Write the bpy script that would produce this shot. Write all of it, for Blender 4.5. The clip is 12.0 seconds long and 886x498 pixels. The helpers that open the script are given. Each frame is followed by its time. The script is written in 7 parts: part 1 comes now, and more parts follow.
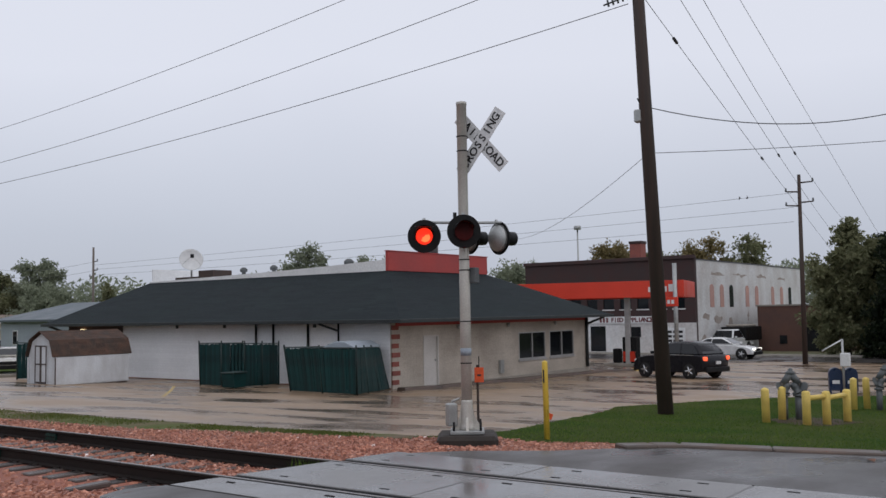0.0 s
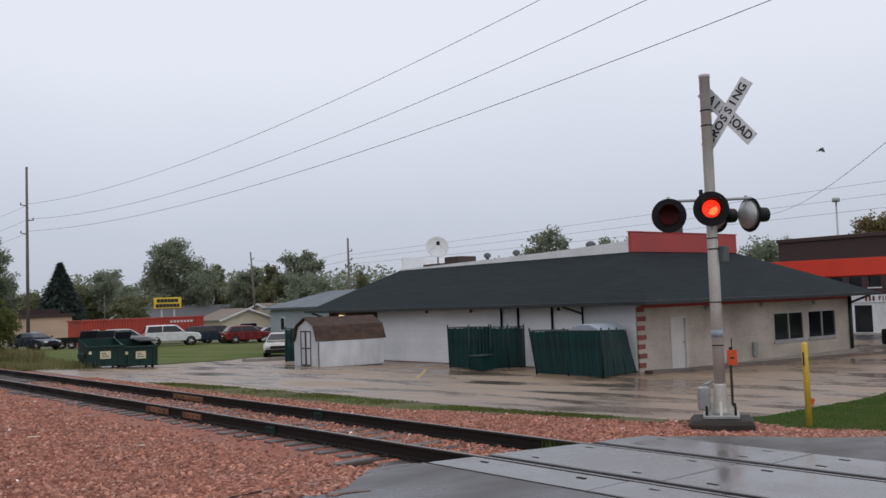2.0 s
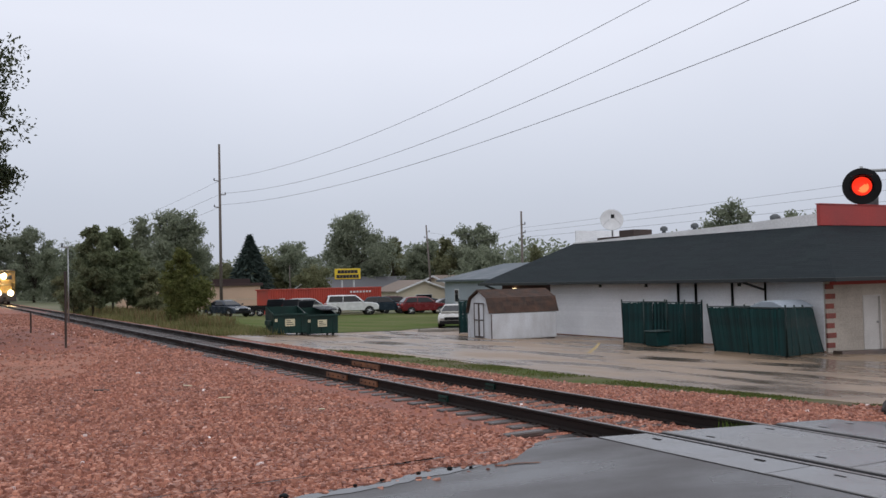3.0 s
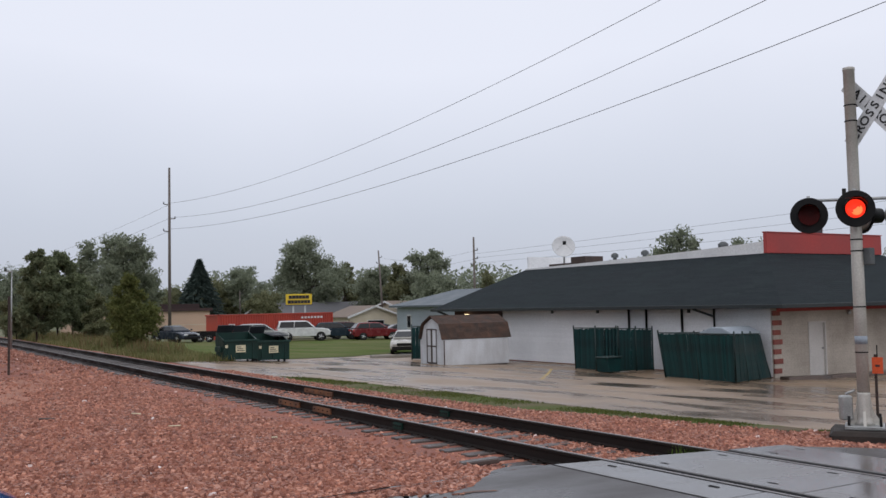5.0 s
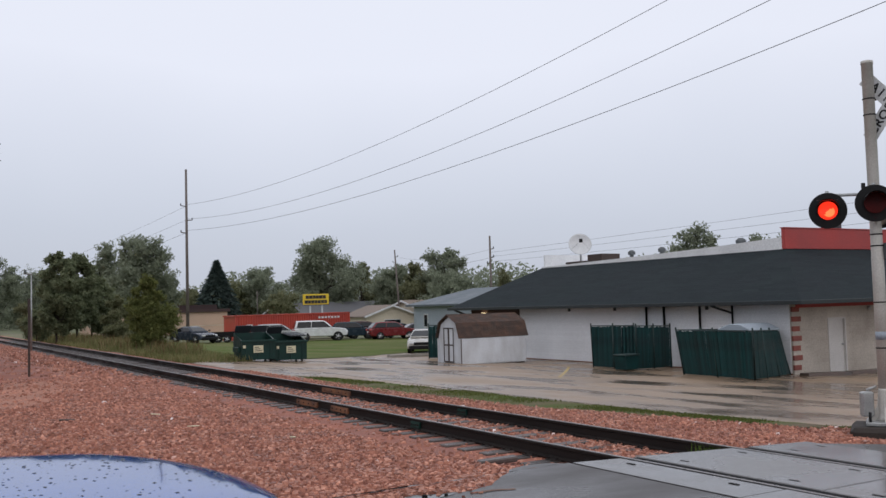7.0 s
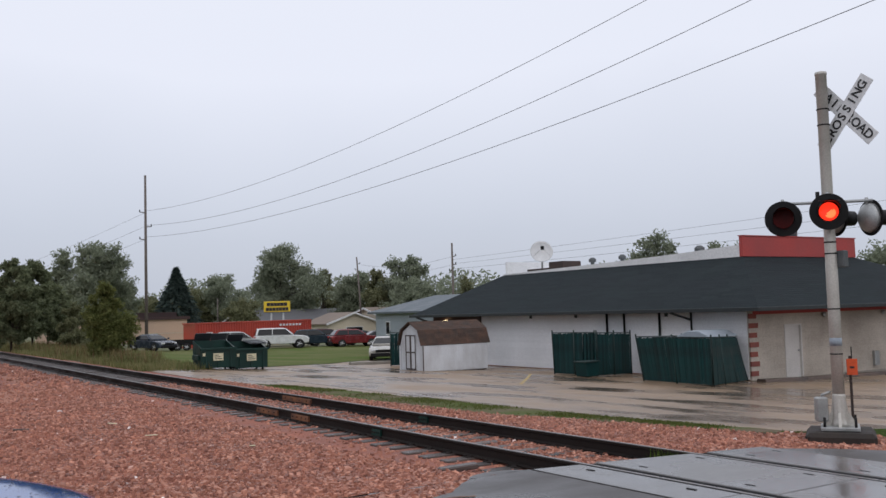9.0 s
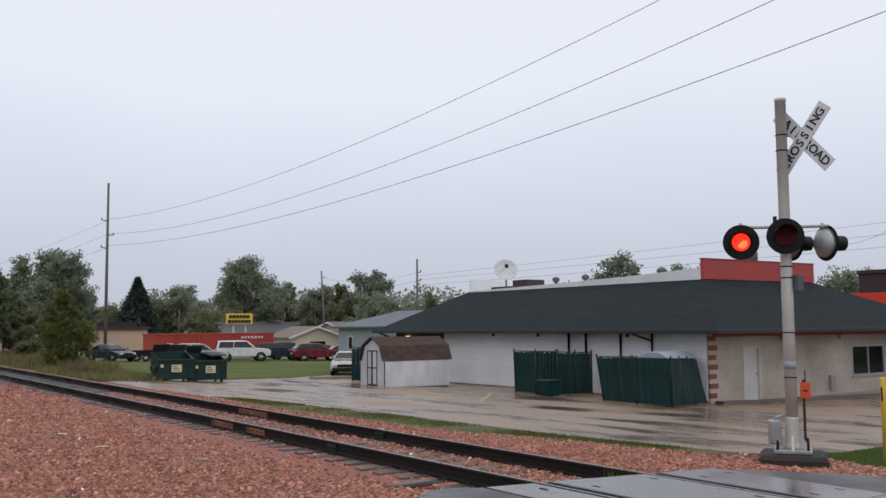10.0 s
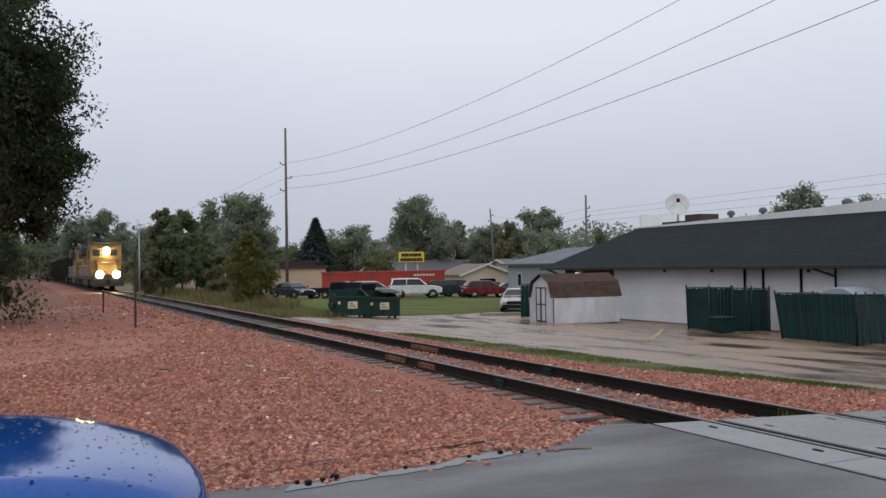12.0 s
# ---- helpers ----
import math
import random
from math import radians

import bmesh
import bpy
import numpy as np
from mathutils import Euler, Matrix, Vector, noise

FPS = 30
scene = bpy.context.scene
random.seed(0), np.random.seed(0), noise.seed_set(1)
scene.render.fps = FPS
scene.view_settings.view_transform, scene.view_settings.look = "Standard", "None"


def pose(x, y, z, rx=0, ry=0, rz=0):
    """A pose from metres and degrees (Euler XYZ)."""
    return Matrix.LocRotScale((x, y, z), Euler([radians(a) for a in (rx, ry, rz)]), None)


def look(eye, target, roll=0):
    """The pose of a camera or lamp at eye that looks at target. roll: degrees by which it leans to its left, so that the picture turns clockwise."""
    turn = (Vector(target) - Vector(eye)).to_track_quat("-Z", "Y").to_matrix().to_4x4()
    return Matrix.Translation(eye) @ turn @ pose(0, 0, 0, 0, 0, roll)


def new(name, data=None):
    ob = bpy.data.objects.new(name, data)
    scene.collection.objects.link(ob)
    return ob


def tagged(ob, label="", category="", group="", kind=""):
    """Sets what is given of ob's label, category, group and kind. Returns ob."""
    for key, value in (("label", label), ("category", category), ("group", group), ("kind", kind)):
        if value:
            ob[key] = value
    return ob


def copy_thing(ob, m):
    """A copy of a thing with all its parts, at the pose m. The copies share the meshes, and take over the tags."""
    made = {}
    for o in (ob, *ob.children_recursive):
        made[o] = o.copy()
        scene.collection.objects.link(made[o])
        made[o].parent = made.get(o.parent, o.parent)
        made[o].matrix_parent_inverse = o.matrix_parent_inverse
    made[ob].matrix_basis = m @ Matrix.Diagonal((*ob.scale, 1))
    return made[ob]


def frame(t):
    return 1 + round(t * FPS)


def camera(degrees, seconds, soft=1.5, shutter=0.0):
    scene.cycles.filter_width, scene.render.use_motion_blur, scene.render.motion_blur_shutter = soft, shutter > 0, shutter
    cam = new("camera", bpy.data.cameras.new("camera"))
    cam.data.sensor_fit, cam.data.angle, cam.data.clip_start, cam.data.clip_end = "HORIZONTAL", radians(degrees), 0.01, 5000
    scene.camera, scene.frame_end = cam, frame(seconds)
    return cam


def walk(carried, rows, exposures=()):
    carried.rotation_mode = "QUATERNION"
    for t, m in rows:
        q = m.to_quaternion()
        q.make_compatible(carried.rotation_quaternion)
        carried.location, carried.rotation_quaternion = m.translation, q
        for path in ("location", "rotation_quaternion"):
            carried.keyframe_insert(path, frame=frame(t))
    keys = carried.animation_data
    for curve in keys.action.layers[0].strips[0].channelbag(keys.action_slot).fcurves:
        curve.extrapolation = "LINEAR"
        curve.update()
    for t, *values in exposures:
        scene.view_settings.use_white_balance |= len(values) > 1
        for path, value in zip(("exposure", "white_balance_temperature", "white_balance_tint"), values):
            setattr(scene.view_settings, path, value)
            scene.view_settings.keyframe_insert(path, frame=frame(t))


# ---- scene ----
cam = camera(50.43, 12.0)
PATH = [
    (0.0, pose(-0.010, -0.017, 1.849, 93.90, 1.01, -53.52)),
    (0.5, pose(0.113, 0.029, 1.837, 93.92, 1.63, -50.58)),
    (1.0, pose(0.062, -0.001, 1.838, 93.50, 1.31, -50.66)),
    (1.5, pose(0.005, -0.002, 1.856, 93.41, 1.68, -47.02)),
    (2.0, pose(-0.054, -0.016, 1.851, 93.26, 1.99, -38.84)),
    (2.5, pose(-0.086, 0.006, 1.853, 92.31, 1.22, -28.55)),
    (3.0, pose(-0.004, -0.007, 1.841, 91.93, 1.29, -28.31)),
    (3.2, pose(-0.022, 0.014, 1.855, 91.92, 1.20, -29.66)),
    (4.8, pose(-0.045, 0.026, 1.852, 93.50, 1.10, -31.48)),
    (5.0, pose(-0.051, 0.025, 1.859, 93.42, 1.17, -31.25)),
    (5.5, pose(-0.061, 0.025, 1.850, 93.43, 1.25, -30.37)),
    (6.0, pose(-0.039, 0.028, 1.846, 92.86, 1.65, -27.75)),
    (6.5, pose(-0.046, 0.039, 1.860, 93.46, 1.54, -30.16)),
    (8.3, pose(-0.023, 0.032, 1.838, 93.04, 1.68, -30.33)),
    (8.5, pose(-0.017, 0.044, 1.855, 93.23, 1.73, -31.40)),
    (9.0, pose(-0.035, 0.022, 1.856, 93.75, 1.69, -32.53)),
    (9.5, pose(-0.003, 0.027, 1.850, 93.84, 1.57, -33.21)),
    (10.0, pose(0.062, 0.006, 1.842, 94.71, 0.45, -34.68)),
    (10.5, pose(0.079, -0.037, 1.853, 93.91, -0.82, -32.75)),
    (11.0, pose(0.140, -0.078, 1.848, 92.02, 0.39, -31.03)),
    (11.5, pose(0.083, -0.027, 1.859, 92.09, 0.51, -27.05)),
    (12.0, pose(0.107, -0.066, 1.842, 91.01, 0.91, -24.38)),
]
walk(cam, PATH, [(0.0, -0.10), (0.5, 0.06), (1.0, 0.08), (1.5, 0.14), (1.9, 0.0), (2.5, -0.03), (3.0, 0.04), (5.0, 0.04), (10.0, 0.05), (12.0, -0.04)])

# ---- world and sun: a low overcast, wet October morning ----
world = bpy.data.worlds.new("overcast")
scene.world = world
world.use_nodes = True
wn, wl = world.node_tree.nodes, world.node_tree.links
wn.clear()
w_out, w_bg = wn.new("ShaderNodeOutputWorld"), wn.new("ShaderNodeBackground")
w_sky = wn.new("ShaderNodeTexSky")
w_sky.sky_type, w_sky.sun_disc = "NISHITA", False
w_sky.sun_elevation, w_sky.sun_rotation = radians(32), radians(200)
w_sky.air_density, w_sky.dust_density = 1.0, 4.0
w_gain = wn.new("ShaderNodeVectorMath")
w_gain.operation = "SCALE"
w_gain.inputs["Scale"].default_value = 0.10
w_geo, w_sep, w_ramp = wn.new("ShaderNodeTexCoord"), wn.new("ShaderNodeSeparateXYZ"), wn.new("ShaderNodeValToRGB")
w_noise, w_add = wn.new("ShaderNodeTexNoise"), wn.new("ShaderNodeMath")
w_noise.inputs["Scale"].default_value, w_noise.inputs["Detail"].default_value = 2.2, 4
w_add.operation = "MULTIPLY_ADD"
w_add.inputs[1].default_value = 0.10
w_ramp.color_ramp.elements[0].position, w_ramp.color_ramp.elements[0].color = 0.0, (0.50, 0.535, 0.625, 1)
w_ramp.color_ramp.elements[1].position, w_ramp.color_ramp.elements[1].color = 1.0, (0.95, 0.97, 1.05, 1)
for at_, col in ((0.13, (0.60, 0.64, 0.745, 1)), (0.30, (0.84, 0.865, 0.97, 1))):
    el_ = w_ramp.color_ramp.elements.new(at_)
    el_.color = col
w_mix = wn.new("ShaderNodeMixRGB")
w_mix.inputs["Fac"].default_value = 0.9
wl.new(w_geo.outputs["Generated"], w_sep.inputs[0])
wl.new(w_geo.outputs["Generated"], w_noise.inputs["Vector"])
wl.new(w_noise.outputs["Fac"], w_add.inputs[0])
wl.new(w_sep.outputs["Z"], w_add.inputs[2])
wl.new(w_add.outputs[0], w_ramp.inputs["Fac"])
wl.new(w_sky.outputs[0], w_gain.inputs[0])
wl.new(w_gain.outputs[0], w_mix.inputs["Color1"])
wl.new(w_ramp.outputs["Color"], w_mix.inputs["Color2"])
wl.new(w_mix.outputs[0], w_bg.inputs["Color"])
wl.new(w_bg.outputs[0], w_out.inputs["Surface"])
w_bg.inputs["Strength"].default_value = 1.0

sun_data = bpy.data.lights.new("sun", "SUN")
sun_data.energy, sun_data.angle, sun_data.color = 0.22, radians(40), (1.0, 0.97, 0.93)
sun = new("sun", sun_data)
sun.matrix_world = look((0, 0, 60), (20, 34, 0))


# ---- materials ----
def material(name, c1, c2=None, scale=3.0, fine=40.0, rough=0.6, rvar=0.1, metal=0.0, bump=0.15, dist=0.01,
             island=0.0, objvar=0.0, coat=0.0, streak=None, spec=0.5):
    """A surface with two scales of variation: patches of c1 and c2, fine grain, and relief."""
    c2 = c2 or tuple(v * 0.75 for v in c1)
    m = bpy.data.materials.new(name)
    m.use_nodes = True
    n, l = m.node_tree.nodes, m.node_tree.links
    b = n["Principled BSDF"]
    tc = n.new("ShaderNodeTexCoord")
    mp = n.new("ShaderNodeMapping")
    mp.inputs["Scale"].default_value = streak or (1, 1, 1)
    l.new(tc.outputs["Object"], mp.inputs["Vector"])
    big, small = n.new("ShaderNodeTexNoise"), n.new("ShaderNodeTexNoise")
    big.inputs["Scale"].default_value, big.inputs["Detail"].default_value = scale, 5
    small.inputs["Scale"].default_value, small.inputs["Detail"].default_value = fine, 3
    l.new(mp.outputs[0], big.inputs["Vector"])
    l.new(tc.outputs["Object"], small.inputs["Vector"])
    ramp = n.new("ShaderNodeValToRGB")
    ramp.color_ramp.elements[0].position, ramp.color_ramp.elements[0].color = 0.33, (*c2, 1)
    ramp.color_ramp.elements[1].position, ramp.color_ramp.elements[1].color = 0.67, (*c1, 1)
    l.new(big.outputs["Fac"], ramp.inputs["Fac"])
    val = n.new("ShaderNodeMapRange")
    val.inputs["To Min"].default_value, val.inputs["To Max"].default_value = 0.72, 1.28
    l.new(small.outputs["Fac"], val.inputs["Value"])
    hsv = n.new("ShaderNodeHueSaturation")
    l.new(ramp.outputs["Color"], hsv.inputs["Color"])
    last = val.outputs[0]
    for amount, node, out in ((island, "ShaderNodeNewGeometry", "Random Per Island"), (objvar, "ShaderNodeObjectInfo", "Random")):
        if amount:
            r, mr, mu = n.new(node), n.new("ShaderNodeMapRange"), n.new("ShaderNodeMath")
            mr.inputs["To Min"].default_value, mr.inputs["To Max"].default_value = 1 - amount, 1 + amount
            mu.operation = "MULTIPLY"
            l.new(r.outputs[out], mr.inputs["Value"])
            l.new(mr.outputs[0], mu.inputs[0])
            l.new(last, mu.inputs[1])
            last = mu.outputs[0]
    l.new(last, hsv.inputs["Value"])
    l.new(hsv.outputs["Color"], b.inputs["Base Color"])
    rr = n.new("ShaderNodeMapRange")
    rr.inputs["From Min"].default_value, rr.inputs["From Max"].default_value = 0.35, 0.65
    rr.inputs["To Min"].default_value, rr.inputs["To Max"].default_value = max(0.02, rough - rvar), min(1, rough + rvar)
    l.new(big.outputs["Fac"], rr.inputs["Value"])
    l.new(rr.outputs[0], b.inputs["Roughness"])
    b.inputs["Metallic"].default_value = metal
    b.inputs["Coat Weight"].default_value = coat
    b.inputs["Coat Roughness"].default_value = 0.04
    b.inputs["Specular IOR Level"].default_value = spec
    if bump:
        bp = n.new("ShaderNodeBump")
        bp.inputs["Strength"].default_value, bp.inputs["Distance"].default_value = bump, dist
        l.new(small.outputs["Fac"], bp.inputs["Height"])
        l.new(bp.outputs[0], b.inputs["Normal"])
    return m


def glow(name, colour, strength):
    m = bpy.data.materials.new(name)
    m.use_nodes = True
    b = m.node_tree.nodes["Principled BSDF"]
    b.inputs["Base Color"].default_value = (*colour, 1)
    b.inputs["Emission Color"].default_value, b.inputs["Emission Strength"].default_value = (*colour, 1), strength
    return m


def leaf_material(name, c1, c2):
    """Leaves that differ one by one, and let some light through."""
    m = bpy.data.materials.new(name)
    m.use_nodes = True
    n, l = m.node_tree.nodes, m.node_tree.links
    b = n["Principled BSDF"]
    g, ramp = n.new("ShaderNodeNewGeometry"), n.new("ShaderNodeValToRGB")
    ramp.color_ramp.elements[0].color, ramp.color_ramp.elements[1].color = (*c1, 1), (*c2, 1)
    l.new(g.outputs["Random Per Island"], ramp.inputs["Fac"])
    l.new(ramp.outputs["Color"], b.inputs["Base Color"])
    b.inputs["Roughness"].default_value = 0.6
    t, mx, out = n.new("ShaderNodeBsdfTranslucent"), n.new("ShaderNodeMixShader"), n["Material Output"]
    mx.inputs["Fac"].default_value = 0.45
    b.inputs["Specular IOR Level"].default_value = 0.2
    l.new(ramp.outputs["Color"], t.inputs["Color"])
    l.new(b.outputs[0], mx.inputs[1])
    l.new(t.outputs[0], mx.inputs[2])
    l.new(mx.outputs[0], out.inputs["Surface"])
    return m


M_BALLAST = material("pink_ballast", (0.37, 0.142, 0.096), (0.24, 0.096, 0.069), 0.9, 22, 0.75, 0.15, bump=0.9, dist=0.04, spec=0.3)
def stone_material():
    """Crushed quartzite: each chip its own pink, tan, brown or grey, damp and finely grained."""
    m = material("ballast_stone", (0.50, 0.17, 0.108), (0.34, 0.12, 0.078), 0.8, 30, 0.55, 0.15, bump=0.3, island=0.15, spec=0.35)
    n, l = m.node_tree.nodes, m.node_tree.links
    g, ramp, mix = n.new("ShaderNodeNewGeometry"), n.new("ShaderNodeValToRGB"), n.new("ShaderNodeMixRGB")
    shades = ((0.0, (0.14, 0.062, 0.047)), (0.15, (0.32, 0.098, 0.062)), (0.4, (0.46, 0.15, 0.092)), (0.65, (0.56, 0.19, 0.117)), (0.88, (0.60, 0.22, 0.137)), (1.0, (0.58, 0.29, 0.20)))
    for k, (at_, col) in enumerate(shades):
        e = ramp.color_ramp.elements[k and 1] if at_ in (0.0, 1.0) else ramp.color_ramp.elements.new(at_)
        e.position, e.color = at_, (*col, 1)
    old = next(x for x in n if x.bl_idname == "ShaderNodeHueSaturation")
    patch = old.inputs["Color"].links[0].from_socket
    mul = n.new("ShaderNodeMath")
    mul.operation, mul.inputs[1].default_value = "MULTIPLY", 7.31
    frac = n.new("ShaderNodeMath")
    frac.operation = "FRACT"
    l.new(g.outputs["Random Per Island"], mul.inputs[0])
    l.new(mul.outputs[0], frac.inputs[0])
    l.new(frac.outputs[0], ramp.inputs["Fac"])
    mix.inputs["Fac"].default_value = 0.75
    l.new(patch, mix.inputs["Color1"])
    l.new(ramp.outputs["Color"], mix.inputs["Color2"])
    l.new(mix.outputs[0], old.inputs["Color"])
    return m


M_STONE = stone_material()
M_PUDDLE = material("rain_water", (0.035, 0.032, 0.03), (0.025, 0.023, 0.022), 2, 20, 0.03, 0.01, bump=0.01, spec=0.5)
M_DIRT = material("damp_dirt", (0.27, 0.13, 0.09), (0.15, 0.08, 0.058), 0.7, 18, 0.85, 0.1, bump=0.7, dist=0.03, spec=0.2)
M_WORN = material("trodden_dirt_and_grit", (0.44, 0.205, 0.142), (0.28, 0.14, 0.10), 0.42, 14, 0.8, 0.1, bump=0.8, dist=0.04, spec=0.25)
M_GRASS = material("turf", (0.024, 0.058, 0.007), (0.055, 0.07, 0.017), 0.45, 38, 0.9, 0.05, bump=0.8, dist=0.03, spec=0.05)
M_SOIL = material("dark_wet_soil", (0.075, 0.05, 0.035), (0.045, 0.032, 0.024), 2, 25, 0.8, 0.1, bump=0.6, dist=0.03, spec=0.2)
M_LAWN = material("thin_lawn", (0.085, 0.13, 0.028), (0.145, 0.15, 0.06), 0.22, 30, 0.9, 0.05, bump=0.8, dist=0.04, spec=0.08)
M_STRIP = material("thin_grass_on_dirt", (0.075, 0.115, 0.022), (0.15, 0.105, 0.075), 0.55, 40, 0.85, 0.1, bump=0.6, dist=0.03, spec=0.15)
M_KERB = material("stained_kerb_concrete", (0.14, 0.098, 0.078), (0.065, 0.049, 0.041), 1.5, 35, 0.55, 0.15, bump=0.3)
M_BLADE2 = leaf_material("thin_grass_blades", (0.07, 0.105, 0.02), (0.16, 0.165, 0.055))
M_RUSTWEED = leaf_material("rusty_dry_weeds", (0.13, 0.075, 0.04), (0.26, 0.16, 0.085))
M_BLADE = leaf_material("grass_blades", (0.032, 0.085, 0.008), (0.15, 0.205, 0.04))
M_WEED = leaf_material("weed_blades", (0.13, 0.165, 0.055), (0.30, 0.25, 0.125))
M_GROUND = material("rough_ground", (0.09, 0.12, 0.045), (0.14, 0.13, 0.07), 0.12, 9, 0.85, 0.1, bump=0.5, dist=0.05)
M_LOT = material("wet_lot_paving", (0.27, 0.185, 0.118), (0.11, 0.082, 0.064), 0.5, 30, 0.33, 0.22, bump=0.14, streak=(1, 0.55, 1), spec=0.5)
for node_ in M_LOT.node_tree.nodes:  # wet stains with a firmer edge
    if node_.bl_idname == "ShaderNodeValToRGB":
        node_.color_ramp.elements[0].position, node_.color_ramp.elements[1].position = 0.32, 0.56
M_ROAD = material("wet_asphalt", (0.050, 0.043, 0.041), (0.028, 0.025, 0.025), 0.55, 70, 0.32, 0.2, bump=0.35, dist=0.006, streak=(0.6, 1.2, 1), spec=0.4)
M_PANEL = material("crossing_concrete", (0.185, 0.18, 0.18), (0.095, 0.092, 0.094), 0.9, 45, 0.22, 0.16, bump=0.15, objvar=0.12)
M_CONC = material("weathered_concrete", (0.34, 0.315, 0.28), (0.25, 0.23, 0.20), 1.5, 35, 0.65, 0.15, bump=0.3)
M_DARKCONC = material("damp_dark_concrete", (0.05, 0.041, 0.036), (0.028, 0.024, 0.022), 2.5, 30, 0.7, 0.15, bump=0.5, spec=0.2)
M_RUBBER = material("black_rubber", (0.012, 0.012, 0.013), None, 6, 50, 0.8, 0.1, bump=0.2, spec=0.12)
M_RAIL = material("rusted_rail_steel", (0.020, 0.0135, 0.0115), (0.011, 0.0085, 0.008), 4, 60, 0.6, 0.15, metal=0.1, bump=0.3, streak=(1, 0.2, 1), spec=0.25)
M_RAILTOP = material("worn_rail_head", (0.26, 0.24, 0.23), (0.17, 0.15, 0.145), 8, 90, 0.33, 0.1, metal=0.9, bump=0.05)
M_ORANGE_RUST = material("orange_rusted_joint_bar", (0.24, 0.10, 0.045), (0.10, 0.045, 0.028), 5, 40, 0.7, 0.1, bump=0.4)
M_TIE = material("creosoted_timber", (0.085, 0.066, 0.06), (0.04, 0.031, 0.028), 3, 60, 0.45, 0.2, bump=0.5, objvar=0.4, streak=(0.4, 5, 5))
M_WHITEWALL = material("white_siding", (0.83, 0.84, 0.86), (0.74, 0.75, 0.77), 0.6, 25, 0.5, 0.1, bump=0.05, objvar=0.03)
M_PAINTBRICK = material("painted_brick", (0.54, 0.49, 0.43), (0.34, 0.295, 0.25), 0.55, 14, 0.7, 0.1, bump=0.25, objvar=0.04, island=0.04)
M_REDBRICK = material("red_brick", (0.28, 0.085, 0.065), (0.2, 0.06, 0.05), 3, 40, 0.75, 0.1, bump=0.4, objvar=0.15)
M_DARKBRICK = material("dark_brown_brick", (0.062, 0.033, 0.032), (0.04, 0.024, 0.024), 1.2, 30, 0.8, 0.1, bump=0.4, objvar=0.2)
M_SHINGLE = material("dark_green_shingles", (0.026, 0.034, 0.037), (0.016, 0.022, 0.026), 0.7, 20, 0.88, 0.08, bump=0.7, dist=0.02, island=0.1, spec=0.15)
M_FASCIA = material("dark_fascia", (0.022, 0.028, 0.03), None, 3, 30, 0.5, 0.1, bump=0.1)
M_REDPAINT = material("red_painted_panel", (0.42, 0.055, 0.05), (0.34, 0.045, 0.042), 0.7, 20, 0.5, 0.1, bump=0.05)
M_WHITEMETAL = material("white_coping", (0.80, 0.81, 0.82), (0.68, 0.69, 0.70), 0.7, 15, 0.4, 0.1, bump=0.05)
M_GREYPAINT = material("grey_door_paint", (0.60, 0.58, 0.56), (0.52, 0.50, 0.48), 1.5, 30, 0.5, 0.1, bump=0.05)
M_SLAT = material("dark_green_slat", (0.003, 0.044, 0.044), (0.002, 0.022, 0.024), 1.3, 30, 0.45, 0.1, bump=0.1, objvar=0.35, spec=0.3)
M_FENCEPOST = material("green_fence_post", (0.008, 0.03, 0.028), None, 4, 30, 0.4, 0.1, bump=0.05)
M_GLASS = material("dark_window_glass", (0.008, 0.010, 0.013), (0.014, 0.016, 0.019), 1, 5, 0.06, 0.03, bump=0, spec=0.35)
M_ALU = material("grey_aluminium_frame", (0.5, 0.5, 0.5), (0.4, 0.4, 0.4), 4, 30, 0.4, 0.1, metal=0.6, bump=0.05)
M_GALV = material("galvanised_steel", (0.42, 0.43, 0.43), (0.33, 0.34, 0.34), 5, 40, 0.42, 0.12, metal=0.6, bump=0.1)
M_MAST = material("aluminium_mast_paint", (0.52, 0.50, 0.46), (0.42, 0.40, 0.365), 2.2, 45, 0.45, 0.1, metal=0.25, bump=0.1)
M_BLACK = material("black_painted_steel", (0.008, 0.008, 0.009), None, 5, 40, 0.6, 0.1, bump=0.08, spec=0.25)
M_SIGNWHITE = material("white_reflective_sheeting", (0.72, 0.73, 0.74), (0.62, 0.63, 0.64), 3, 30, 0.4, 0.1, bump=0.02)
M_INK = material("black_lettering", (0.02, 0.02, 0.022), None, 5, 30, 0.5, 0.1, bump=0)
M_YELLOW = material("yellow_bollard_paint", (0.72, 0.50, 0.06), (0.60, 0.41, 0.06), 3, 40, 0.45, 0.1, bump=0.1)
M_PALEYELLOW = material("faded_yellow_paint", (0.74, 0.55, 0.13), (0.62, 0.45, 0.12), 3, 40, 0.5, 0.1, bump=0.1)
M_YLINE = material("worn_yellow_marking", (0.55, 0.38, 0.09), (0.36, 0.27, 0.12), 6, 50, 0.5, 0.1, bump=0.1)
M_ORANGE = material("orange_plastic", (0.75, 0.10, 0.02), (0.62, 0.08, 0.02), 4, 40, 0.45, 0.1, bump=0.05)
M_POLE = material("brown_utility_timber", (0.062, 0.04, 0.033), (0.034, 0.024, 0.021), 2.5, 35, 0.75, 0.1, bump=0.5, streak=(4, 4, 0.25))
M_GREYPOLE = material("weathered_grey_timber", (0.17, 0.145, 0.13), (0.12, 0.1, 0.09), 2.5, 35, 0.8, 0.1, bump=0.4, streak=(4, 4, 0.25))
M_WIRE = material("cable", (0.035, 0.035, 0.04), None, 5, 20, 0.5, 0.1, bump=0)
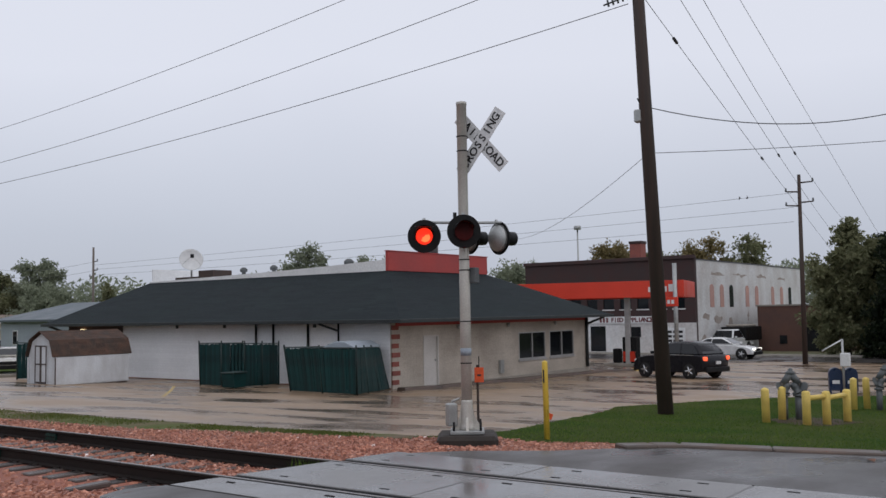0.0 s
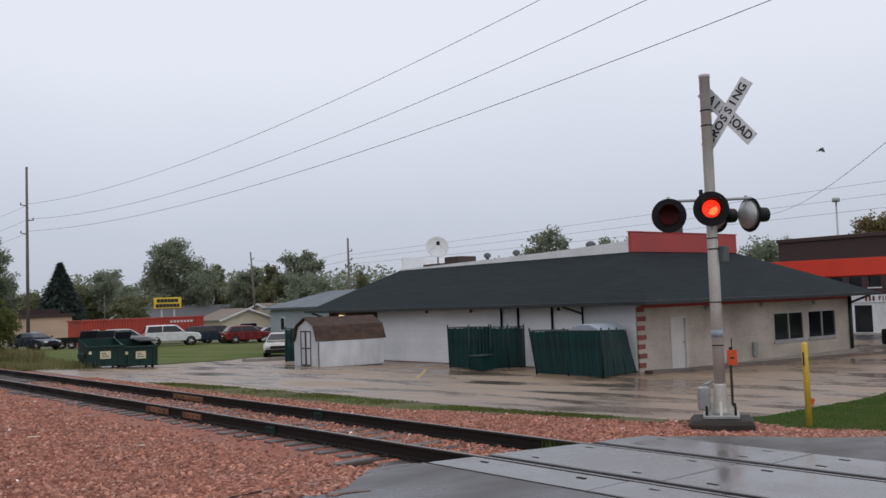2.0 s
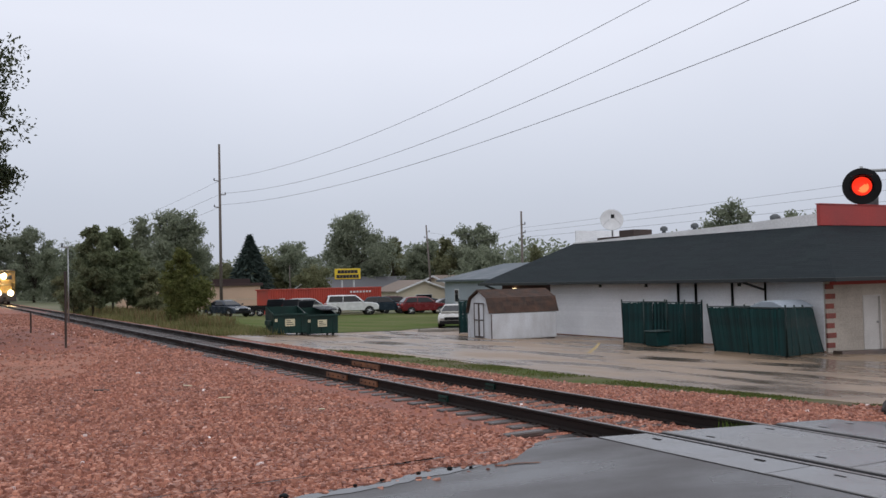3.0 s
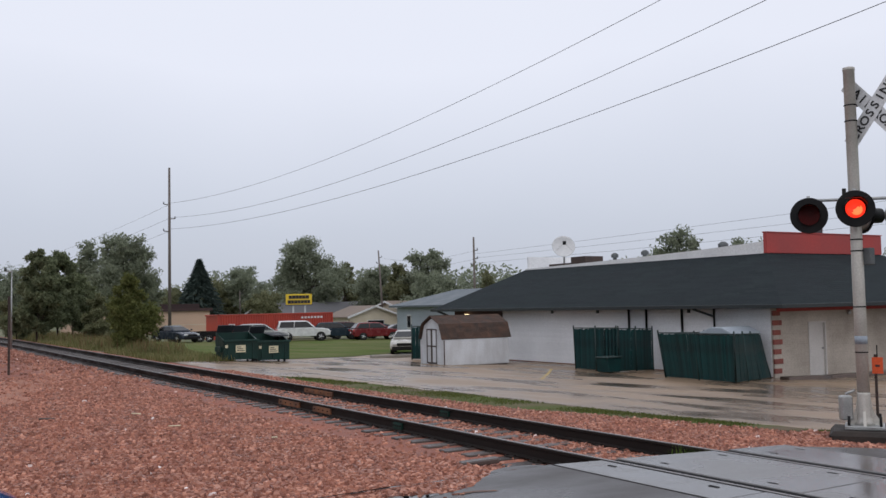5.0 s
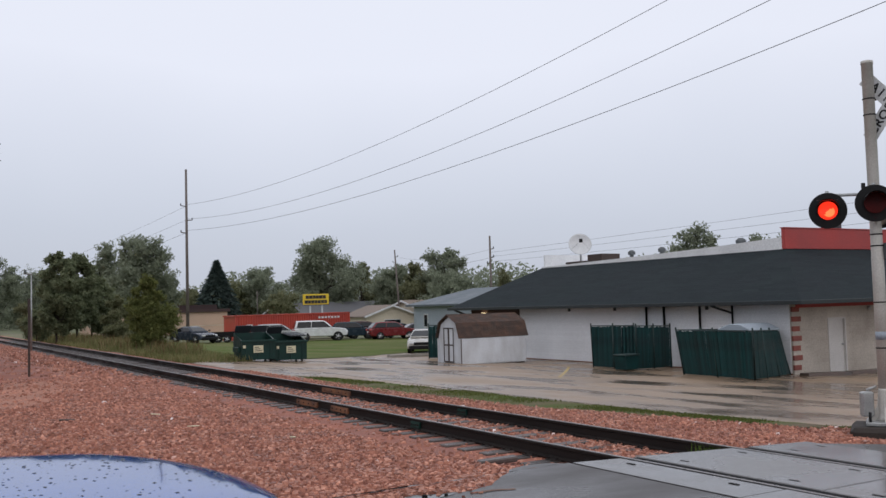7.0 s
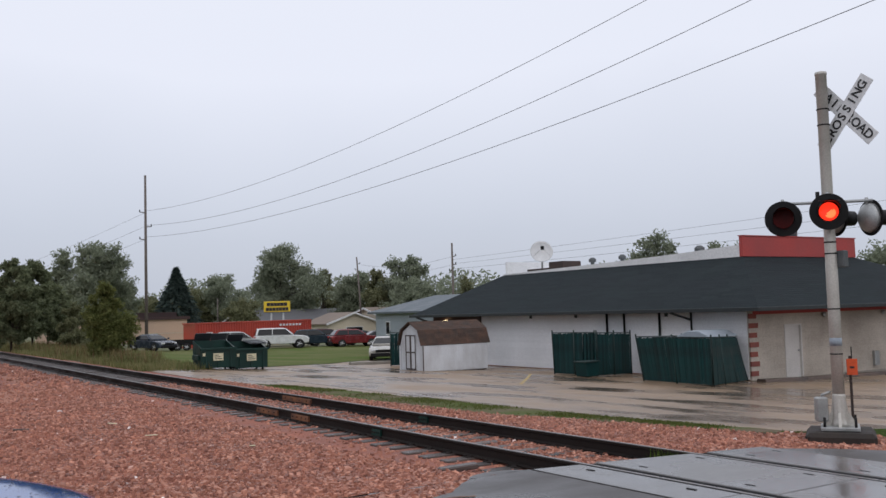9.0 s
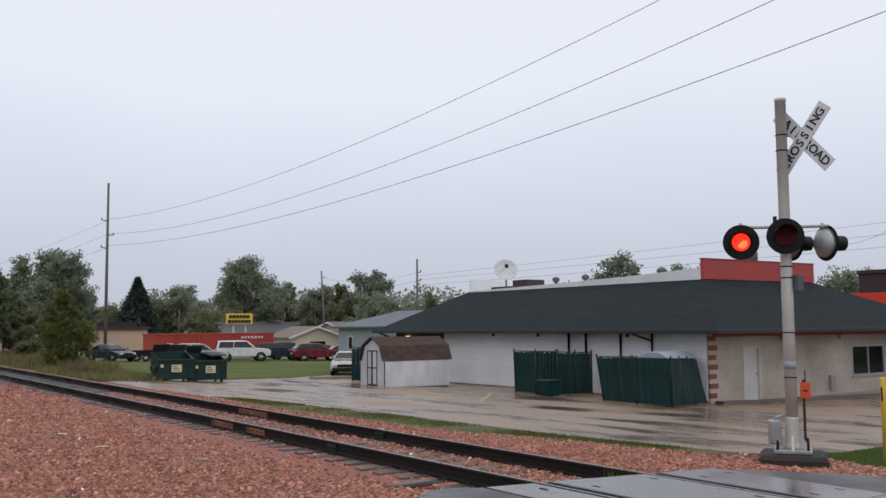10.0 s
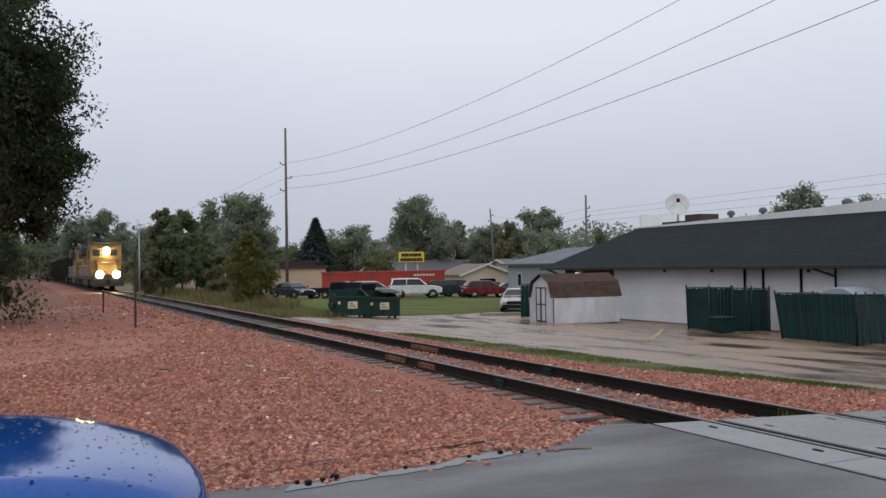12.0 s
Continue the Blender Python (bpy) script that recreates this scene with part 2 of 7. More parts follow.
M_BARK = material("bark", (0.06, 0.045, 0.035), (0.035, 0.028, 0.022), 5, 40, 0.9, 0.05, bump=0.8, dist=0.03, streak=(3, 3, 0.5))
M_LEAF = leaf_material("green_leaves", (0.125, 0.152, 0.085), (0.235, 0.26, 0.15))
# paler and greyer than real foliage: distance haze is put into this colour
M_LEAF_HAZE = leaf_material("haze_paled_leaves", (0.185, 0.215, 0.15), (0.30, 0.33, 0.235))
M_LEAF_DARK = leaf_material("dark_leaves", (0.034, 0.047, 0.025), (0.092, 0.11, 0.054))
# near-black green: the shade inside the street trees is put into the leaf colour
M_LEAF_SHADE = leaf_material("deep_shade_leaves", (0.007, 0.013, 0.007), (0.026, 0.038, 0.016))
# olive leaves, lifted somewhat to carry haze on the far trees
M_LEAF_OLIVE = leaf_material("olive_leaves", (0.13, 0.145, 0.075), (0.24, 0.24, 0.135))
M_LEAF_YOUNG = leaf_material("yellow_green_leaves", (0.10, 0.125, 0.04), (0.23, 0.235, 0.085))
M_LEAF_GOLD = leaf_material("turning_leaves", (0.15, 0.13, 0.06), (0.27, 0.21, 0.10))
M_NEEDLE = leaf_material("spruce_needles", (0.045, 0.07, 0.062), (0.085, 0.115, 0.098))
M_TYRE = material("tyre_rubber", (0.015, 0.015, 0.016), None, 8, 60, 0.75, 0.1, bump=0.2)
M_RIM = material("alloy_rim", (0.55, 0.55, 0.56), None, 6, 40, 0.3, 0.1, metal=0.9, bump=0)
M_CONTAINER = material("red_container_paint", (0.45, 0.055, 0.03), (0.36, 0.045, 0.03), 0.6, 20, 0.5, 0.1, bump=0.1)
M_BRIGHTRED = material("bright_red_canopy", (0.68, 0.045, 0.018), (0.6, 0.04, 0.016), 0.6, 20, 0.4, 0.1, bump=0.02)
M_BROWNROOF = material("brown_shed_shingles", (0.10, 0.056, 0.040), (0.042, 0.028, 0.022), 2.6, 16, 0.85, 0.1, bump=0.9, dist=0.03, island=0.2)
M_SHEDWALL = material("weathered_white_boards", (0.66, 0.69, 0.73), (0.50, 0.51, 0.53), 1.6, 22, 0.6, 0.1, bump=0.15, streak=(1, 1, 0.4), objvar=0.015)
M_TRIMBROWN = material("brown_trim", (0.07, 0.05, 0.045), None, 4, 40, 0.6, 0.1, bump=0.1)
M_DUMPSTER = material("dark_green_dumpster_paint", (0.006, 0.038, 0.030), (0.005, 0.024, 0.020), 2, 30, 0.45, 0.15, bump=0.15, spec=0.35)
M_LID = material("black_plastic_lid", (0.035, 0.042, 0.05), (0.022, 0.026, 0.032), 2, 30, 0.4, 0.1, bump=0.1)
M_STICKER = material("cream_sticker", (0.72, 0.66, 0.45), (0.6, 0.55, 0.38), 5, 40, 0.5, 0.1, bump=0)
M_BLUEGREY = material("blue_grey_siding", (0.36, 0.41, 0.46), (0.30, 0.34, 0.385), 0.6, 20, 0.6, 0.1, bump=0.1)
M_SLATEROOF = material("slate_blue_roof", (0.10, 0.125, 0.145), (0.075, 0.095, 0.11), 0.8, 20, 0.6, 0.1, bump=0.4)
M_TAN = material("tan_stucco", (0.60, 0.42, 0.31), (0.53, 0.38, 0.285), 0.3, 15, 0.7, 0.1, bump=0.1)
M_CREAM = material("cream_siding", (0.62, 0.56, 0.44), (0.55, 0.49, 0.39), 0.6, 15, 0.6, 0.1, bump=0.1)
M_TANROOF = material("tan_shingles", (0.24, 0.19, 0.155), (0.19, 0.15, 0.125), 0.6, 20, 0.8, 0.1, bump=0.4)
M_GREYROOF = material("grey_roof", (0.12, 0.12, 0.125), (0.09, 0.09, 0.1), 0.6, 20, 0.7, 0.1, bump=0.4)
M_STUCCOWHITE = material("peeling_white_stucco", (0.66, 0.67, 0.68), (0.52, 0.50, 0.49), 0.7, 6, 0.7, 0.1, bump=0.2, streak=(1, 1, 0.6))
M_PEELED = material("bare_render_under_paint", (0.42, 0.38, 0.35), (0.27, 0.22, 0.19), 2.5, 14, 0.8, 0.1, bump=0.3)
M_PINKBOARD = material("faded_pink_board", (0.52, 0.30, 0.25), (0.42, 0.25, 0.22), 1.5, 20, 0.7, 0.1, bump=0.1)
M_SIGNYELLOW = material("yellow_sign_face", (0.75, 0.56, 0.03), (0.7, 0.5, 0.03), 2, 20, 0.4, 0.1, bump=0)
M_MAILBLUE = material("dark_blue_enamel", (0.012, 0.028, 0.075), (0.01, 0.022, 0.06), 3, 30, 0.35, 0.1, bump=0.05)
M_PIPE = material("grey_blue_cast_iron", (0.12, 0.13, 0.135), (0.07, 0.08, 0.085), 5, 40, 0.5, 0.1, metal=0.2, bump=0.3)
M_LENSOFF = material("dark_red_lens", (0.075, 0.004, 0.004), None, 8, 60, 0.35, 0.05, bump=0.2, spec=0.12)
M_LAMPRED = glow("lit_red_lens", (1.0, 0.035, 0.014), 1.1)
M_LAMPHOT = glow("lit_lens_centre", (1.0, 0.13, 0.04), 2.0)
M_HEADLIGHT = glow("headlight_glow", (1.0, 0.74, 0.36), 60)
M_TAIL = glow("brake_light_glow", (1.0, 0.13, 0.05), 1.1)
M_WALLLAMP = glow("warm_wall_lamp", (1.0, 0.80, 0.45), 4.0)
M_LOCOYELLOW = material("locomotive_yellow", (0.26, 0.155, 0.03), (0.1, 0.066, 0.024), 0.8, 12, 0.5, 0.1, bump=0.1)
M_LOCOGREY = material("locomotive_grey", (0.06, 0.056, 0.052), (0.04, 0.037, 0.035), 1, 25, 0.5, 0.1, bump=0.05)
M_HOPPER = material("dark_hopper_steel", (0.026, 0.022, 0.021), (0.017, 0.015, 0.015), 0.8, 20, 0.65, 0.1, bump=0.2, spec=0.25)
M_BIRD = material("dark_feathers", (0.03, 0.03, 0.035), None, 20, 80, 0.7, 0.1, bump=0)
PAINTS = {}


def paint(name, c):
    if name not in PAINTS:
        PAINTS[name] = material(name + "_car_paint", c, tuple(v * 0.85 for v in c), 2, 30, 0.25, 0.06, bump=0, coat=0.5 if max(c) > 0.1 else 0.12, spec=0.4 if max(c) > 0.1 else 0.2)
    return PAINTS[name]


# ---- mesh helpers ----
def box(bm, x0, y0, z0, x1, y1, z1):
    v = [bm.verts.new(p) for p in ((x0, y0, z0), (x1, y0, z0), (x1, y1, z0), (x0, y1, z0), (x0, y0, z1), (x1, y0, z1), (x1, y1, z1), (x0, y1, z1))]
    for q in ((3, 2, 1, 0), (4, 5, 6, 7), (0, 1, 5, 4), (1, 2, 6, 5), (2, 3, 7, 6), (3, 0, 4, 7)):
        bm.faces.new([v[i] for i in q])
    return v


def tube(bm, p0, p1, r0, r1=None, seg=10, caps=True):
    r1 = r0 if r1 is None else r1
    a, b = Vector(p0), Vector(p1)
    d = (b - a).normalized()
    u = d.cross(Vector((0, 0, 1)) if abs(d.z) < 0.9 else Vector((1, 0, 0))).normalized()
    w = d.cross(u)
    rings = []
    for c, r in ((a, r0), (b, r1)):
        rings.append([bm.verts.new(c + (u * math.cos(i * math.tau / seg) + w * math.sin(i * math.tau / seg)) * r) for i in range(seg)])
    for i in range(seg):
        f = bm.faces.new((rings[0][i], rings[0][(i + 1) % seg], rings[1][(i + 1) % seg], rings[1][i]))
        f.smooth = seg > 6
    if caps:
        bm.faces.new(rings[0][::-1])
        bm.faces.new(rings[1])


def lathe(bm, profile, seg=20, m=None):
    """Turns (radius, height) pairs round z."""
    m = m or Matrix()
    rings = [[bm.verts.new(m @ Vector((r * math.cos(i * math.tau / seg), r * math.sin(i * math.tau / seg), z))) for i in range(seg)] for r, z in profile]
    for a, b in zip(rings, rings[1:]):
        for i in range(seg):
            bm.faces.new((a[i], a[(i + 1) % seg], b[(i + 1) % seg], b[i])).smooth = True
    bm.faces.new(rings[0][::-1])
    bm.faces.new(rings[-1])


def prism(bm, outline, axis, a, b):
    """Extrudes a closed outline of pairs along an axis from a to b."""
    def put(p, h):
        return {"x": (h, p[0], p[1]), "y": (p[0], h, p[1]), "z": (p[0], p[1], h)}[axis]
    lo, hi = [bm.verts.new(put(p, a)) for p in outline], [bm.verts.new(put(p, b)) for p in outline]
    n = len(outline)
    for i in range(n):
        bm.faces.new((lo[i], lo[(i + 1) % n], hi[(i + 1) % n], hi[i]))
    bm.faces.new(lo[::-1])
    bm.faces.new(hi)


def finish(bm, bevel=0.0, seg=1):
    bmesh.ops.recalc_face_normals(bm, faces=bm.faces)
    if bevel:
        sharp = [e for e in bm.edges if len(e.link_faces) == 2 and e.calc_face_angle(0) > 0.6]
        bmesh.ops.bevel(bm, geom=sharp, offset=bevel, segments=seg, affect="EDGES", clamp_overlap=True)


def mesh_of(name, bm, mat):
    me = bpy.data.meshes.new(name)
    bm.to_mesh(me)
    bm.free()
    me.materials.append(mat)
    return me


def part(name, bm, mat, parent=None, label="", bevel=0.0, at=None, kind=""):
    finish(bm, bevel)
    ob = new(name, mesh_of(name, bm, mat))
    ob.parent = parent
    if at is not None:
        ob.matrix_basis = at
    return tagged(ob, label, kind=kind)


def thing(name, m, label, category, group="", kind=""):
    ob = new(name)
    ob.empty_display_size = 0.3
    ob.matrix_basis = m
    return tagged(ob, label, category, group, kind)


def bx(name, mat, parent, x0, y0, z0, x1, y1, z1, bevel=0.0, label="", at=None):
    bm = bmesh.new()
    box(bm, x0, y0, z0, x1, y1, z1)
    return part(name, bm, mat, parent, label, bevel, at)


def cyl(name, mat, parent, p0, p1, r0, r1=None, seg=12, label="", bevel=0.0):
    bm = bmesh.new()
    tube(bm, p0, p1, r0, r1, seg)
    return part(name, bm, mat, parent, label, bevel)


def raw(name, verts, faces, mat, parent=None, smooth=False):
    me = bpy.data.meshes.new(name)
    me.from_pydata([tuple(v) for v in verts], [], [tuple(f) for f in faces])
    me.materials.append(mat)
    ob = new(name, me)
    ob.parent = parent
    return ob


def words(name, text, size, mat, parent, m, label="", bold=0.008):
    """Built-in lettering turned into a thin mesh."""
    cu = bpy.data.curves.new(name, "FONT")
    cu.body, cu.size, cu.align_x, cu.align_y, cu.extrude, cu.resolution_u = text, size, "CENTER", "CENTER", 0.002, 3
    cu.offset = bold
    tmp = bpy.data.objects.new(name, cu)
    scene.collection.objects.link(tmp)
    me = bpy.data.meshes.new_from_object(tmp.evaluated_get(bpy.context.evaluated_depsgraph_get()))
    bpy.data.objects.remove(tmp)
    me.materials.clear()
    me.materials.append(mat)
    ob = new(name, me)
    ob.parent, ob.matrix_basis = parent, m
    return tagged(ob, label)


# ---- ground: the track lies on a low bank, the lot falls away behind it ----
TX = 8.15
HX = [-2000, -500, -40, 4.6, 5.4, 11.0, 13.15, 23.15, 30.15, 68, 128, 2000]
HZ = [-2.0, -0.6, -0.3, -0.12, -0.2, -0.2, -0.3, -0.93, -1.15, -1.7, -2.0, -2.5]


def height(x, y=0.0):
    return float(np.interp(x, HX, HZ))


def ragged(outline, amount, step=0.35, reach=60, seed=1):
    """The same outline with a broken, uneven edge; stretches far off stay plain."""
    rng, out = np.random.default_rng(seed), []
    for (x0, y0), (x1, y1) in zip(outline, outline[1:] + outline[:1]):
        far = max(abs(x0), abs(y0), abs(x1), abs(y1)) > reach
        n = 1 if far else max(1, int(math.dist((x0, y0), (x1, y1)) / step))
        for k in range(n):
            d = rng.normal(size=2) * amount * (0.4 + 0.6 * math.sin(1.7 * (x0 + y0) + k) ** 2) * (not far)
            out.append((x0 + (x1 - x0) * k / n + d[0], y0 + (y1 - y0) * k / n + d[1]))
    return out


def sheet(name, outline, mat, lift, label, kind="structure", category="", parent=None, flat=None):
    """A paved or planted patch that follows the ground, or lies flat; outline is a polygon in plan."""
    bm = bmesh.new()
    bm.faces.new([bm.verts.new((x, y, 0)) for x, y in outline])
    xs = sorted({v for v in HX if min(p[0] for p in outline) < v < max(p[0] for p in outline)})
    for v in xs:
        bmesh.ops.bisect_plane(bm, geom=bm.verts[:] + bm.edges[:] + bm.faces[:], plane_co=(v, 0, 0), plane_no=(1, 0, 0))
    for v in bm.verts:
        v.co.z = (height(v.co.x, v.co.y) if flat is None else flat) + lift
    bmesh.ops.triangulate(bm, faces=bm.faces)
    ob = part(name, bm, mat, parent, label)
    return tagged(ob, label, category, kind=kind)


bm = bmesh.new()
gx = sorted({*HX, -200, -100, -20, 50, 90, 250, 500, 1000})
gy = [-2000, -600, -200, -60, -20, 0, 20, 60, 120, 200, 400, 800, 2000]
gv = [[bm.verts.new((x, y, height(x) - 0.06)) for y in gy] for x in gx]
for i in range(len(gx) - 1):
    for j in range(len(gy) - 1):
        bm.faces.new((gv[i][j], gv[i + 1][j], gv[i + 1][j + 1], gv[i][j + 1]))
tagged(part("ground", bm, M_GROUND), "rough grassy ground reaching to the horizon", "ground", kind="structure")

ROAD_EDGE = [(-8, 8.0), (1.6, 7.85), (2.65, 7.81), (3.1, 7.9), (3.55, 7.93), (3.9, 8.12), (4.3, 8.25), (4.85, 8.1), (5.25, 8.25), (5.6, 8.55), (6.0, 8.9), (6.3, 8.98), (6.655, 8.78)]
sheet("gravel_bed", [(-8, 8.35), (2.6, 8.1), (4.2, 8.5), (5.2, 8.6), (6.0, 9.3), (9.9, 9.0), (10.6, 8.6), (12.2, 6.9), (13.3, 6.0), (14.6, 4.7), (15.0, 6.2), (14.1, 7.5), (13.4, 8.4), (12.6, 9.6), (11.4, 12.6), (10.6, 15), (10.2, 20), (10.3, 400), (4, 400), (3.5, 60), (-2, 44), (-14, 30)],
      M_BALLAST, 0.0, "pink crushed stone bed beside the railway track", category="gravel")


def edge_y(x):
    return float(np.interp(x, [p[0] for p in ROAD_EDGE], [p[1] for p in ROAD_EDGE]))


def bank(x, y):
    """The loose stone is heaped a little against the road's edge."""
    if x > 6.9 or y > 14:
        return 0.0
    d = max(0.0, y - edge_y(x))
    return (0.105 if x < 4.6 else float(np.interp(x, [4.6, 5.4, 6.4, 6.9], [0.105, 0.16, 0.1, 0.0]))) * max(0.0, 1 - d / 3.2) ** 1.5


sheet("dirt_track", [(-60, 22), (-14, 29.9), (-2, 43.9), (3.5, 59.9), (3.9, 400), (-60, 400)], M_DIRT, -0.01, "damp reddish dirt beside the track", category="dirt")
bm = bmesh.new()
sx_, sd_ = np.arange(-8, 6.95, 0.25), [-0.25, 0.0, 0.3, 0.7, 1.2, 1.8, 2.5, 3.25]
gv = [[bm.verts.new((x, edge_y(x) + d, height(x) + bank(x, edge_y(x) + d) + (0.004 if d < 3 else -0.01))) for d in sd_] for x in sx_]
for i in range(len(gv) - 1):
    for j in range(len(sd_) - 1):
        bm.faces.new((gv[i][j], gv[i + 1][j], gv[i + 1][j + 1], gv[i][j + 1])).smooth = True
tagged(part("gravel_shoulder", bm, M_BALLAST), "crushed stone heaped against the road edge", "gravel", kind="structure")


def in_poly(x, y, poly):
    hit, j = False, len(poly) - 1
    for i in range(len(poly)):
        (a, b), (c, d) = poly[i], poly[j]
        if (b > y) != (d > y) and x < (c - a) * (y - b) / (d - b) + a:
            hit = not hit
        j = i
    return hit


WORN = []
edge_ = [(-9, 20.5), (-3, 20.0), (0.2, 21.2), (2.2, 22.8), (4.0, 26), (5.1, 32), (5.5, 40), (5.0, 52), (3.7, 59.8), (0.8, 51.5), (-2, 43.8), (-10, 33.6)]
for (x0, y0), (x1, y1) in zip(edge_, edge_[1:] + edge_[:1]):
    for k in range(8):
        f = k / 8
        x, y = x0 + (x1 - x0) * f, y0 + (y1 - y0) * f
        WORN.append((x + 0.35 * math.sin(2.3 * y + x), y + 0.5 * math.sin(1.9 * x) + 0.25 * math.sin(5.1 * x + y)))
sheet("dirt_patch", WORN, M_WORN, 0.006, "bare damp dirt worn through the gravel", category="dirt")
sheet("parking_lot", [(13.3, 10.2), (14.8, 9.7), (19.4, 10.9), (25.3, 12.5), (29.1, 11.4), (33.6, 8.1), (38, 2), (44, -30), (64, -30), (64, 60), (47, 60), (28.0, 52), (24.5, 49.5), (16.3, 41.2), (10.3, 39.0), (10.2, 24.6), (11.4, 23.6), (11.5, 20), (11.8, 14.2)],
      M_LOT, 0.0, "wet pale concrete parking lot with dark puddles", category="parking lot")
sheet("street", [(69.5, -300), (69.5, 200), (60.5, 200), (60.5, -300)], M_ROAD, 0.012, "wet grey street behind the lot", category="street")
sheet("road", [(-60, -60), (-60, 8.0)] + ragged(ROAD_EDGE, 0.03, 0.12)[:-70] + [(6.655, 8.78), (6.655, -60)], M_ROAD, 0.0, "wet dark asphalt road at the level crossing", category="road", flat=0.004)
sheet("puddle", ragged([(2.1, 7.55), (2.7, 7.62), (3.3, 7.72), (3.9, 7.86), (4.5, 7.98), (4.75, 8.08), (4.3, 8.16), (3.95, 8.06), (3.55, 7.88), (3.1, 7.86), (2.6, 7.77), (2.2, 7.72)], 0.025, 0.12, seed=4), M_PUDDLE, 0.0, "shallow rain puddle at the broken road edge", category="puddle", flat=0.008)
sheet("paint_mark", ragged([(4.9, 7.98), (5.1, 8.0), (5.32, 7.9), (5.3, 7.84), (5.1, 7.93), (4.92, 7.92)], 0.015, 0.08, seed=9), M_ORANGE_RUST, 0.0, "faded orange paint mark on the asphalt", category="marking", flat=0.010)
sheet("road_beyond", [(9.86, -60), (9.86, 8.5), (10.5, 8.3), (11.9, 6.8), (13.3, 6.0), (14.1, 4.4), (14.6, 3.0), (17, -2), (17, -60)], M_ROAD, 0.10, "wet asphalt road beyond the crossing", category="road")
sheet("grass_verge", ragged([(13.2, 8.7), (14.8, 9.66), (19.37, 10.85), (25.24, 12.44), (29.06, 11.36), (31.47, 10.36), (33.63, 8.03), (38, 2), (44, -30), (17.3, -30), (17.3, -2), (14.9, 3.1), (14.6, 4.6), (14.9, 6.1), (14.05, 7.4), (13.3, 8.2)], 0.07, 0.4, 45, 3),
      M_GRASS, 0.03, "short wet green grass verge", category="grass")
sheet("grass_strip", ragged([(10.6, 27.5), (10.1, 24), (10.2, 20), (10.7, 15.1), (11.6, 12.7), (12.8, 9.9), (13.2, 10.3), (12.2, 14.2), (11.8, 20), (11.2, 25)], 0.13, 0.5), M_STRIP, 0.01, "thin grass strip between ballast and lot", category="grass")
sheet("lawn", [(16.3, 41.3), (24.5, 49.6), (28, 52.1), (47, 60.1), (60, 75), (60, 84), (15, 84), (12.5, 60)], M_LAWN, 0.02, "mown green lawn behind the lot", category="lawn")

sheet("bare_patch", ragged([(22.2, 6.0), (23.0, 5.6), (24.4, 5.5), (24.9, 6.6), (24.5, 7.4), (23.6, 7.5), (22.6, 7.0)], 0.1, 0.3, seed=6), M_SOIL, 0.034, "bare brown dirt round the valve and bollards", category="dirt")

# ---- railway track and crossing ----
track = thing("railway_track", pose(0, 0, 0), "single railway track with rusty rails on timber ties", "railway track", kind="structure")
RAIL = [(-0.07, -0.175), (0.07, -0.175), (0.07, -0.162), (0.012, -0.145), (0.009, -0.05), (0.036, -0.036), (0.036, -0.008), (0.026, 0.0),
        (-0.026, 0.0), (-0.036, -0.008), (-0.036, -0.036), (-0.009, -0.05), (-0.012, -0.145), (-0.07, -0.162)]
for rx in (TX - 0.7535, TX + 0.7535):
    bm = bmesh.new()
    prism(bm, [(rx + a, b) for a, b in RAIL], "y", -60, 420)
    rail = part("rail", bm, M_RAIL, track, "rust-brown steel rail")
    bm = bmesh.new()
    prism(bm, [(rx - 0.024, -0.001), (rx + 0.024, -0.001), (rx + 0.022, 0.0025), (rx - 0.022, 0.0025)], "y", -60, 420)
    part("running_surface", bm, M_RAILTOP, rail, "worn bright rail head")


def joint_bar(side, y0, y1, mat, label):
    bm = bmesh.new()
    prism(bm, [(side - 0.052, -0.15), (side - 0.014, -0.15), (side - 0.014, -0.045), (side - 0.044, -0.048), (side - 0.05, -0.1)], "y", y0, y1)
    ob = part("joint_bar", bm, mat, track, label)
    for k in range(4):
        yk = y0 + (y1 - y0) * (k + 0.5) / 4
        cyl("bolt", M_RAIL, ob, (side - 0.066, yk, -0.095), (side - 0.04, yk, -0.095), 0.013, seg=6)


joint_bar(TX - 0.7535, 17.9, 19.0, M_ORANGE_RUST, "orange rusted joint bar")
joint_bar(TX - 0.7535, 16.4, 17.2, M_ORANGE_RUST, "orange rusted joint bar")
joint_bar(TX + 0.7535, 19.6, 21.2, M_ORANGE_RUST, "orange rusted joint bar")
joint_bar(TX - 0.7535, 13.6, 13.9, M_DUMPSTER, "green-painted rail mark")
joint_bar(TX + 0.7535, 14.6, 14.9, M_DUMPSTER, "green-painted rail mark")

bm = bmesh.new()
box(bm, -1.28, -0.11, -0.17, 1.28, 0.11, 0)
finish(bm, 0.012)
tie_mesh = mesh_of("tie", bm, M_TIE)
for k in range(150):
    y = 9.4 + 0.52 * k
    ob = new("tie", tie_mesh)
    ob.parent = track
    ob.matrix_basis = pose(TX + random.uniform(-0.07, 0.07), y, -0.178 + random.uniform(-0.006, 0.008), 0, 0, random.uniform(-1.5, 1.5))
verts, faces = [], []
for k in range(150, 600):
    y, n0 = 9.4 + 0.52 * k, len(verts)
    verts += [(TX + a, y + b, c) for a, b, c in ((-1.28, -0.11, -0.178), (1.28, -0.11, -0.178), (1.28, 0.11, -0.178), (-1.28, 0.11, -0.178))]
    faces.append((n0, n0 + 1, n0 + 2, n0 + 3))
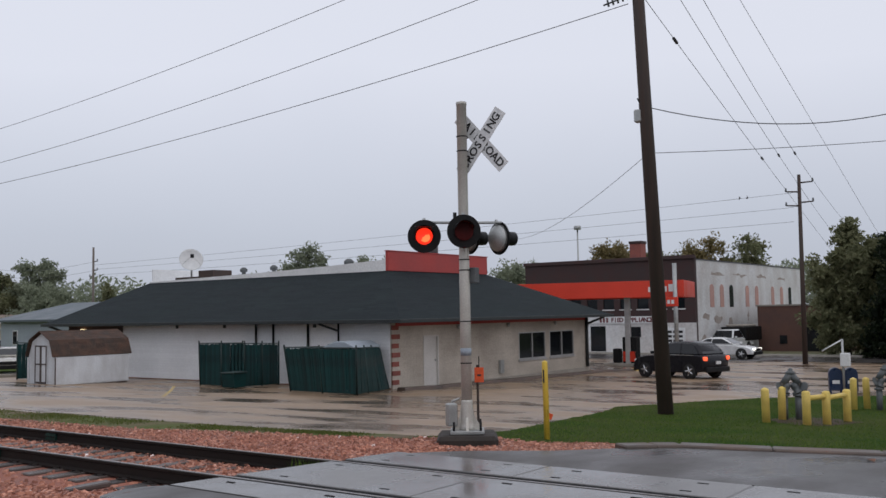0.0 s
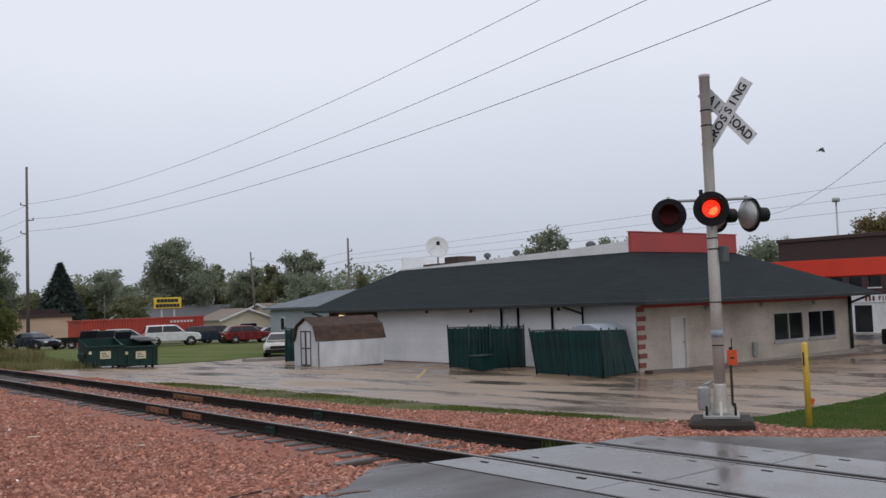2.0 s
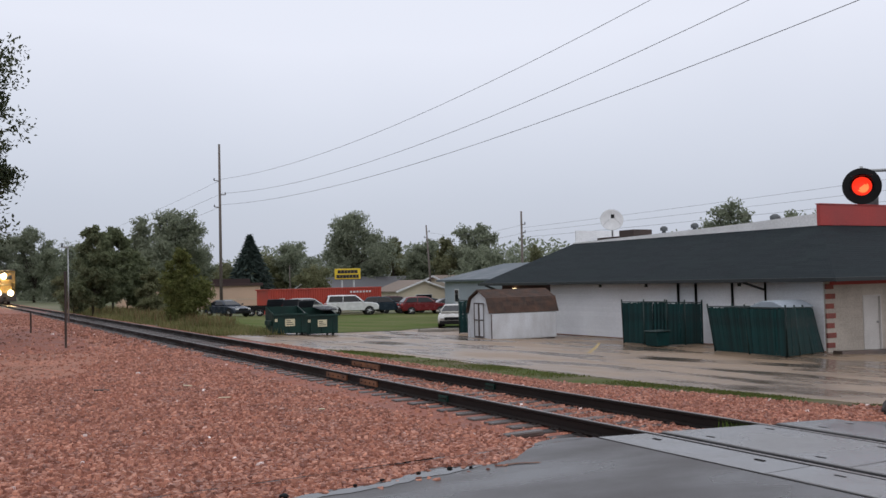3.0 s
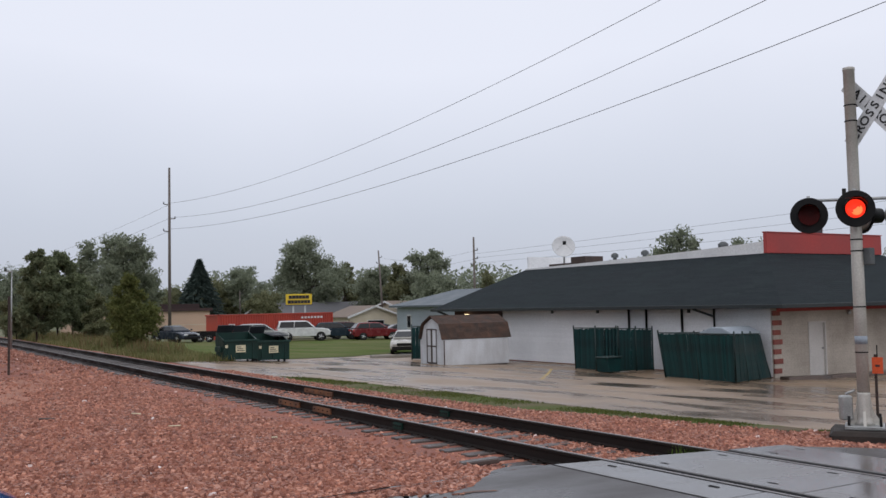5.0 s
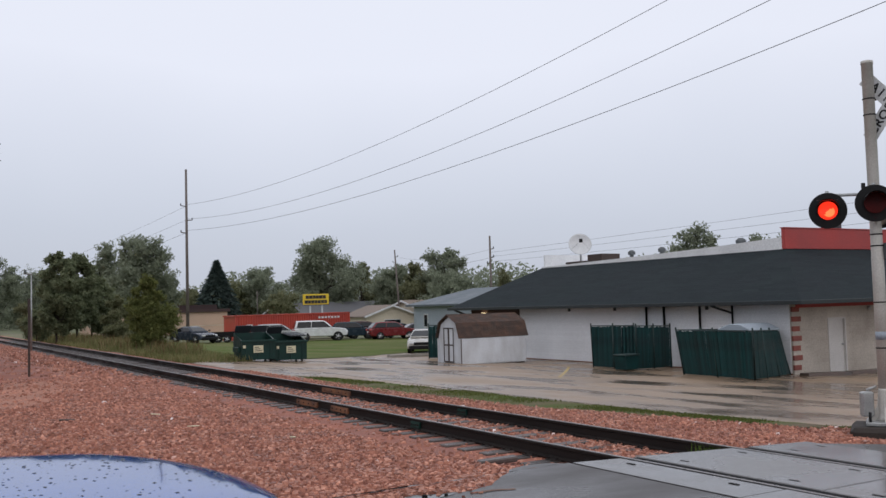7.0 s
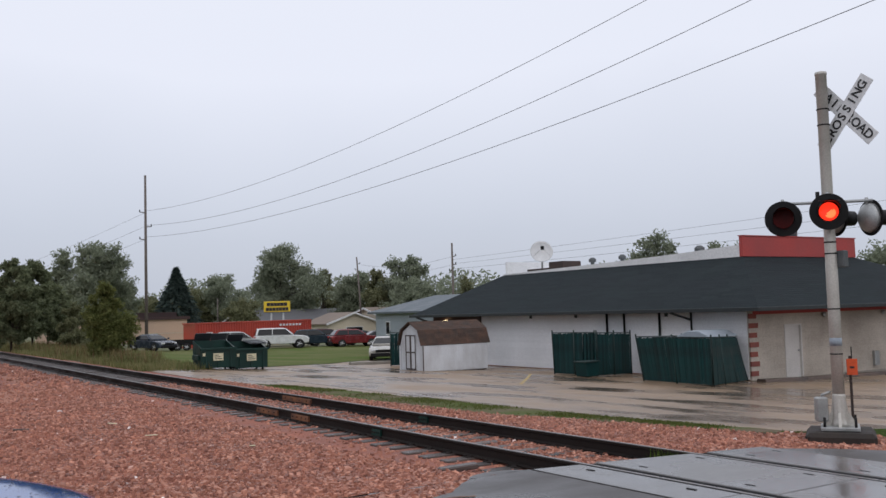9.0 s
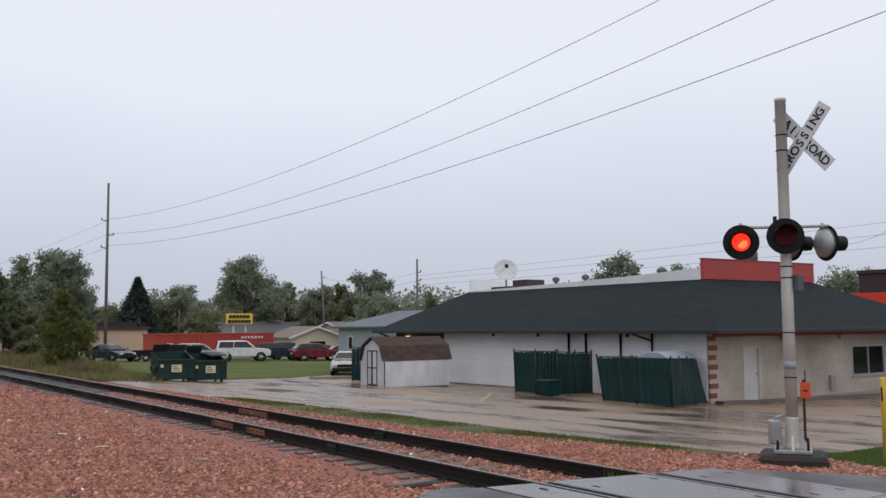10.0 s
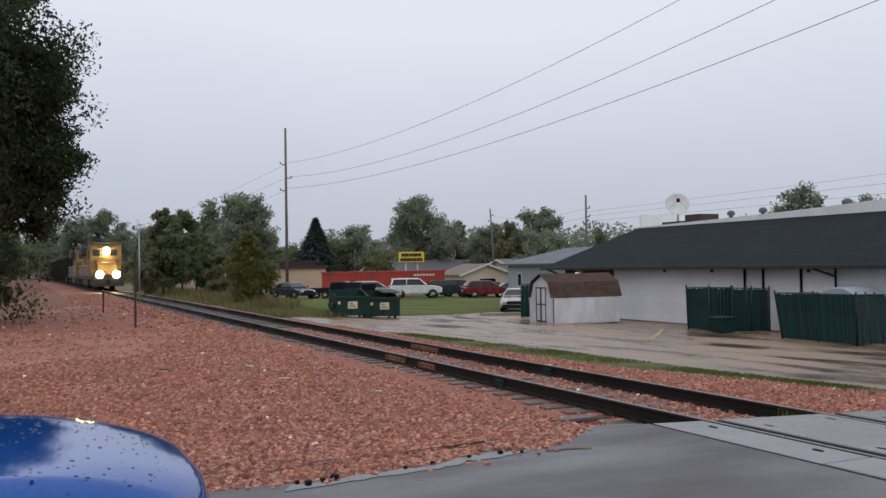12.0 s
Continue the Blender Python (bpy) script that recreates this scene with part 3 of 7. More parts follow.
tagged(raw("far_ties", verts, faces, M_TIE, track), kind="stuff")
bm = bmesh.new()
for k in range(60):
    for rx in (TX - 0.7535, TX + 0.7535):
        y = 9.4 + 0.52 * k
        box(bm, rx - 0.17, y - 0.09, -0.179, rx + 0.17, y + 0.09, -0.166)
        for a, b in ((-0.09, -0.05), (0.09, 0.05), (-0.13, 0.06), (0.13, -0.06)):
            box(bm, rx + a - 0.012, y + b - 0.012, -0.17, rx + a + 0.012, y + b + 0.012, -0.148)
tagged(part("tie_plates", bm, M_RAIL, track, "rusty tie plates with spikes"), kind="stuff")
bx("loose_timber", M_TIE, None, -0.25, -0.07, 0, 0.25, 0.07, 0.07, 0.015, at=pose(6.5, 10.02, -0.15, 3, -4, -17))
tagged(bpy.data.objects["loose_timber"], "short dark broken tie lying by the rail", "timber")

crossing = thing("crossing_deck", pose(0, 0, 0), "wet concrete level crossing panels between the rails", "level crossing", kind="structure")


def deck_end(x):
    return 8.74 - 0.21 * (x - 6.67)


for x0, x1 in ((6.67, 7.29), (7.505, 8.795), (9.01, 9.85)):
    y = deck_end((x0 + x1) / 2)
    while y > -14:
        bm, top = bmesh.new(), 0.012 + random.uniform(-0.003, 0.003)
        ya, yb = (deck_end(x0), deck_end(x1)) if y > 6.5 else (y, y)
        prism(bm, [(x0, y - 2.42), (x1, y - 2.42), (x1, yb), (x0, ya)], "z", -0.17, top)
        panel = part("concrete_panel", bm, M_PANEL, crossing, "", 0.012)
        for q in range(4):
            xx, yy = (x0 + 0.18 if q % 2 else x1 - 0.18), y - 0.45 - 1.5 * (q // 2)
            if x1 - x0 < 0.7 and q % 2:
                continue
            bx("lifting_slot", M_RUBBER, panel, xx - 0.016, yy - 0.06, 0.0, xx + 0.016, yy + 0.06, 0.0165)
        y -= 2.432
for x0, x1 in ((6.655, 6.67), (7.29, 7.358), (7.436, 7.505), (8.795, 8.864), (8.942, 9.01), (9.85, 9.87)):
    bx("rubber_seal", M_RUBBER, crossing, x0, -14, -0.17, x1, deck_end(x1) - 0.01, 0.004 if 7.2 < x0 < 9 else 0.008)

MX, MY, MZ = 12.485, 8.775, -0.02  # foot of the crossing signal

# ---- crushed stone: thousands of angular pieces near the camera ----
def stones(name, count, place, lo, hi, label):
    """Angular flat-topped chips: an uneven four-cornered base and a smaller tilted top."""
    rng = np.random.default_rng(7)
    spots = []
    for _ in range(count):
        x, y = place(rng)
        if x is not None:
            spots.append((x, y, height(x) + bank(x, y)))
    c = np.array(spots)
    n = len(c)
    s = (lo + (hi - lo) * rng.random(n) ** 1.6)[:, None]
    turn = rng.uniform(0, math.tau, n)[:, None] + np.arange(4) * math.pi / 2 + rng.uniform(-0.45, 0.45, (n, 4))
    long_ = rng.uniform(0.75, 1.5, n)[:, None]
    lay = rng.uniform(0, math.tau, n)[:, None]
    rad = s * rng.uniform(0.75, 1.25, (n, 4))

    def ring(r, z):
        u, v = r * np.cos(turn) * long_, r * np.sin(turn)
        return np.stack([u * np.cos(lay) - v * np.sin(lay) + c[:, :1], u * np.sin(lay) + v * np.cos(lay) + c[:, 1:2], c[:, 2:] + z], 2)
    tilt = rng.normal(size=(n, 2)) * 0.35
    z_top = s * rng.uniform(0.5, 1.0, (n, 1)) + s * (np.cos(turn) * tilt[:, :1] + np.sin(turn) * tilt[:, 1:]) * 0.6
    low, high = ring(rad, np.zeros((n, 4)) - s * 0.25), ring(rad * rng.uniform(0.5, 0.9, (n, 4)), z_top)
    verts = np.concatenate([low, high], 1).reshape(-1, 3)
    quads = np.array([(0, 1, 5, 4), (1, 2, 6, 5), (2, 3, 7, 6), (3, 0, 4, 7), (4, 5, 6, 7)])
    faces = (np.arange(n)[:, None, None] * 8 + quads).reshape(-1, 4)
    return tagged(raw(name, verts, faces, M_STONE), label, "gravel", kind="stuff")


def near_bank(rng):
    y = 7.7 + 24.6 * rng.random() ** 1.7
    x = rng.uniform(-4.5, 7.25)
    if y < edge_y(min(x, 6.6)) + rng.normal() * 0.05 - (rng.exponential(0.22) if rng.random() < 0.05 else 0) or (x > 6.35 and rng.random() < 0.86) or (in_poly(x, y, WORN) and rng.random() < 0.72):
        return None, None
    return x, y


def between(rng):
    return rng.uniform(7.5, 8.8), 9.1 + 22 * rng.random() ** 1.4


def far_bank(rng):
    y = 7.2 + 24 * rng.random() ** 1.8
    hi = float(np.interp(y, [7, 9, 12.7, 15, 20], [14.4, 13.0, 11.7, 10.8, 10.4]))
    lo = float(np.interp(y, [7, 8.4, 9, 9.2], [12.3, 10.5, 9.9, 9.0]))
    return rng.uniform(lo, hi), y


def far_stretch(rng):
    y = 28 + 60 * rng.random() ** 1.6
    x = rng.uniform(float(np.interp(y, [28, 44, 60, 90], [-9, -1.5, 3.2, 4])), 7.0)
    if in_poly(x, y, WORN) and rng.random() < 0.78:
        return None, None
    return x, y


stones("ballast", 12000, far_stretch, 0.04, 0.075, "pink ballast stones further along the bank")
stones("ballast", 88000, near_bank, 0.014, 0.046, "pink crushed ballast stones beside the track")
NOSE = [(12.2, 6.9), (13.3, 6.15), (14.5, 4.95), (14.9, 6.2), (14.1, 7.5), (13.4, 8.4)]


def kerb_nose(rng):
    x, y = rng.uniform(12.2, 14.9), rng.uniform(4.9, 8.4)
    return (x, y) if in_poly(x, y, NOSE) else (None, None)


stones("ballast", 7000, kerb_nose, 0.016, 0.04, "pink ballast stones spilled behind the kerb")


def round_pad(rng):
    a, d = rng.uniform(0, math.tau), 0.62 + 0.5 * rng.random() ** 1.5
    return MX + math.cos(a) * d, MY + math.sin(a) * d


stones("ballast", 1500, round_pad, 0.025, 0.06, "pink ballast stones heaped round the signal foundation")
stones("ballast", 9000, between, 0.018, 0.045, "pink ballast stones between the rails")
stones("ballast", 16000, far_bank, 0.016, 0.038, "pink ballast stones on the far shoulder")


# ---- grass blades and weeds ----
def blades(name, count, place, lo, hi, mat, label, lean=0.5, width=0.012):
    rng = np.random.default_rng(11)
    verts, faces, k = [], [], 0
    for _ in range(count):
        x, y = place(rng)
        h, a, w = rng.uniform(lo, hi), rng.uniform(0, math.tau), width * rng.uniform(0.7, 1.5)
        dx, dy = math.cos(a), math.sin(a)
        z, b = height(x), rng.uniform(0.1, lean) * h
        verts += [(x - dy * w, y + dx * w, z), (x + dy * w, y - dx * w, z), (x + dx * b, y + dy * b, z + h)]
        faces.append((3 * k, 3 * k + 1, 3 * k + 2))
        k += 1
    return tagged(raw(name, verts, faces, mat), label, "grass", kind="stuff")


VERGE = [(13.2, 8.7), (14.8, 9.66), (19.37, 10.85), (25.24, 12.44), (29.06, 11.36), (31.47, 10.36), (33, 6), (33, 2), (15.3, 2), (14.6, 4.6), (14.9, 6.1), (14.05, 7.4), (13.3, 8.2)]


def on_verge(rng):
    while True:
        x, y = rng.uniform(13, 33), rng.uniform(2, 12.5)
        if in_poly(x, y, VERGE):
            return x, y


def on_strip(rng):
    y = 9.6 + 17.4 * rng.random() ** 1.2
    while math.sin(y * 1.1) + math.sin(y * 2.7 + 1) < rng.uniform(-1.4, 1.2):
        y = 9.6 + 17.4 * rng.random() ** 1.2
    lo, hi = float(np.interp(y, [9.6, 12.7, 15, 20, 27], [12.7, 11.7, 10.95, 10.4, 10.5])), float(np.interp(y, [9.6, 14, 20, 24, 27], [13.2, 12.2, 11.8, 11.3, 10.7]))
    return lo + (hi - lo) * rng.random() ** 0.7, y


def weed_bank(rng):
    y = rng.uniform(38, 90)
    x = rng.uniform(10.0, 13.0 + (y - 38) * 0.06)
    while math.sin(x * 1.7 + y * 0.31) * math.sin(y * 0.53 - x) < rng.uniform(-0.9, 0.5):
        y = rng.uniform(38, 90)
        x = rng.uniform(10.0, 13.0 + (y - 38) * 0.06)
    return x, y


def tall_weeds(rng):
    while True:
        y = rng.uniform(44, 95)
        x = rng.uniform(10.6, 13.0 + (y - 44) * 0.11)
        if math.sin(x * 1.3 + y * 0.43) + math.sin(y * 0.71 - x) > rng.uniform(-1.0, 1.6):
            return x, y


def left_weeds(rng):
    y = rng.uniform(36, 120)
    return rng.uniform(-14, 0.5 + (y - 36) * 0.03), y


blades("verge_grass", 60000, on_verge, 0.025, 0.07, M_BLADE, "short wet grass blades on the verge")
blades("strip_grass", 10000, on_strip, 0.015, 0.06, M_BLADE2, "grass tufts between ballast and lot")
blades("weed_tuft", 90, lambda rng: (8.72 + rng.normal() * 0.1, 8.62 + rng.normal() * 0.16), 0.16, 0.25, M_BLADE, "green weeds growing at the end of the deck", 0.6, 0.008)
blades("weeds", 20000, weed_bank, 0.05, 0.34, M_WEED, "tall dry weeds beside the track", 0.6, 0.02)
blades("weeds", 3000, tall_weeds, 0.2, 0.85, M_RUSTWEED, "rusty tall dry weeds among the scrub trees", 0.45, 0.022)
blades("weeds", 9000, tall_weeds, 0.2, 0.75, M_WEED, "tall green and straw weeds among the scrub trees", 0.5, 0.022)
blades("weeds", 4500, left_weeds, 0.05, 0.16, M_WEED, "dry weeds under the trees", 0.6, 0.03)

# kerb round the verge and kerb line of the lot
def kerb(name, line, w, h, lift, mat, label):
    root = thing(name, pose(0, 0, 0), label, "kerb", kind="structure")
    for (x0, y0), (x1, y1) in zip(line, line[1:]):
        n = max(1, round(math.dist((x0, y0), (x1, y1)) / 2.4))
        for k in range(n):
            a, b = Vector((x0, y0)).lerp(Vector((x1, y1)), k / n), Vector((x0, y0)).lerp(Vector((x1, y1)), (k + 0.992) / n)
            za, zb = height(a.x) + lift, height(b.x) + lift
            d = Vector((-(b - a).y, (b - a).x)).normalized() * w / 2
            bm = bmesh.new()
            v = [bm.verts.new(p) for p in ((a.x - d.x, a.y - d.y, za - 0.1), (b.x - d.x, b.y - d.y, zb - 0.1), (b.x + d.x, b.y + d.y, zb - 0.1), (a.x + d.x, a.y + d.y, za - 0.1),
                                           (a.x - d.x * 0.8, a.y - d.y * 0.8, za + h), (b.x - d.x * 0.8, b.y - d.y * 0.8, zb + h), (b.x + d.x * 0.8, b.y + d.y * 0.8, zb + h), (a.x + d.x * 0.8, a.y + d.y * 0.8, za + h))]
            for q in ((3, 2, 1, 0), (4, 5, 6, 7), (0, 1, 5, 4), (1, 2, 6, 5), (2, 3, 7, 6), (3, 0, 4, 7)):
                bm.faces.new([v[i] for i in q])
            part("kerbstone", bm, mat, root, "", 0.02)


kerb("kerb", [(12.9, 6.3), (13.35, 6.0), (13.7, 5.7), (14.15, 4.45), (14.75, 3.05), (17.1, -2), (17.1, -14)], 0.42, 0.15, 0.0, M_KERB, "worn concrete kerb round the grass verge")
kerb("lot_edge", [(12.35, 14.0), (12.05, 20), (12.2, 38)], 0.06, 0.006, 0.0, M_DARKCONC, "low dark edge of the paved lot")
kerb("lot_island_kerb", [(23.2, 46.0), (27.6, 46.4)], 0.3, 0.16, 0.0, M_CONC, "low concrete kerb beside the parked car")
kerb("building_kerb", [(28.2, 22.9), (44.5, 22.6), (46.2, 21.8)], 0.5, 0.12, 0.0, M_KERB, "concrete kerb along the building front")
kerb("yellow_kerb_end", [(46.3, 21.75), (47.6, 21.2)], 0.5, 0.13, 0.0, M_YLINE, "yellow-painted kerb end")
sheet("parking_line", [(19.05, 25.37), (19.15, 25.31), (25.2, 32.58), (25.1, 32.64)], M_YLINE, 0.006, "worn yellow parking line", category="marking")

# ---- the low restaurant building ----
BX0, BX1, BY0, BY1, BZ, BT = 28.8, 45.0, 23.8, 46.2, -1.32, 1.62
shop = thing("restaurant_building", pose(0, 0, 0), "single-storey painted building with a dark green hipped roof", "building")


def wall_with_openings(name, mat, parent, axis, at, thick, a0, a1, z0, z1, holes, label=""):
    """A wall along x or y with rectangular openings cut right through."""
    cuts_a = sorted({a0, a1, *(h[0] for h in holes), *(h[1] for h in holes)})
    cuts_z = sorted({z0, z1, *(h[2] for h in holes), *(h[3] for h in holes)})
    bm = bmesh.new()
    for p, q in zip(cuts_a, cuts_a[1:]):
        for r, s in zip(cuts_z, cuts_z[1:]):
            ca, cz = (p + q) / 2, (r + s) / 2
            if any(h[0] < ca < h[1] and h[2] < cz < h[3] for h in holes):
                continue
            if axis == "x":
                box(bm, p, at, r, q, at + thick, s)
            else:
                box(bm, at, p, r, at + thick, q, s)
    bmesh.ops.remove_doubles(bm, verts=bm.verts, dist=0.0005)
    seen = {}
    for f in list(bm.faces):
        key = tuple(sorted((round(v.co.x, 3), round(v.co.y, 3), round(v.co.z, 3)) for v in f.verts))
        seen.setdefault(key, []).append(f)
    bmesh.ops.delete(bm, geom=[f for fs in seen.values() if len(fs) > 1 for f in fs], context="FACES_ONLY")
    return part(name, bm, mat, parent, label)


WINS = ((38.2, 40.7), (41.1, 43.6))
front = wall_with_openings("front_wall", M_PAINTBRICK, shop, "x", BY0, 0.3, BX0 + 0.3, BX1, BZ, BT,
                           [(30.8, 31.8, -1.17, 0.92), *((a, b, -0.42, 0.88) for a, b in WINS)], "cream-painted brick wall")
side = wall_with_openings("side_wall", M_PAINTBRICK, shop, "y", BX0, 0.3, BY0, BY1, BZ, BT, [], "side wall behind the siding")
bx("back_wall", M_PAINTBRICK, shop, BX0 + 0.3, BY1 - 0.3, BZ, BX1, BY1, BT)
bx("end_wall", M_PAINTBRICK, shop, BX1 - 0.3, BY0 + 0.3, BZ, BX1, BY1 - 0.3, BT)
bx("floor_slab", M_CONC, shop, BX0 - 0.12, BY0 - 0.12, BZ - 0.1, BX1 + 0.1, BY1 + 0.1, -1.14)
# courses of painted brick on the front wall
bm = bmesh.new()
for k in range(34):
    z0 = -1.13 + 0.0805 * k
    spans, cuts = [], [(30.76, 31.84, -1.2, 0.97), *((a - 0.06, b + 0.06, -0.5, 0.94) for a, b in WINS)]
    x = BX0 + 0.32
    for a, b, lo, hi in sorted(cuts):
        if lo < z0 + 0.04 < hi:
            spans.append((x, a))
            x = b
    spans.append((x, BX1))
    for a, b in spans:
        xx = a - (0.2 if k % 2 else 0)
        while xx < b:
            p, q = max(xx, a), min(xx + 0.392, b)
            if q - p > 0.03:
                d = random.uniform(0.004, 0.008)
                box(bm, p, BY0 - d, z0, q - 0.012, BY0 + 0.01, z0 + 0.069)
            xx += 0.4
tagged(part("painted_bricks", bm, M_PAINTBRICK, front), kind="stuff")
# red quoins at the corner, alternating with the painted blocks
for k in range(7):
    bx("quoin", M_REDBRICK, front, BX0 - 0.015, BY0 - 0.03, -0.95 + 0.36 * k, BX0 + (0.46 if k % 2 else 0.38), BY0 + 0.05, -0.95 + 0.36 * k + 0.19, 0.008)
bx("red_band", M_REDPAINT, front, BX0 + 0.2, BY0 - 0.035, 1.36, BX1 + 0.02, BY0 - 0.005, 1.6, label="red painted band under the eave")
# horizontal lap siding on the long wall
z = -1.1
while z < 1.55:
    bm = bmesh.new()
    prism(bm, [(BX0 - 0.004, z), (BX0 - 0.042, z), (BX0 - 0.042, z + 0.012), (BX0 - 0.008, z + 0.128), (BX0 - 0.004, z + 0.128)], "y", BY0 + 0.1, 41.4)
    part("siding_board", bm, M_WHITEWALL, side)
    z += 0.125
bx("brown_brick_facing", M_DARKBRICK, side, BX0 - 0.06, 41.42, BZ, BX0, BY1, BT, label="dark brown brick end of the wall")
bx("foundation_strip", M_DIRT, side, BX0 - 0.1, BY0 + 0.05, BZ, BX0 - 0.045, 41.4, -1.06)
for y, dz in ((26.6, 0), (28.35, 0), (30.45, 0), (31.55, 0)):
    cyl("conduit", M_BLACK, side, (BX0 - 0.09, y, -1.05), (BX0 - 0.09, y, 1.5), 0.05 if y > 28 else 0.04)
cyl("downpipe_elbow", M_FASCIA, side, (BX0 - 0.95, 26.9, 1.5), (BX0 - 0.12, 26.6, 1.2), 0.045)
cyl("downpipe_elbow", M_FASCIA, side, (BX0 - 0.95, 46.6, 1.5), (BX0 - 0.12, 45.6, 1.0), 0.06)
cyl("downpipe", M_FASCIA, front, (BX1 - 0.1, BY0 - 0.1, -1.1), (BX1 - 0.1, BY0 - 0.1, 1.5), 0.08)
cyl("downpipe_elbow", M_FASCIA, front, (BX1 - 0.1, BY0 - 0.1, 1.15), (BX1 + 0.75, BY0 - 0.7, 1.5), 0.06)
for y in (27.9, 33.6, 37.0):
    bx("soffit_vent", M_FASCIA, side, BX0 - 0.1, y, 1.34, BX0 - 0.045, y + 0.14, 1.48)
# door and windows of the front
door = bx("door", M_GREYPAINT, front, 30.84, BY0 + 0.06, -1.15, 31.76, BY0 + 0.11, 0.88, 0.006, "grey flush steel door, shut")
for a, b, c, d in ((30.78, 30.84, -1.15, 0.94), (31.76, 31.82, -1.15, 0.94), (30.84, 31.76, 0.88, 0.94)):
    bx("door_frame", M_GREYPAINT, front, a, BY0 - 0.03, c, b, BY0 + 0.14, d)
cyl("handle", M_GALV, door, (31.66, BY0 - 0.02, -0.1), (31.66, BY0 + 0.07, -0.1), 0.035)
for a, b in WINS:
    win = thing("window", pose(0, 0, 0), "", "")
    for key in ("label", "category"):
        if key in win:
            del win[key]
    win.parent = front
    bx("window_sill", M_ALU, win, a - 0.06, BY0 - 0.07, -0.5, b + 0.06, BY0 + 0.1, -0.42)
    mid = (a + b) / 2
    for p, q, r, s in ((a, a + 0.06, -0.42, 0.88), (b - 0.06, b, -0.42, 0.88), (mid - 0.035, mid + 0.035, -0.36, 0.82), (a + 0.06, b - 0.06, 0.82, 0.88), (a + 0.06, b - 0.06, -0.42, -0.36)):
        bx("window_frame", M_ALU, win, p, BY0 - 0.01, r, q, BY0 + 0.1, s)
    for p, q in ((a + 0.06, mid - 0.035), (mid + 0.035, b - 0.06)):
        bx("pane", M_GLASS, win, p, BY0 + 0.04, -0.36, q, BY0 + 0.055, 0.82)
for x in (33.2, 37.2, 41.6):
    bm = bmesh.new()
    lathe(bm, [(0.05, 0), (0.09, 0.03), (0.10, 0.09), (0.03, 0.13)], 12, pose(x, BY0 - 0.03, 1.25, 90))
    part("flood_lamp", bm, M_GALV, front)
bx("meter_box", M_GALV, front, 36.4, BY0 - 0.14, -0.95, 36.7, BY0 - 0.016, -0.35, 0.01, "small grey electric box")
bm = bmesh.new()
box(bm, BX0 - 0.2, 44.6, 1.14, BX0 - 0.07, 44.95, 1.32)
lamp = part("wall_lamp", bm, M_WALLLAMP, side, "lit warm wall lamp", 0.02)

# hipped roof in overlapping shingle courses, flat top inside a parapet
EX0, EX1, EY0, EY1, EZ = 27.85, 45.7, 22.6, 47.2, 1.62
RX0, RX1, RY0, RY1, RZ = 31.75, 39.4, 26.4, 43.3, 3.75
roof = thing("roof", pose(0, 0, 0), "x", "x")
for key in ("label", "category"):
    del roof[key]
roof.parent = shop
tagged(roof, "dark green shingled hipped roof")
N_C = 26
for side_i in range(4):
    verts, faces = [], []
    for k in range(N_C):
        t0, t1 = k / N_C, (k + 1.04) / N_C

        def corner(t, lift):
            x0, x1 = EX0 + (RX0 - EX0) * t, EX1 + (RX1 - EX1) * t
            y0, y1 = EY0 + (RY0 - EY0) * t, EY1 + (RY1 - EY1) * t
            zz = EZ + (RZ - EZ) * t + lift
            c = [(x0, y1, zz), (x0, y0, zz), (x1, y0, zz), (x1, y1, zz)]
            return c[side_i], c[(side_i + 1) % 4]
        a0, b0 = corner(t0, 0.0065)
        a1, b1 = corner(t1, 0.004)
        a2, b2 = corner(t0, 0.0)
        cells = max(1, int(math.dist(a0, b0) / 0.9))
        cuts = [0] + sorted(min(0.999, max(0.001, (c + random.uniform(-0.3, 0.3)) / cells)) for c in range(1, cells)) + [1]
        for p, q in zip(cuts, cuts[1:]):
            n0 = len(verts)
            L = lambda a, b, s: tuple(a[i] + (b[i] - a[i]) * s for i in range(3))
            verts += [L(a0, b0, p), L(a0, b0, q), L(a1, b1, q), L(a1, b1, p), L(a2, b2, p), L(a2, b2, q)]
            faces += [(n0, n0 + 1, n0 + 2, n0 + 3), (n0 + 4, n0 + 5, n0 + 1, n0)]
    tagged(raw("shingle_slope", verts, faces, M_SHINGLE, roof), kind="stuff")
bm = bmesh.new()
box(bm, EX0, EY0, EZ - 0.10, EX1, EY1, EZ - 0.02)
part("soffit", bm, M_FASCIA, roof)
for a in ((EX0 - 0.09, EY0 - 0.09, EX0, EY1 + 0.09), (EX1, EY0 - 0.09, EX1 + 0.09, EY1 + 0.09), (EX0, EY0 - 0.09, EX1, EY0), (EX0, EY1, EX1, EY1 + 0.09)):
    bx("gutter", M_FASCIA, roof, a[0], a[1], EZ - 0.12, a[2], a[3], EZ + 0.03, 0.01)
bx("flat_top", M_WHITEMETAL, roof, RX0, RY0, RZ - 0.2, RX1, RY1, RZ)
bx("red_parapet", M_REDPAINT, roof, RX0 - 0.06, RY0 - 0.06, RZ, RX1 + 0.06, RY0 + 0.12, RZ + 0.86, 0.01, "red-painted parapet panel")
bx("parapet_cap", M_REDPAINT, roof, RX0 - 0.09, RY0 - 0.09, RZ + 0.862, RX1 + 0.09, RY0 + 0.15, RZ + 0.9)
bm = bmesh.new()
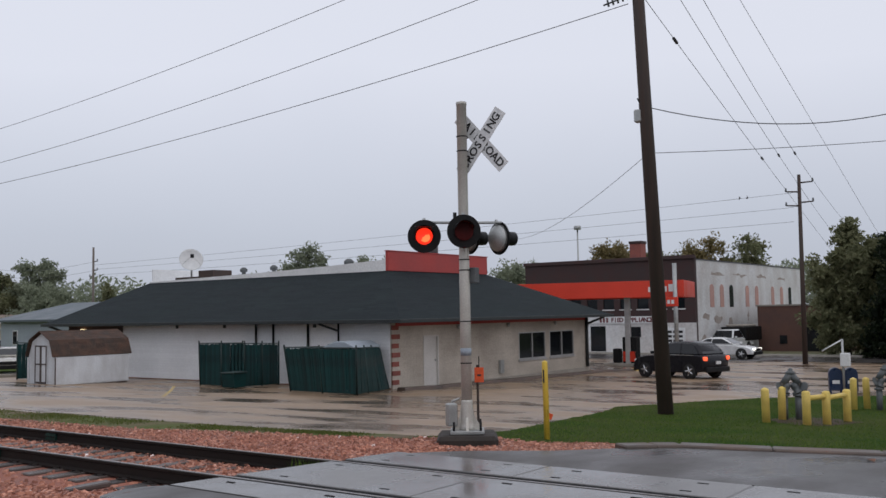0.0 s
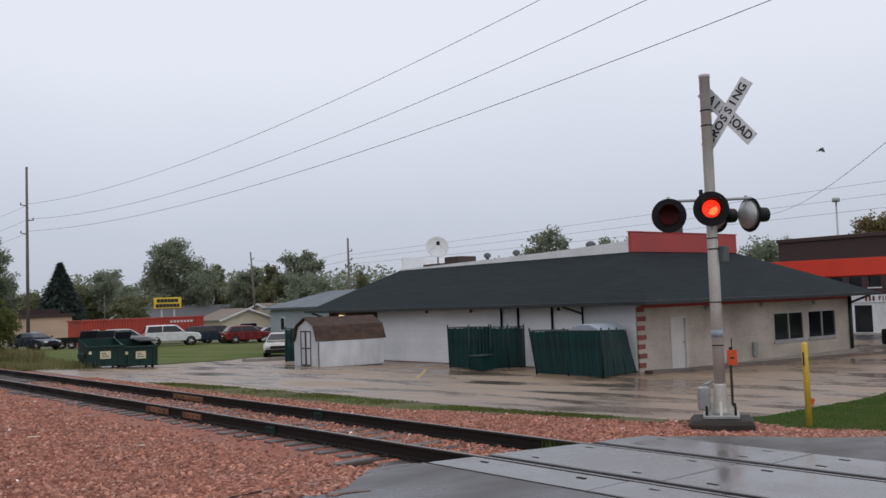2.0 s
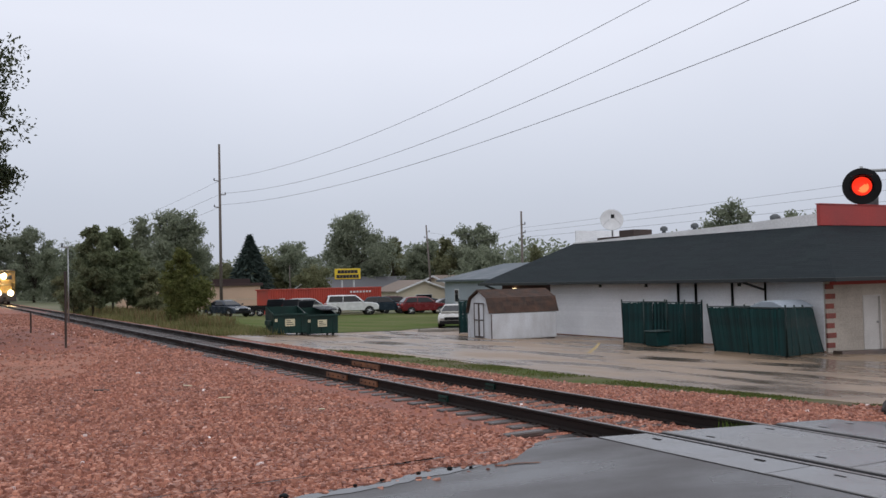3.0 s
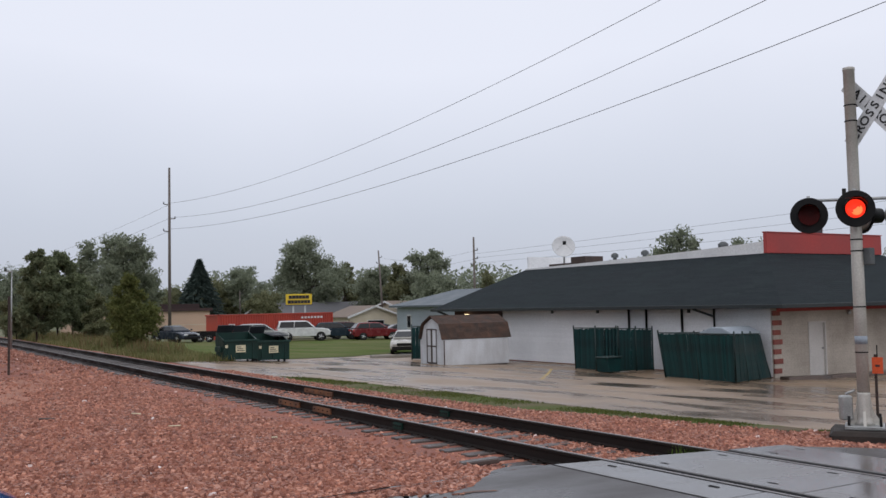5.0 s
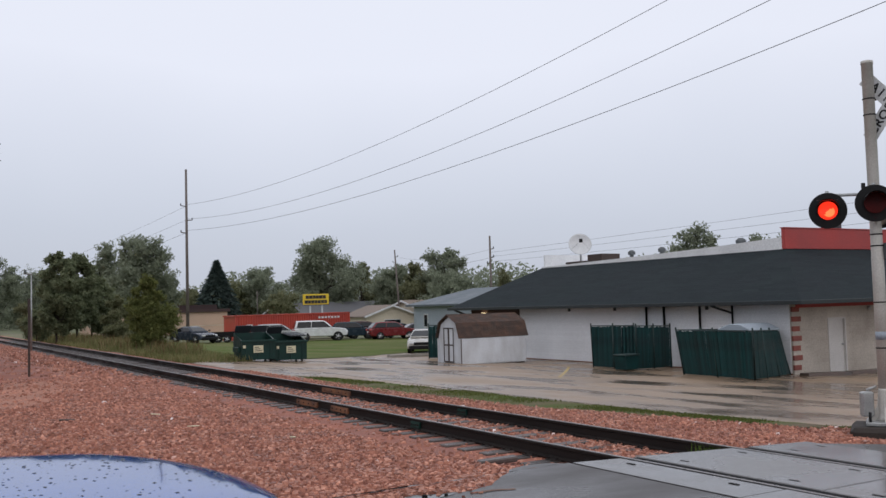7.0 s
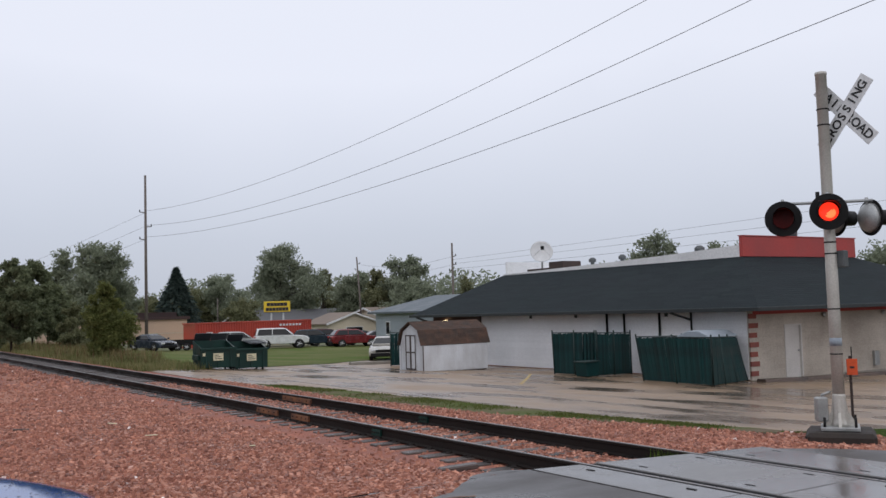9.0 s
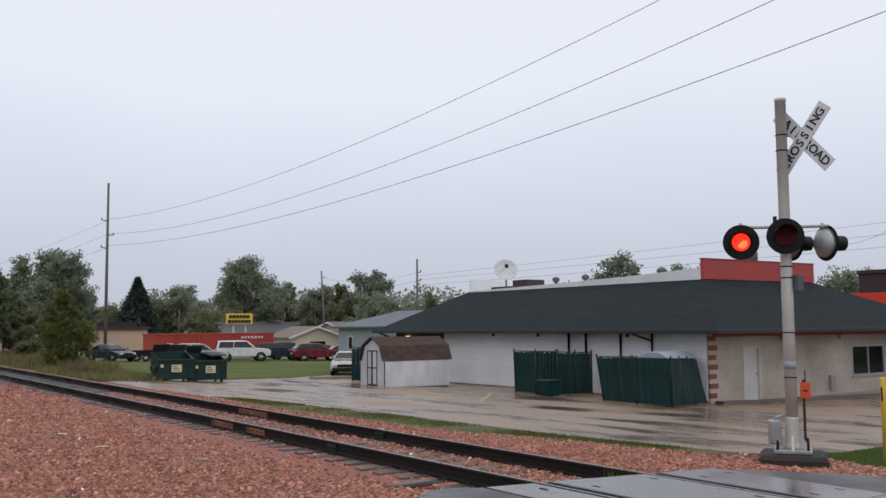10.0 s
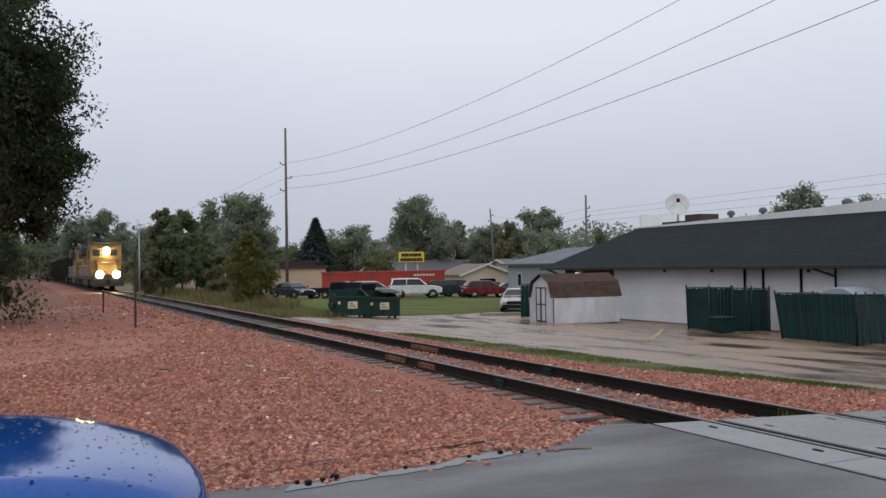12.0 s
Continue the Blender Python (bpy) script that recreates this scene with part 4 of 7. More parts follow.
prism(bm, [(RY0 + 0.13, RZ), (RY1, RZ), (RY1, RZ + 0.06), (RY0 + 8.5, RZ + 0.22), (RY0 + 4, RZ + 0.34), (RY0 + 0.13, RZ + 0.5)], "x", RX0 - 0.03, RX0 + 0.16)
part("white_parapet", bm, M_WHITEMETAL, roof, "white metal parapet coping")
bx("end_screen", M_WHITEMETAL, roof, RX0 + 0.1, RY1 - 0.12, RZ, RX0 + 3.4, RY1 - 0.06, RZ + 0.75, label="pale screen panel on the roof")
for x, y, r, h in ((32.5, 36.6, 0.17, 0.6), (32.5, 34.4, 0.17, 0.62), (32.6, 29.5, 0.2, 0.7), (36.5, 27.6, 0.28, 1.6)):
    bm = bmesh.new()
    lathe(bm, [(r * 0.6, 0), (r * 0.6, h * 0.6), (r * 1.1, h * 0.62), (r * 1.15, h * 0.85), (r * 0.5, h)], 14)
    part("roof_vent", bm, M_PIPE, roof, "grey roof vent", at=pose(x, y, RZ))
bx("roof_unit", M_POLE, roof, 31.96, 38.3, RZ, 33.2, 39.5, RZ + 0.54, 0.02, "low brown roof unit")
bx("roof_unit", M_POLE, roof, 31.96, 39.5, RZ, 32.9, 41.4, RZ + 0.24, 0.02)
# satellite dish on the roof
dish = thing("satellite_dish", pose(32.2, 40.4, RZ + 0.15), "pale round satellite dish on the roof", "satellite dish")
bm = bmesh.new()
lathe(bm, [(0.02, 0.0), (0.3, 0.03), (0.55, 0.11), (0.62, 0.17), (0.625, 0.19), (0.55, 0.14), (0.3, 0.06), (0.02, 0.03)], 28, pose(0, 0, 0.95, 68, 0, -32))
part("reflector", bm, M_SIGNWHITE, dish, "pale translucent dish")
cyl("mount_post", M_GALV, dish, (0.05, 0.02, -0.15), (0.12, 0.08, 0.9), 0.05)
tip = pose(0, 0, 0.95, 68, 0, -32) @ Vector((0, 0, 0.62))
for a in (0, 120, 240):
    rim = pose(0, 0, 0.95, 68, 0, -32) @ Vector((0.55 * math.cos(radians(a + 90)), 0.55 * math.sin(radians(a + 90)), 0.15))
    cyl("feed_arm", M_GALV, dish, rim, tip, 0.008, seg=6)
bx("feed_box", M_BLACK, dish, tip.x - 0.07, tip.y - 0.07, tip.z - 0.1, tip.x + 0.07, tip.y + 0.07, tip.z + 0.1, 0.01)


# ---- slatted chain-link enclosures ----
def enclosure(line, h, label, thin=()):
    """Fence along a line of (x, y, lean_x, lean_y): slats fill the mesh, the top is shoved over by the lean."""
    root = thing("fence", pose(0, 0, 0), label, "fence", "slatted enclosures")
    slat = bmesh.new()
    box(slat, -0.0485, -0.006, 0, 0.0485, 0.006, h - 0.08)
    finish(slat)
    slat_mesh = mesh_of("slat", slat, M_SLAT)
    for (x0, y0, u0, v0), (x1, y1, u1, v1) in zip(line, line[1:]):
        a, b, la, lb = Vector((x0, y0, height(x0))), Vector((x1, y1, height(x1))), Vector((u0, v0, h)), Vector((u1, v1, h))
        n = int((b - a).length / 0.098)
        along = (b - a).normalized()
        for k in range(n):
            if (x0, y0) in thin and k > thin[(x0, y0)] * n and k % 2:
                continue
            p, up = a.lerp(b, (k + 0.5) / n), la.lerp(lb, (k + 0.5) / n) / h
            up += along * random.uniform(-0.012, 0.012)
            out = along.cross(up).normalized()
            m = Matrix((along, -out, up * random.uniform(0.98, 1.015))).transposed().to_4x4()
            m.translation = p + Vector((0, 0, 0.04)) + out * random.uniform(-0.008, 0.008)
            ob = new("slat", slat_mesh)
            ob.parent = root
            ob.matrix_basis = m
        cyl("top_rail", M_FENCEPOST, root, a + la, b + lb, 0.022, seg=8)
        n = max(1, round((b - a).length / 1.5))
        for k in range(n + 1):
            p, up = a.lerp(b, k / n), la.lerp(lb, k / n)
            cyl("post", M_FENCEPOST, root, p - up * 0.03, p + up * 1.06, 0.032, seg=8)
    return root


enclosure([(28.6, 32.3, 0, 0), (26.0, 32.0, -0.03, 0.05), (26.2, 29.5, 0.04, 0.02), (28.6, 30.0, 0, 0)], 1.78, "dark green slatted chain-link enclosure against the wall, some slats missing", {(26.0, 32.0): 0.64})
enclosure([(28.6, 26.9, -0.05, 0.1), (25.3, 25.9, -0.16, 0.17), (25.0, 22.3, 0.0, 0.02), (28.5, 23.75, -0.30, 0.26)], 1.66, "leaning dark green slatted chain-link enclosure")
enclosure([(24.3, 43.4, 0, 0), (26.2, 43.2, 0, 0)], 1.75, "dark green slatted fence panel beside the shed")
cart = thing("waste_cart", pose(25.5, 29.3, height(25.5), 0, 0, 8), "dark plastic bin standing before the fence", "bin")
bm = bmesh.new()
prism(bm, [(-0.34, 0.04), (0.34, 0.04), (0.42, 0.6), (-0.42, 0.6)], "y", -0.32, 0.32)
part("body", bm, M_SLAT, cart, bevel=0.03)
bx("lid", M_FENCEPOST, cart, -0.45, -0.35, 0.602, 0.45, 0.35, 0.66, 0.02)

cart = thing("waste_container", pose(27.45, 24.7, height(27.4)), "pale grey lidded waste container inside the enclosure", "bin")
bx("body", M_FENCEPOST, cart, -0.7, -0.75, 0.05, 0.7, 0.75, 1.62, 0.05)
bm = bmesh.new()
prism(bm, [(-0.82, 1.62), (0.82, 1.62), (0.8, 1.7), (0.2, 1.9), (-0.3, 1.9), (-0.8, 1.7)], "x", -0.78, 0.78)
part("lid", bm, M_BLUEGREY, cart, "pale blue-grey plastic lid", 0.03)

# ---- garden shed with a gambrel roof ----
shed = thing("garden_shed", pose(22.5, 37.2, height(23.5) - 0.02), "weathered white shed with a brown gambrel roof", "shed")
SL, SW, SH = 3.72, 2.15, 1.2
GAMB = [(0, SH), (0.28, 1.92), (SW / 2, 2.3), (SW - 0.28, 1.92), (SW, SH)]
bm = bmesh.new()
prism(bm, [(0.03, 0), (SW - 0.03, 0), (SW - 0.03, SH)] + [(SW - 0.31, 1.88), (SW / 2, 2.25), (0.31, 1.88), (0.03, SH)], "x", 0.05, SL - 0.05)
part("body", bm, M_SHEDWALL, shed)
for k in range(13):
    bx("wall_board", M_SHEDWALL, shed, 0.06 + k * 0.275, 0.005, 0.04, 0.06 + k * 0.275 + 0.2735, 0.03, SH, 0.001)
for k in range(4):
    (a, b), (c, d) = GAMB[k], GAMB[k + 1]
    verts, faces = [], []
    rows_n = 7
    for r in range(rows_n):
        for s in range(9):
            n0 = len(verts)
            t0, t1 = r / rows_n, (r + 1.08) / rows_n
            if k >= 2:
                t0, t1 = 1 - r / rows_n, 1 - (r + 1.08) / rows_n
            x0, x1 = -0.1 + (SL + 0.2) * s / 9, -0.1 + (SL + 0.2) * (s + 1) / 9
            for x, t, lift in ((x0, t0, 0.036), (x1, t0, 0.036), (x1, t1, 0.026), (x0, t1, 0.026)):
                yy, zz = a + (c - a) * t, b + (d - b) * t
                verts.append((x, yy, zz + lift))
            faces.append((n0, n0 + 1, n0 + 2, n0 + 3))
    ob = tagged(raw("roof_slope", verts, faces, M_BROWNROOF, shed), kind="stuff")
    so = ob.modifiers.new("thick", "SOLIDIFY")
    so.thickness = 0.02
for y0, y1 in ((0.62, 1.07), (1.08, 1.53)):
    d = bx("door_leaf", M_SHEDWALL, shed, 0.0, y0, 0.1, 0.045, y1, 1.72, 0.004, "white shed door leaf, shut")
    for a, b, c, e in ((y0, y0 + 0.06, 0.1, 1.72), (y1 - 0.06, y1, 0.1, 1.72), (y0 + 0.06, y1 - 0.06, 1.66, 1.72), (y0 + 0.06, y1 - 0.06, 0.1, 0.16), (y0 + 0.06, y1 - 0.06, 0.88, 0.94)):
        bx("door_trim", M_TRIMBROWN, d, -0.018, a, c, -0.001, b, e)
for a, b in ((0, 0.09), (SW - 0.09, SW)):
    bx("corner_board", M_SHEDWALL, shed, 0.0, a, 0.0, 0.048, b, SH, 0.004)
bx("corner_board", M_TRIMBROWN, shed, 0.0, -0.015, 0.0, 0.05, 0.003, SH)
bx("skid", M_TIE, shed, 0.1, 0.1, -0.12, SL - 0.1, SW - 0.1, 0.0)

# ---- two dumpsters ----
def dumpster(x, y, open_lid):
    d = thing("dumpster", pose(x, y, height(x + 0.7) - 0.05, 0, 0, random.uniform(-3, 3)), "dark green steel dumpster with %s" % ("both grey lids thrown open" if open_lid else "one grey lid thrown open"), "dumpster", "dumpsters")
    bm = bmesh.new()
    # open-topped body: four leaning walls and a floor
    for x0, x1 in ((0, 0.05), (1.4, 1.45)):
        prism(bm, [(0, 0.12), (1.05, 0.12), (1.2, 0.8), (1.15, 1.24), (-0.03, 0.92)], "x", x0, x1)
    v = [bm.verts.new(p) for p in ((0.05, 0, 0.12), (1.4, 0, 0.12), (1.4, -0.03, 0.92), (0.05, -0.03, 0.92), (0.05, 0.04, 0.12), (1.4, 0.04, 0.12), (1.4, 0.02, 0.92), (0.05, 0.02, 0.92))]
    for q in ((0, 1, 2, 3), (5, 4, 7, 6), (3, 2, 6, 7), (1, 0, 4, 5)):
        bm.faces.new([v[k] for k in q])
    box(bm, 0.05, 1.1, 0.12, 1.4, 1.17, 1.24)
    box(bm, 0.05, 0.04, 0.12, 1.4, 1.1, 0.2)
    body = part("body", bm, M_DUMPSTER, d)
    bx("rim", M_DUMPSTER, d, -0.04, -0.09, 0.86, 1.49, -0.032, 0.95, 0.01)
    for xx in (-0.09, 1.452):
        bx("lift_pocket", M_DUMPSTER, d, xx, 0.2, 0.45, xx + 0.088, 1.0, 0.66, 0.01)
    for xx in (0.2, 0.72, 1.25):
        bx("rib", M_DUMPSTER, d, xx - 0.03, -0.045, 0.14, xx + 0.03, -0.002, 0.86)
    bx("sticker", M_STICKER, body, 0.5, -0.062, 0.42, 0.92, -0.046, 0.72)
    bx("sticker", M_STICKER, body, 0.06, -0.05, 0.62, 0.17, -0.032, 0.74)
    for q in range(3):
        bx("print_bar", M_INK, body, 0.55, -0.067, 0.48 + 0.075 * q, 0.87 - 0.07 * q, -0.063, 0.51 + 0.075 * q)
    bx("refuse", M_RUBBER, d, 0.06, 0.1, 0.2, 1.39, 1.09, 0.72, 0.05, "dark heap of refuse")
    prof = []
    for k in range(6):
        prof += [(0.115 * k, 0.0), (0.115 * k + 0.05, 0.0), (0.115 * k + 0.058, 0.03), (0.115 * k + 0.107, 0.03)]
    prof += [(0.69, 0.0), (0.69, -0.02), (0.0, -0.02)]
    for xx, ang, ln in ((0.03, -52, 0.38), (0.74, -66 if open_lid else 6, 0.3 if open_lid else 1.1)):
        bm = bmesh.new()
        prism(bm, prof, "y", -ln, 0)
        part("lid", bm, M_LID, d, "ribbed grey plastic lid", at=pose(xx, 1.14, 1.25, ang))
    for a in (0.15, 1.3):
        cyl("caster", M_TYRE, d, (a - 0.03, 0.2, 0.07), (a + 0.03, 0.2, 0.07), 0.07)
        cyl("caster", M_TYRE, d, (a - 0.03, 0.9, 0.07), (a + 0.03, 0.9, 0.07), 0.07)
    return d


dumpster(12.45, 38.2, True)
dumpster(14.02, 38.5, False)

# ---- crossing signal ----
signal = thing("crossing_signal", pose(MX, MY, MZ), "grey railway crossing signal mast with crossbuck and red flashers", "crossing signal")
tagged(bx("concrete_pad", M_DARKCONC, None, -0.48, -0.48, -0.35, 0.48, 0.48, 0, 0.06, at=pose(MX, MY, MZ - 0.06, 0, 0, 35)), "weathered concrete signal foundation in the ballast", "foundation", kind="structure")
pole_mesh = bmesh.new()
lathe(pole_mesh, [(0.088, 0.0), (0.086, 2.4), (0.083, 2.41), (0.082, 5.27), (0.088, 5.275), (0.088, 5.32), (0.02, 5.34)], 20)
mast = part("mast", pole_mesh, M_MAST, signal, "pale grey tapered mast")
bx("base_plate", M_GALV, signal, -0.27, -0.27, -0.055, 0.27, 0.27, 0.0, 0.01, at=pose(0, 0, 0, 0, 0, 35))
bm = bmesh.new()
for a in range(4):
    c, s = math.cos(radians(35 + 90 * a)), math.sin(radians(35 + 90 * a))
    px, py = -s, c
    v = [bm.verts.new(p) for p in ((c * 0.25 + px * 0.02, s * 0.25 + py * 0.02, 0), (c * 0.25 - px * 0.02, s * 0.25 - py * 0.02, 0), (c * 0.12 - px * 0.02, s * 0.12 - py * 0.02, 0.2), (c * 0.12 + px * 0.02, s * 0.12 + py * 0.02, 0.2),
                                   (c * 0.08 + px * 0.02, s * 0.08 + py * 0.02, 0), (c * 0.08 - px * 0.02, s * 0.08 - py * 0.02, 0), (c * 0.08 - px * 0.02, s * 0.08 - py * 0.02, 0.48), (c * 0.08 + px * 0.02, s * 0.08 + py * 0.02, 0.48))]
    for q in ((0, 1, 2, 3), (4, 7, 6, 5), (0, 3, 7, 4), (1, 5, 6, 2), (3, 2, 6, 7), (0, 4, 5, 1)):
        bm.faces.new([v[i] for i in q])
lathe(bm, [(0.14, 0.0), (0.11, 0.05), (0.098, 0.12), (0.095, 0.44), (0.09, 0.47)], 16)
part("base_casting", bm, M_MAST, signal, "ribbed aluminium base casting")
for a in range(4):
    c, s = math.cos(radians(80 + 90 * a)), math.sin(radians(80 + 90 * a))
    cyl("anchor_bolt", M_BLACK, signal, (c * 0.3, s * 0.3, -0.06), (c * 0.3, s * 0.3, 0.14), 0.02, seg=8)
jb = bx("junction_box", M_GALV, signal, -0.085, -0.075, 0.06, 0.085, 0.075, 0.42, 0.02, "small grey junction box", at=pose(-0.15, 0.2, 0, 0, 0, -35))
cyl("conduit", M_GALV, signal, (-0.15, 0.2, 0.44), (-0.06, 0.09, 0.5), 0.02, seg=8)
for z, mat in ((1.05, M_BLACK), (1.72, M_BLACK), (2.55, M_BLACK), (2.72, M_BLACK), (4.5, M_BLACK), (4.74, M_BLACK)):
    bm = bmesh.new()
    lathe(bm, [(0.086, 0), (0.093, 0.004), (0.093, 0.016), (0.086, 0.02)], 18)
    part("band_clamp", bm, mat, mast, at=pose(0, 0, z))
bm = bmesh.new()
lathe(bm, [(0.0885, 0), (0.0885, 0.12)], 18)
part("paper_tag", bm, material("pale_blue_paper", (0.33, 0.38, 0.44), None, 8, 40, 0.6), mast, "pale blue paper tag", at=pose(0, 0, 1.18))
bx("relay_box", M_PIPE, mast, 0.05, -0.18, 2.35, 0.17, -0.05, 2.6, 0.01)
# marker post beside the mast
tagged(bx("marker_post", M_POLE, None, -0.03, -0.02, -0.2, 0.03, 0.02, 1.15, 0.006, at=pose(12.72, 8.72, -0.15, 0, 0, 35)), "thin dark marker post beside the signal", "post")
plate = thing("orange_sign", pose(12.68, 8.66, 0.72, 0, 0, -55), "small square orange sign on a dark post", "sign")
bx("sign_plate", M_ORANGE, plate, -0.075, -0.012, 0, 0.075, 0.0, 0.24, 0.004)
bx("print_bar", M_INK, plate, -0.03, -0.016, 0.10, 0.03, -0.0125, 0.13)
bx("antenna", M_BLACK, plate, -0.008, -0.008, 0.24, 0.008, 0.008, 0.42)

# crossbuck: two boards crossed at right angles, turned away from the mast
VIEW = -84.0
cross = thing("crossbuck", pose(0, 0, 0), "x", "x")
for key in ("label", "category"):
    del cross[key]
cross.parent = signal
cross.matrix_basis = pose(0.17, -0.262, 4.66, 0, 0, VIEW)
tagged(cross, "white crossbuck with black lettering")
for ang, text, yo, txt in ((52, "CROSSING", -0.012, 0.0), (-48, "RAILROAD", 0.0, 0.0)):
    bm = bmesh.new()
    box(bm, -0.61, -0.004, -0.115, 0.61, 0.004, 0.115)
    blade = part("blade", bm, M_SIGNWHITE, cross, "white crossbuck blade", 0.002, at=pose(0, yo, 0, 0, -ang, 0))
    for k, ch in enumerate(text):
        words("letter", ch, 0.19, M_INK, blade, pose(-0.54 + 1.08 * (k + 0.5) / 8 + (0.03 if k > 3 else -0.03) * (text[0] == "R"), -0.0075, 0, 90), bold=0.004)
for z in (0.1, -0.14):
    cyl("bracket", M_BLACK, cross, (0.0, 0.02, z), (-0.32, 0.05, z), 0.012, seg=8)

# flasher arm and heads
ARM = pose(0, 0, 3.3, 0, 0, -56)
arm = cyl("flasher_arm", M_GALV, signal, ARM @ Vector((-0.66, 0, 0.05)), ARM @ Vector((0.62, 0, 0.02)), 0.024, seg=10)
cyl("bell_spindle", M_BLACK, signal, (-0.1, 0.1, 3.3), (-0.1, 0.1, 3.5), 0.03, seg=8)
bx("arm_clamp", M_GALV, signal, -0.12, -0.12, 3.28, 0.12, 0.12, 3.4, 0.02)
OFF_DISCS = []


def flasher(x, y, z, yaw, lit):
    """A signal head that faces its own -y: black target disc, hooded red lens, silver back."""
    head = thing("flasher_head", pose(0, 0, 0), "x", "x")
    for key in ("label", "category"):
        del head[key]
    head.parent, head.matrix_basis = signal, pose(x, y, z, 0, 0, yaw)
    tagged(head, "round red flasher with a black target disc" if lit else "round flasher seen from its silver back")
    bm = bmesh.new()
    lathe(bm, [(0.266, 0.0), (0.272, 0.008), (0.266, 0.014)], 32, pose(0, 0.012, 0, 90))
    part("target_disc", bm, M_BLACK, head, "black target disc")
    bm = bmesh.new()
    lathe(bm, [(0.225, 0.0), (0.21, 0.05), (0.16, 0.10), (0.08, 0.135), (0.03, 0.14)], 28, pose(0, 0.012, 0, -90))
    part("back_shell", bm, M_GALV, head, "silver-painted domed back")
    bm = bmesh.new()
    n = 20
    rings = []
    for d in (0.012, -0.36 if lit else -0.30):
        rr = (0.165 if d > 0 else 0.155) * (1 if lit else 0.74)
        a0, a1 = (-25, 230) if lit else (-75, 330)
        rings.append([bm.verts.new((rr * math.cos(radians(a0 + a1 * i / n)), d if not lit or 3 < i < 17 or d > 0 else -0.05, rr * math.sin(radians(a0 + a1 * i / n)))) for i in range(n + 1)])
    for i in range(n):
        bm.faces.new((rings[0][i], rings[0][i + 1], rings[1][i + 1], rings[1][i])).smooth = True
    vis = part("visor", bm, M_BLACK, head, "black visor hood")
    so = vis.modifiers.new("thick", "SOLIDIFY")
    so.thickness = 0.006
    bm = bmesh.new()
    lathe(bm, [(0.138, 0.0), (0.11, 0.02), (0.06, 0.033), (0.01, 0.036)], 24, pose(0, -0.006, 0, 90))
    part("lens", bm, M_LAMPRED if lit else M_LENSOFF, head, "red roundel lens")
    if lit:
        bm = bmesh.new()
        lathe(bm, [(0.08, 0.0), (0.05, 0.006), (0.01, 0.009)], 18, pose(0.015, -0.034, -0.02, 90))
        part("bulb", bm, M_LAMPHOT, head, "glowing lamp behind the lens")
        # added dark disc, no part of a real head: hides the glow while off
        bm = bmesh.new()
        lathe(bm, [(0.15, 0.0), (0.15, 0.006)], 24, pose(0, 0, -0.15, 90))
        OFF_DISCS.append(part("shutter", bm, M_LENSOFF, head, "dark red disc added to cover the lens while unlit"))
    cyl("hanger", M_GALV, head, (0, 0.06, 0.2), (0, 0.06, 0.3), 0.025, seg=8)
    return head


A1, A2, A3 = ARM @ Vector((-0.64, -0.06, 0)), ARM @ Vector((0.01, -0.28, 0)), ARM @ Vector((0.58, 0.05, 0))
flasher(A1.x, A1.y, 3.12, -52, True)
flasher(A2.x, A2.y, 3.17, -50, True)
flasher(A3.x, A3.y, 3.07, -52 + 124, False)
A4 = ARM @ Vector((0.1, 0.25, 0))
flasher(A4.x, A4.y, 3.1, -52 + 124, False)

# ---- yellow marker and bollards ----
def bollard(x, y, h, r, mat, label, group=""):
    b = thing("bollard", pose(x, y, height(x) + 0.01, random.uniform(-1, 1), random.uniform(-1.5, 1.5), 0), label, "bollard", group)
    bm = bmesh.new()
    lathe(bm, [(r, -0.1), (r, h - r * 0.8), (r * 0.9, h - r * 0.35), (r * 0.6, h - 0.02), (r * 0.15, h)], 16)
    part("post", bm, mat, b)
    return b


yp = bollard(14.05, 8.22, 1.36, 0.05, M_YELLOW, "slim yellow utility marker post in the gravel")
bx("print_bar", M_INK, yp, -0.052, -0.015, 0.98, -0.049, 0.015, 1.2)
for x, y in ((22.6, 7.24), (23.8, 7.23), (28.3, 6.6), (28.8, 6.36)):
    bollard(x, y, 0.84 if x < 25 else 0.92, 0.095, M_PALEYELLOW, "faded yellow steel bollard in the grass", "yellow bollards")
rail_b = thing("bollard_rail", pose(0, 0, 0), "yellow pipe barrier with three posts in the grass", "barrier")
RB = [(22.4, 6.25), (23.05, 5.98), (24.2, 5.8)]
for x, y in RB:
    bm = bmesh.new()
    lathe(bm, [(0.095, -0.1), (0.095, 0.76), (0.07, 0.8), (0.01, 0.81)], 14)
    part("post", bm, M_PALEYELLOW, rail_b, at=pose(x, y, height(x)))
for (x0, y0), (x1, y1) in zip(RB, RB[1:]):
    cyl("rail", M_PALEYELLOW, rail_b, (x0, y0, height(x0) + 0.64), (x1, y1, height(x1) + 0.68), 0.06)


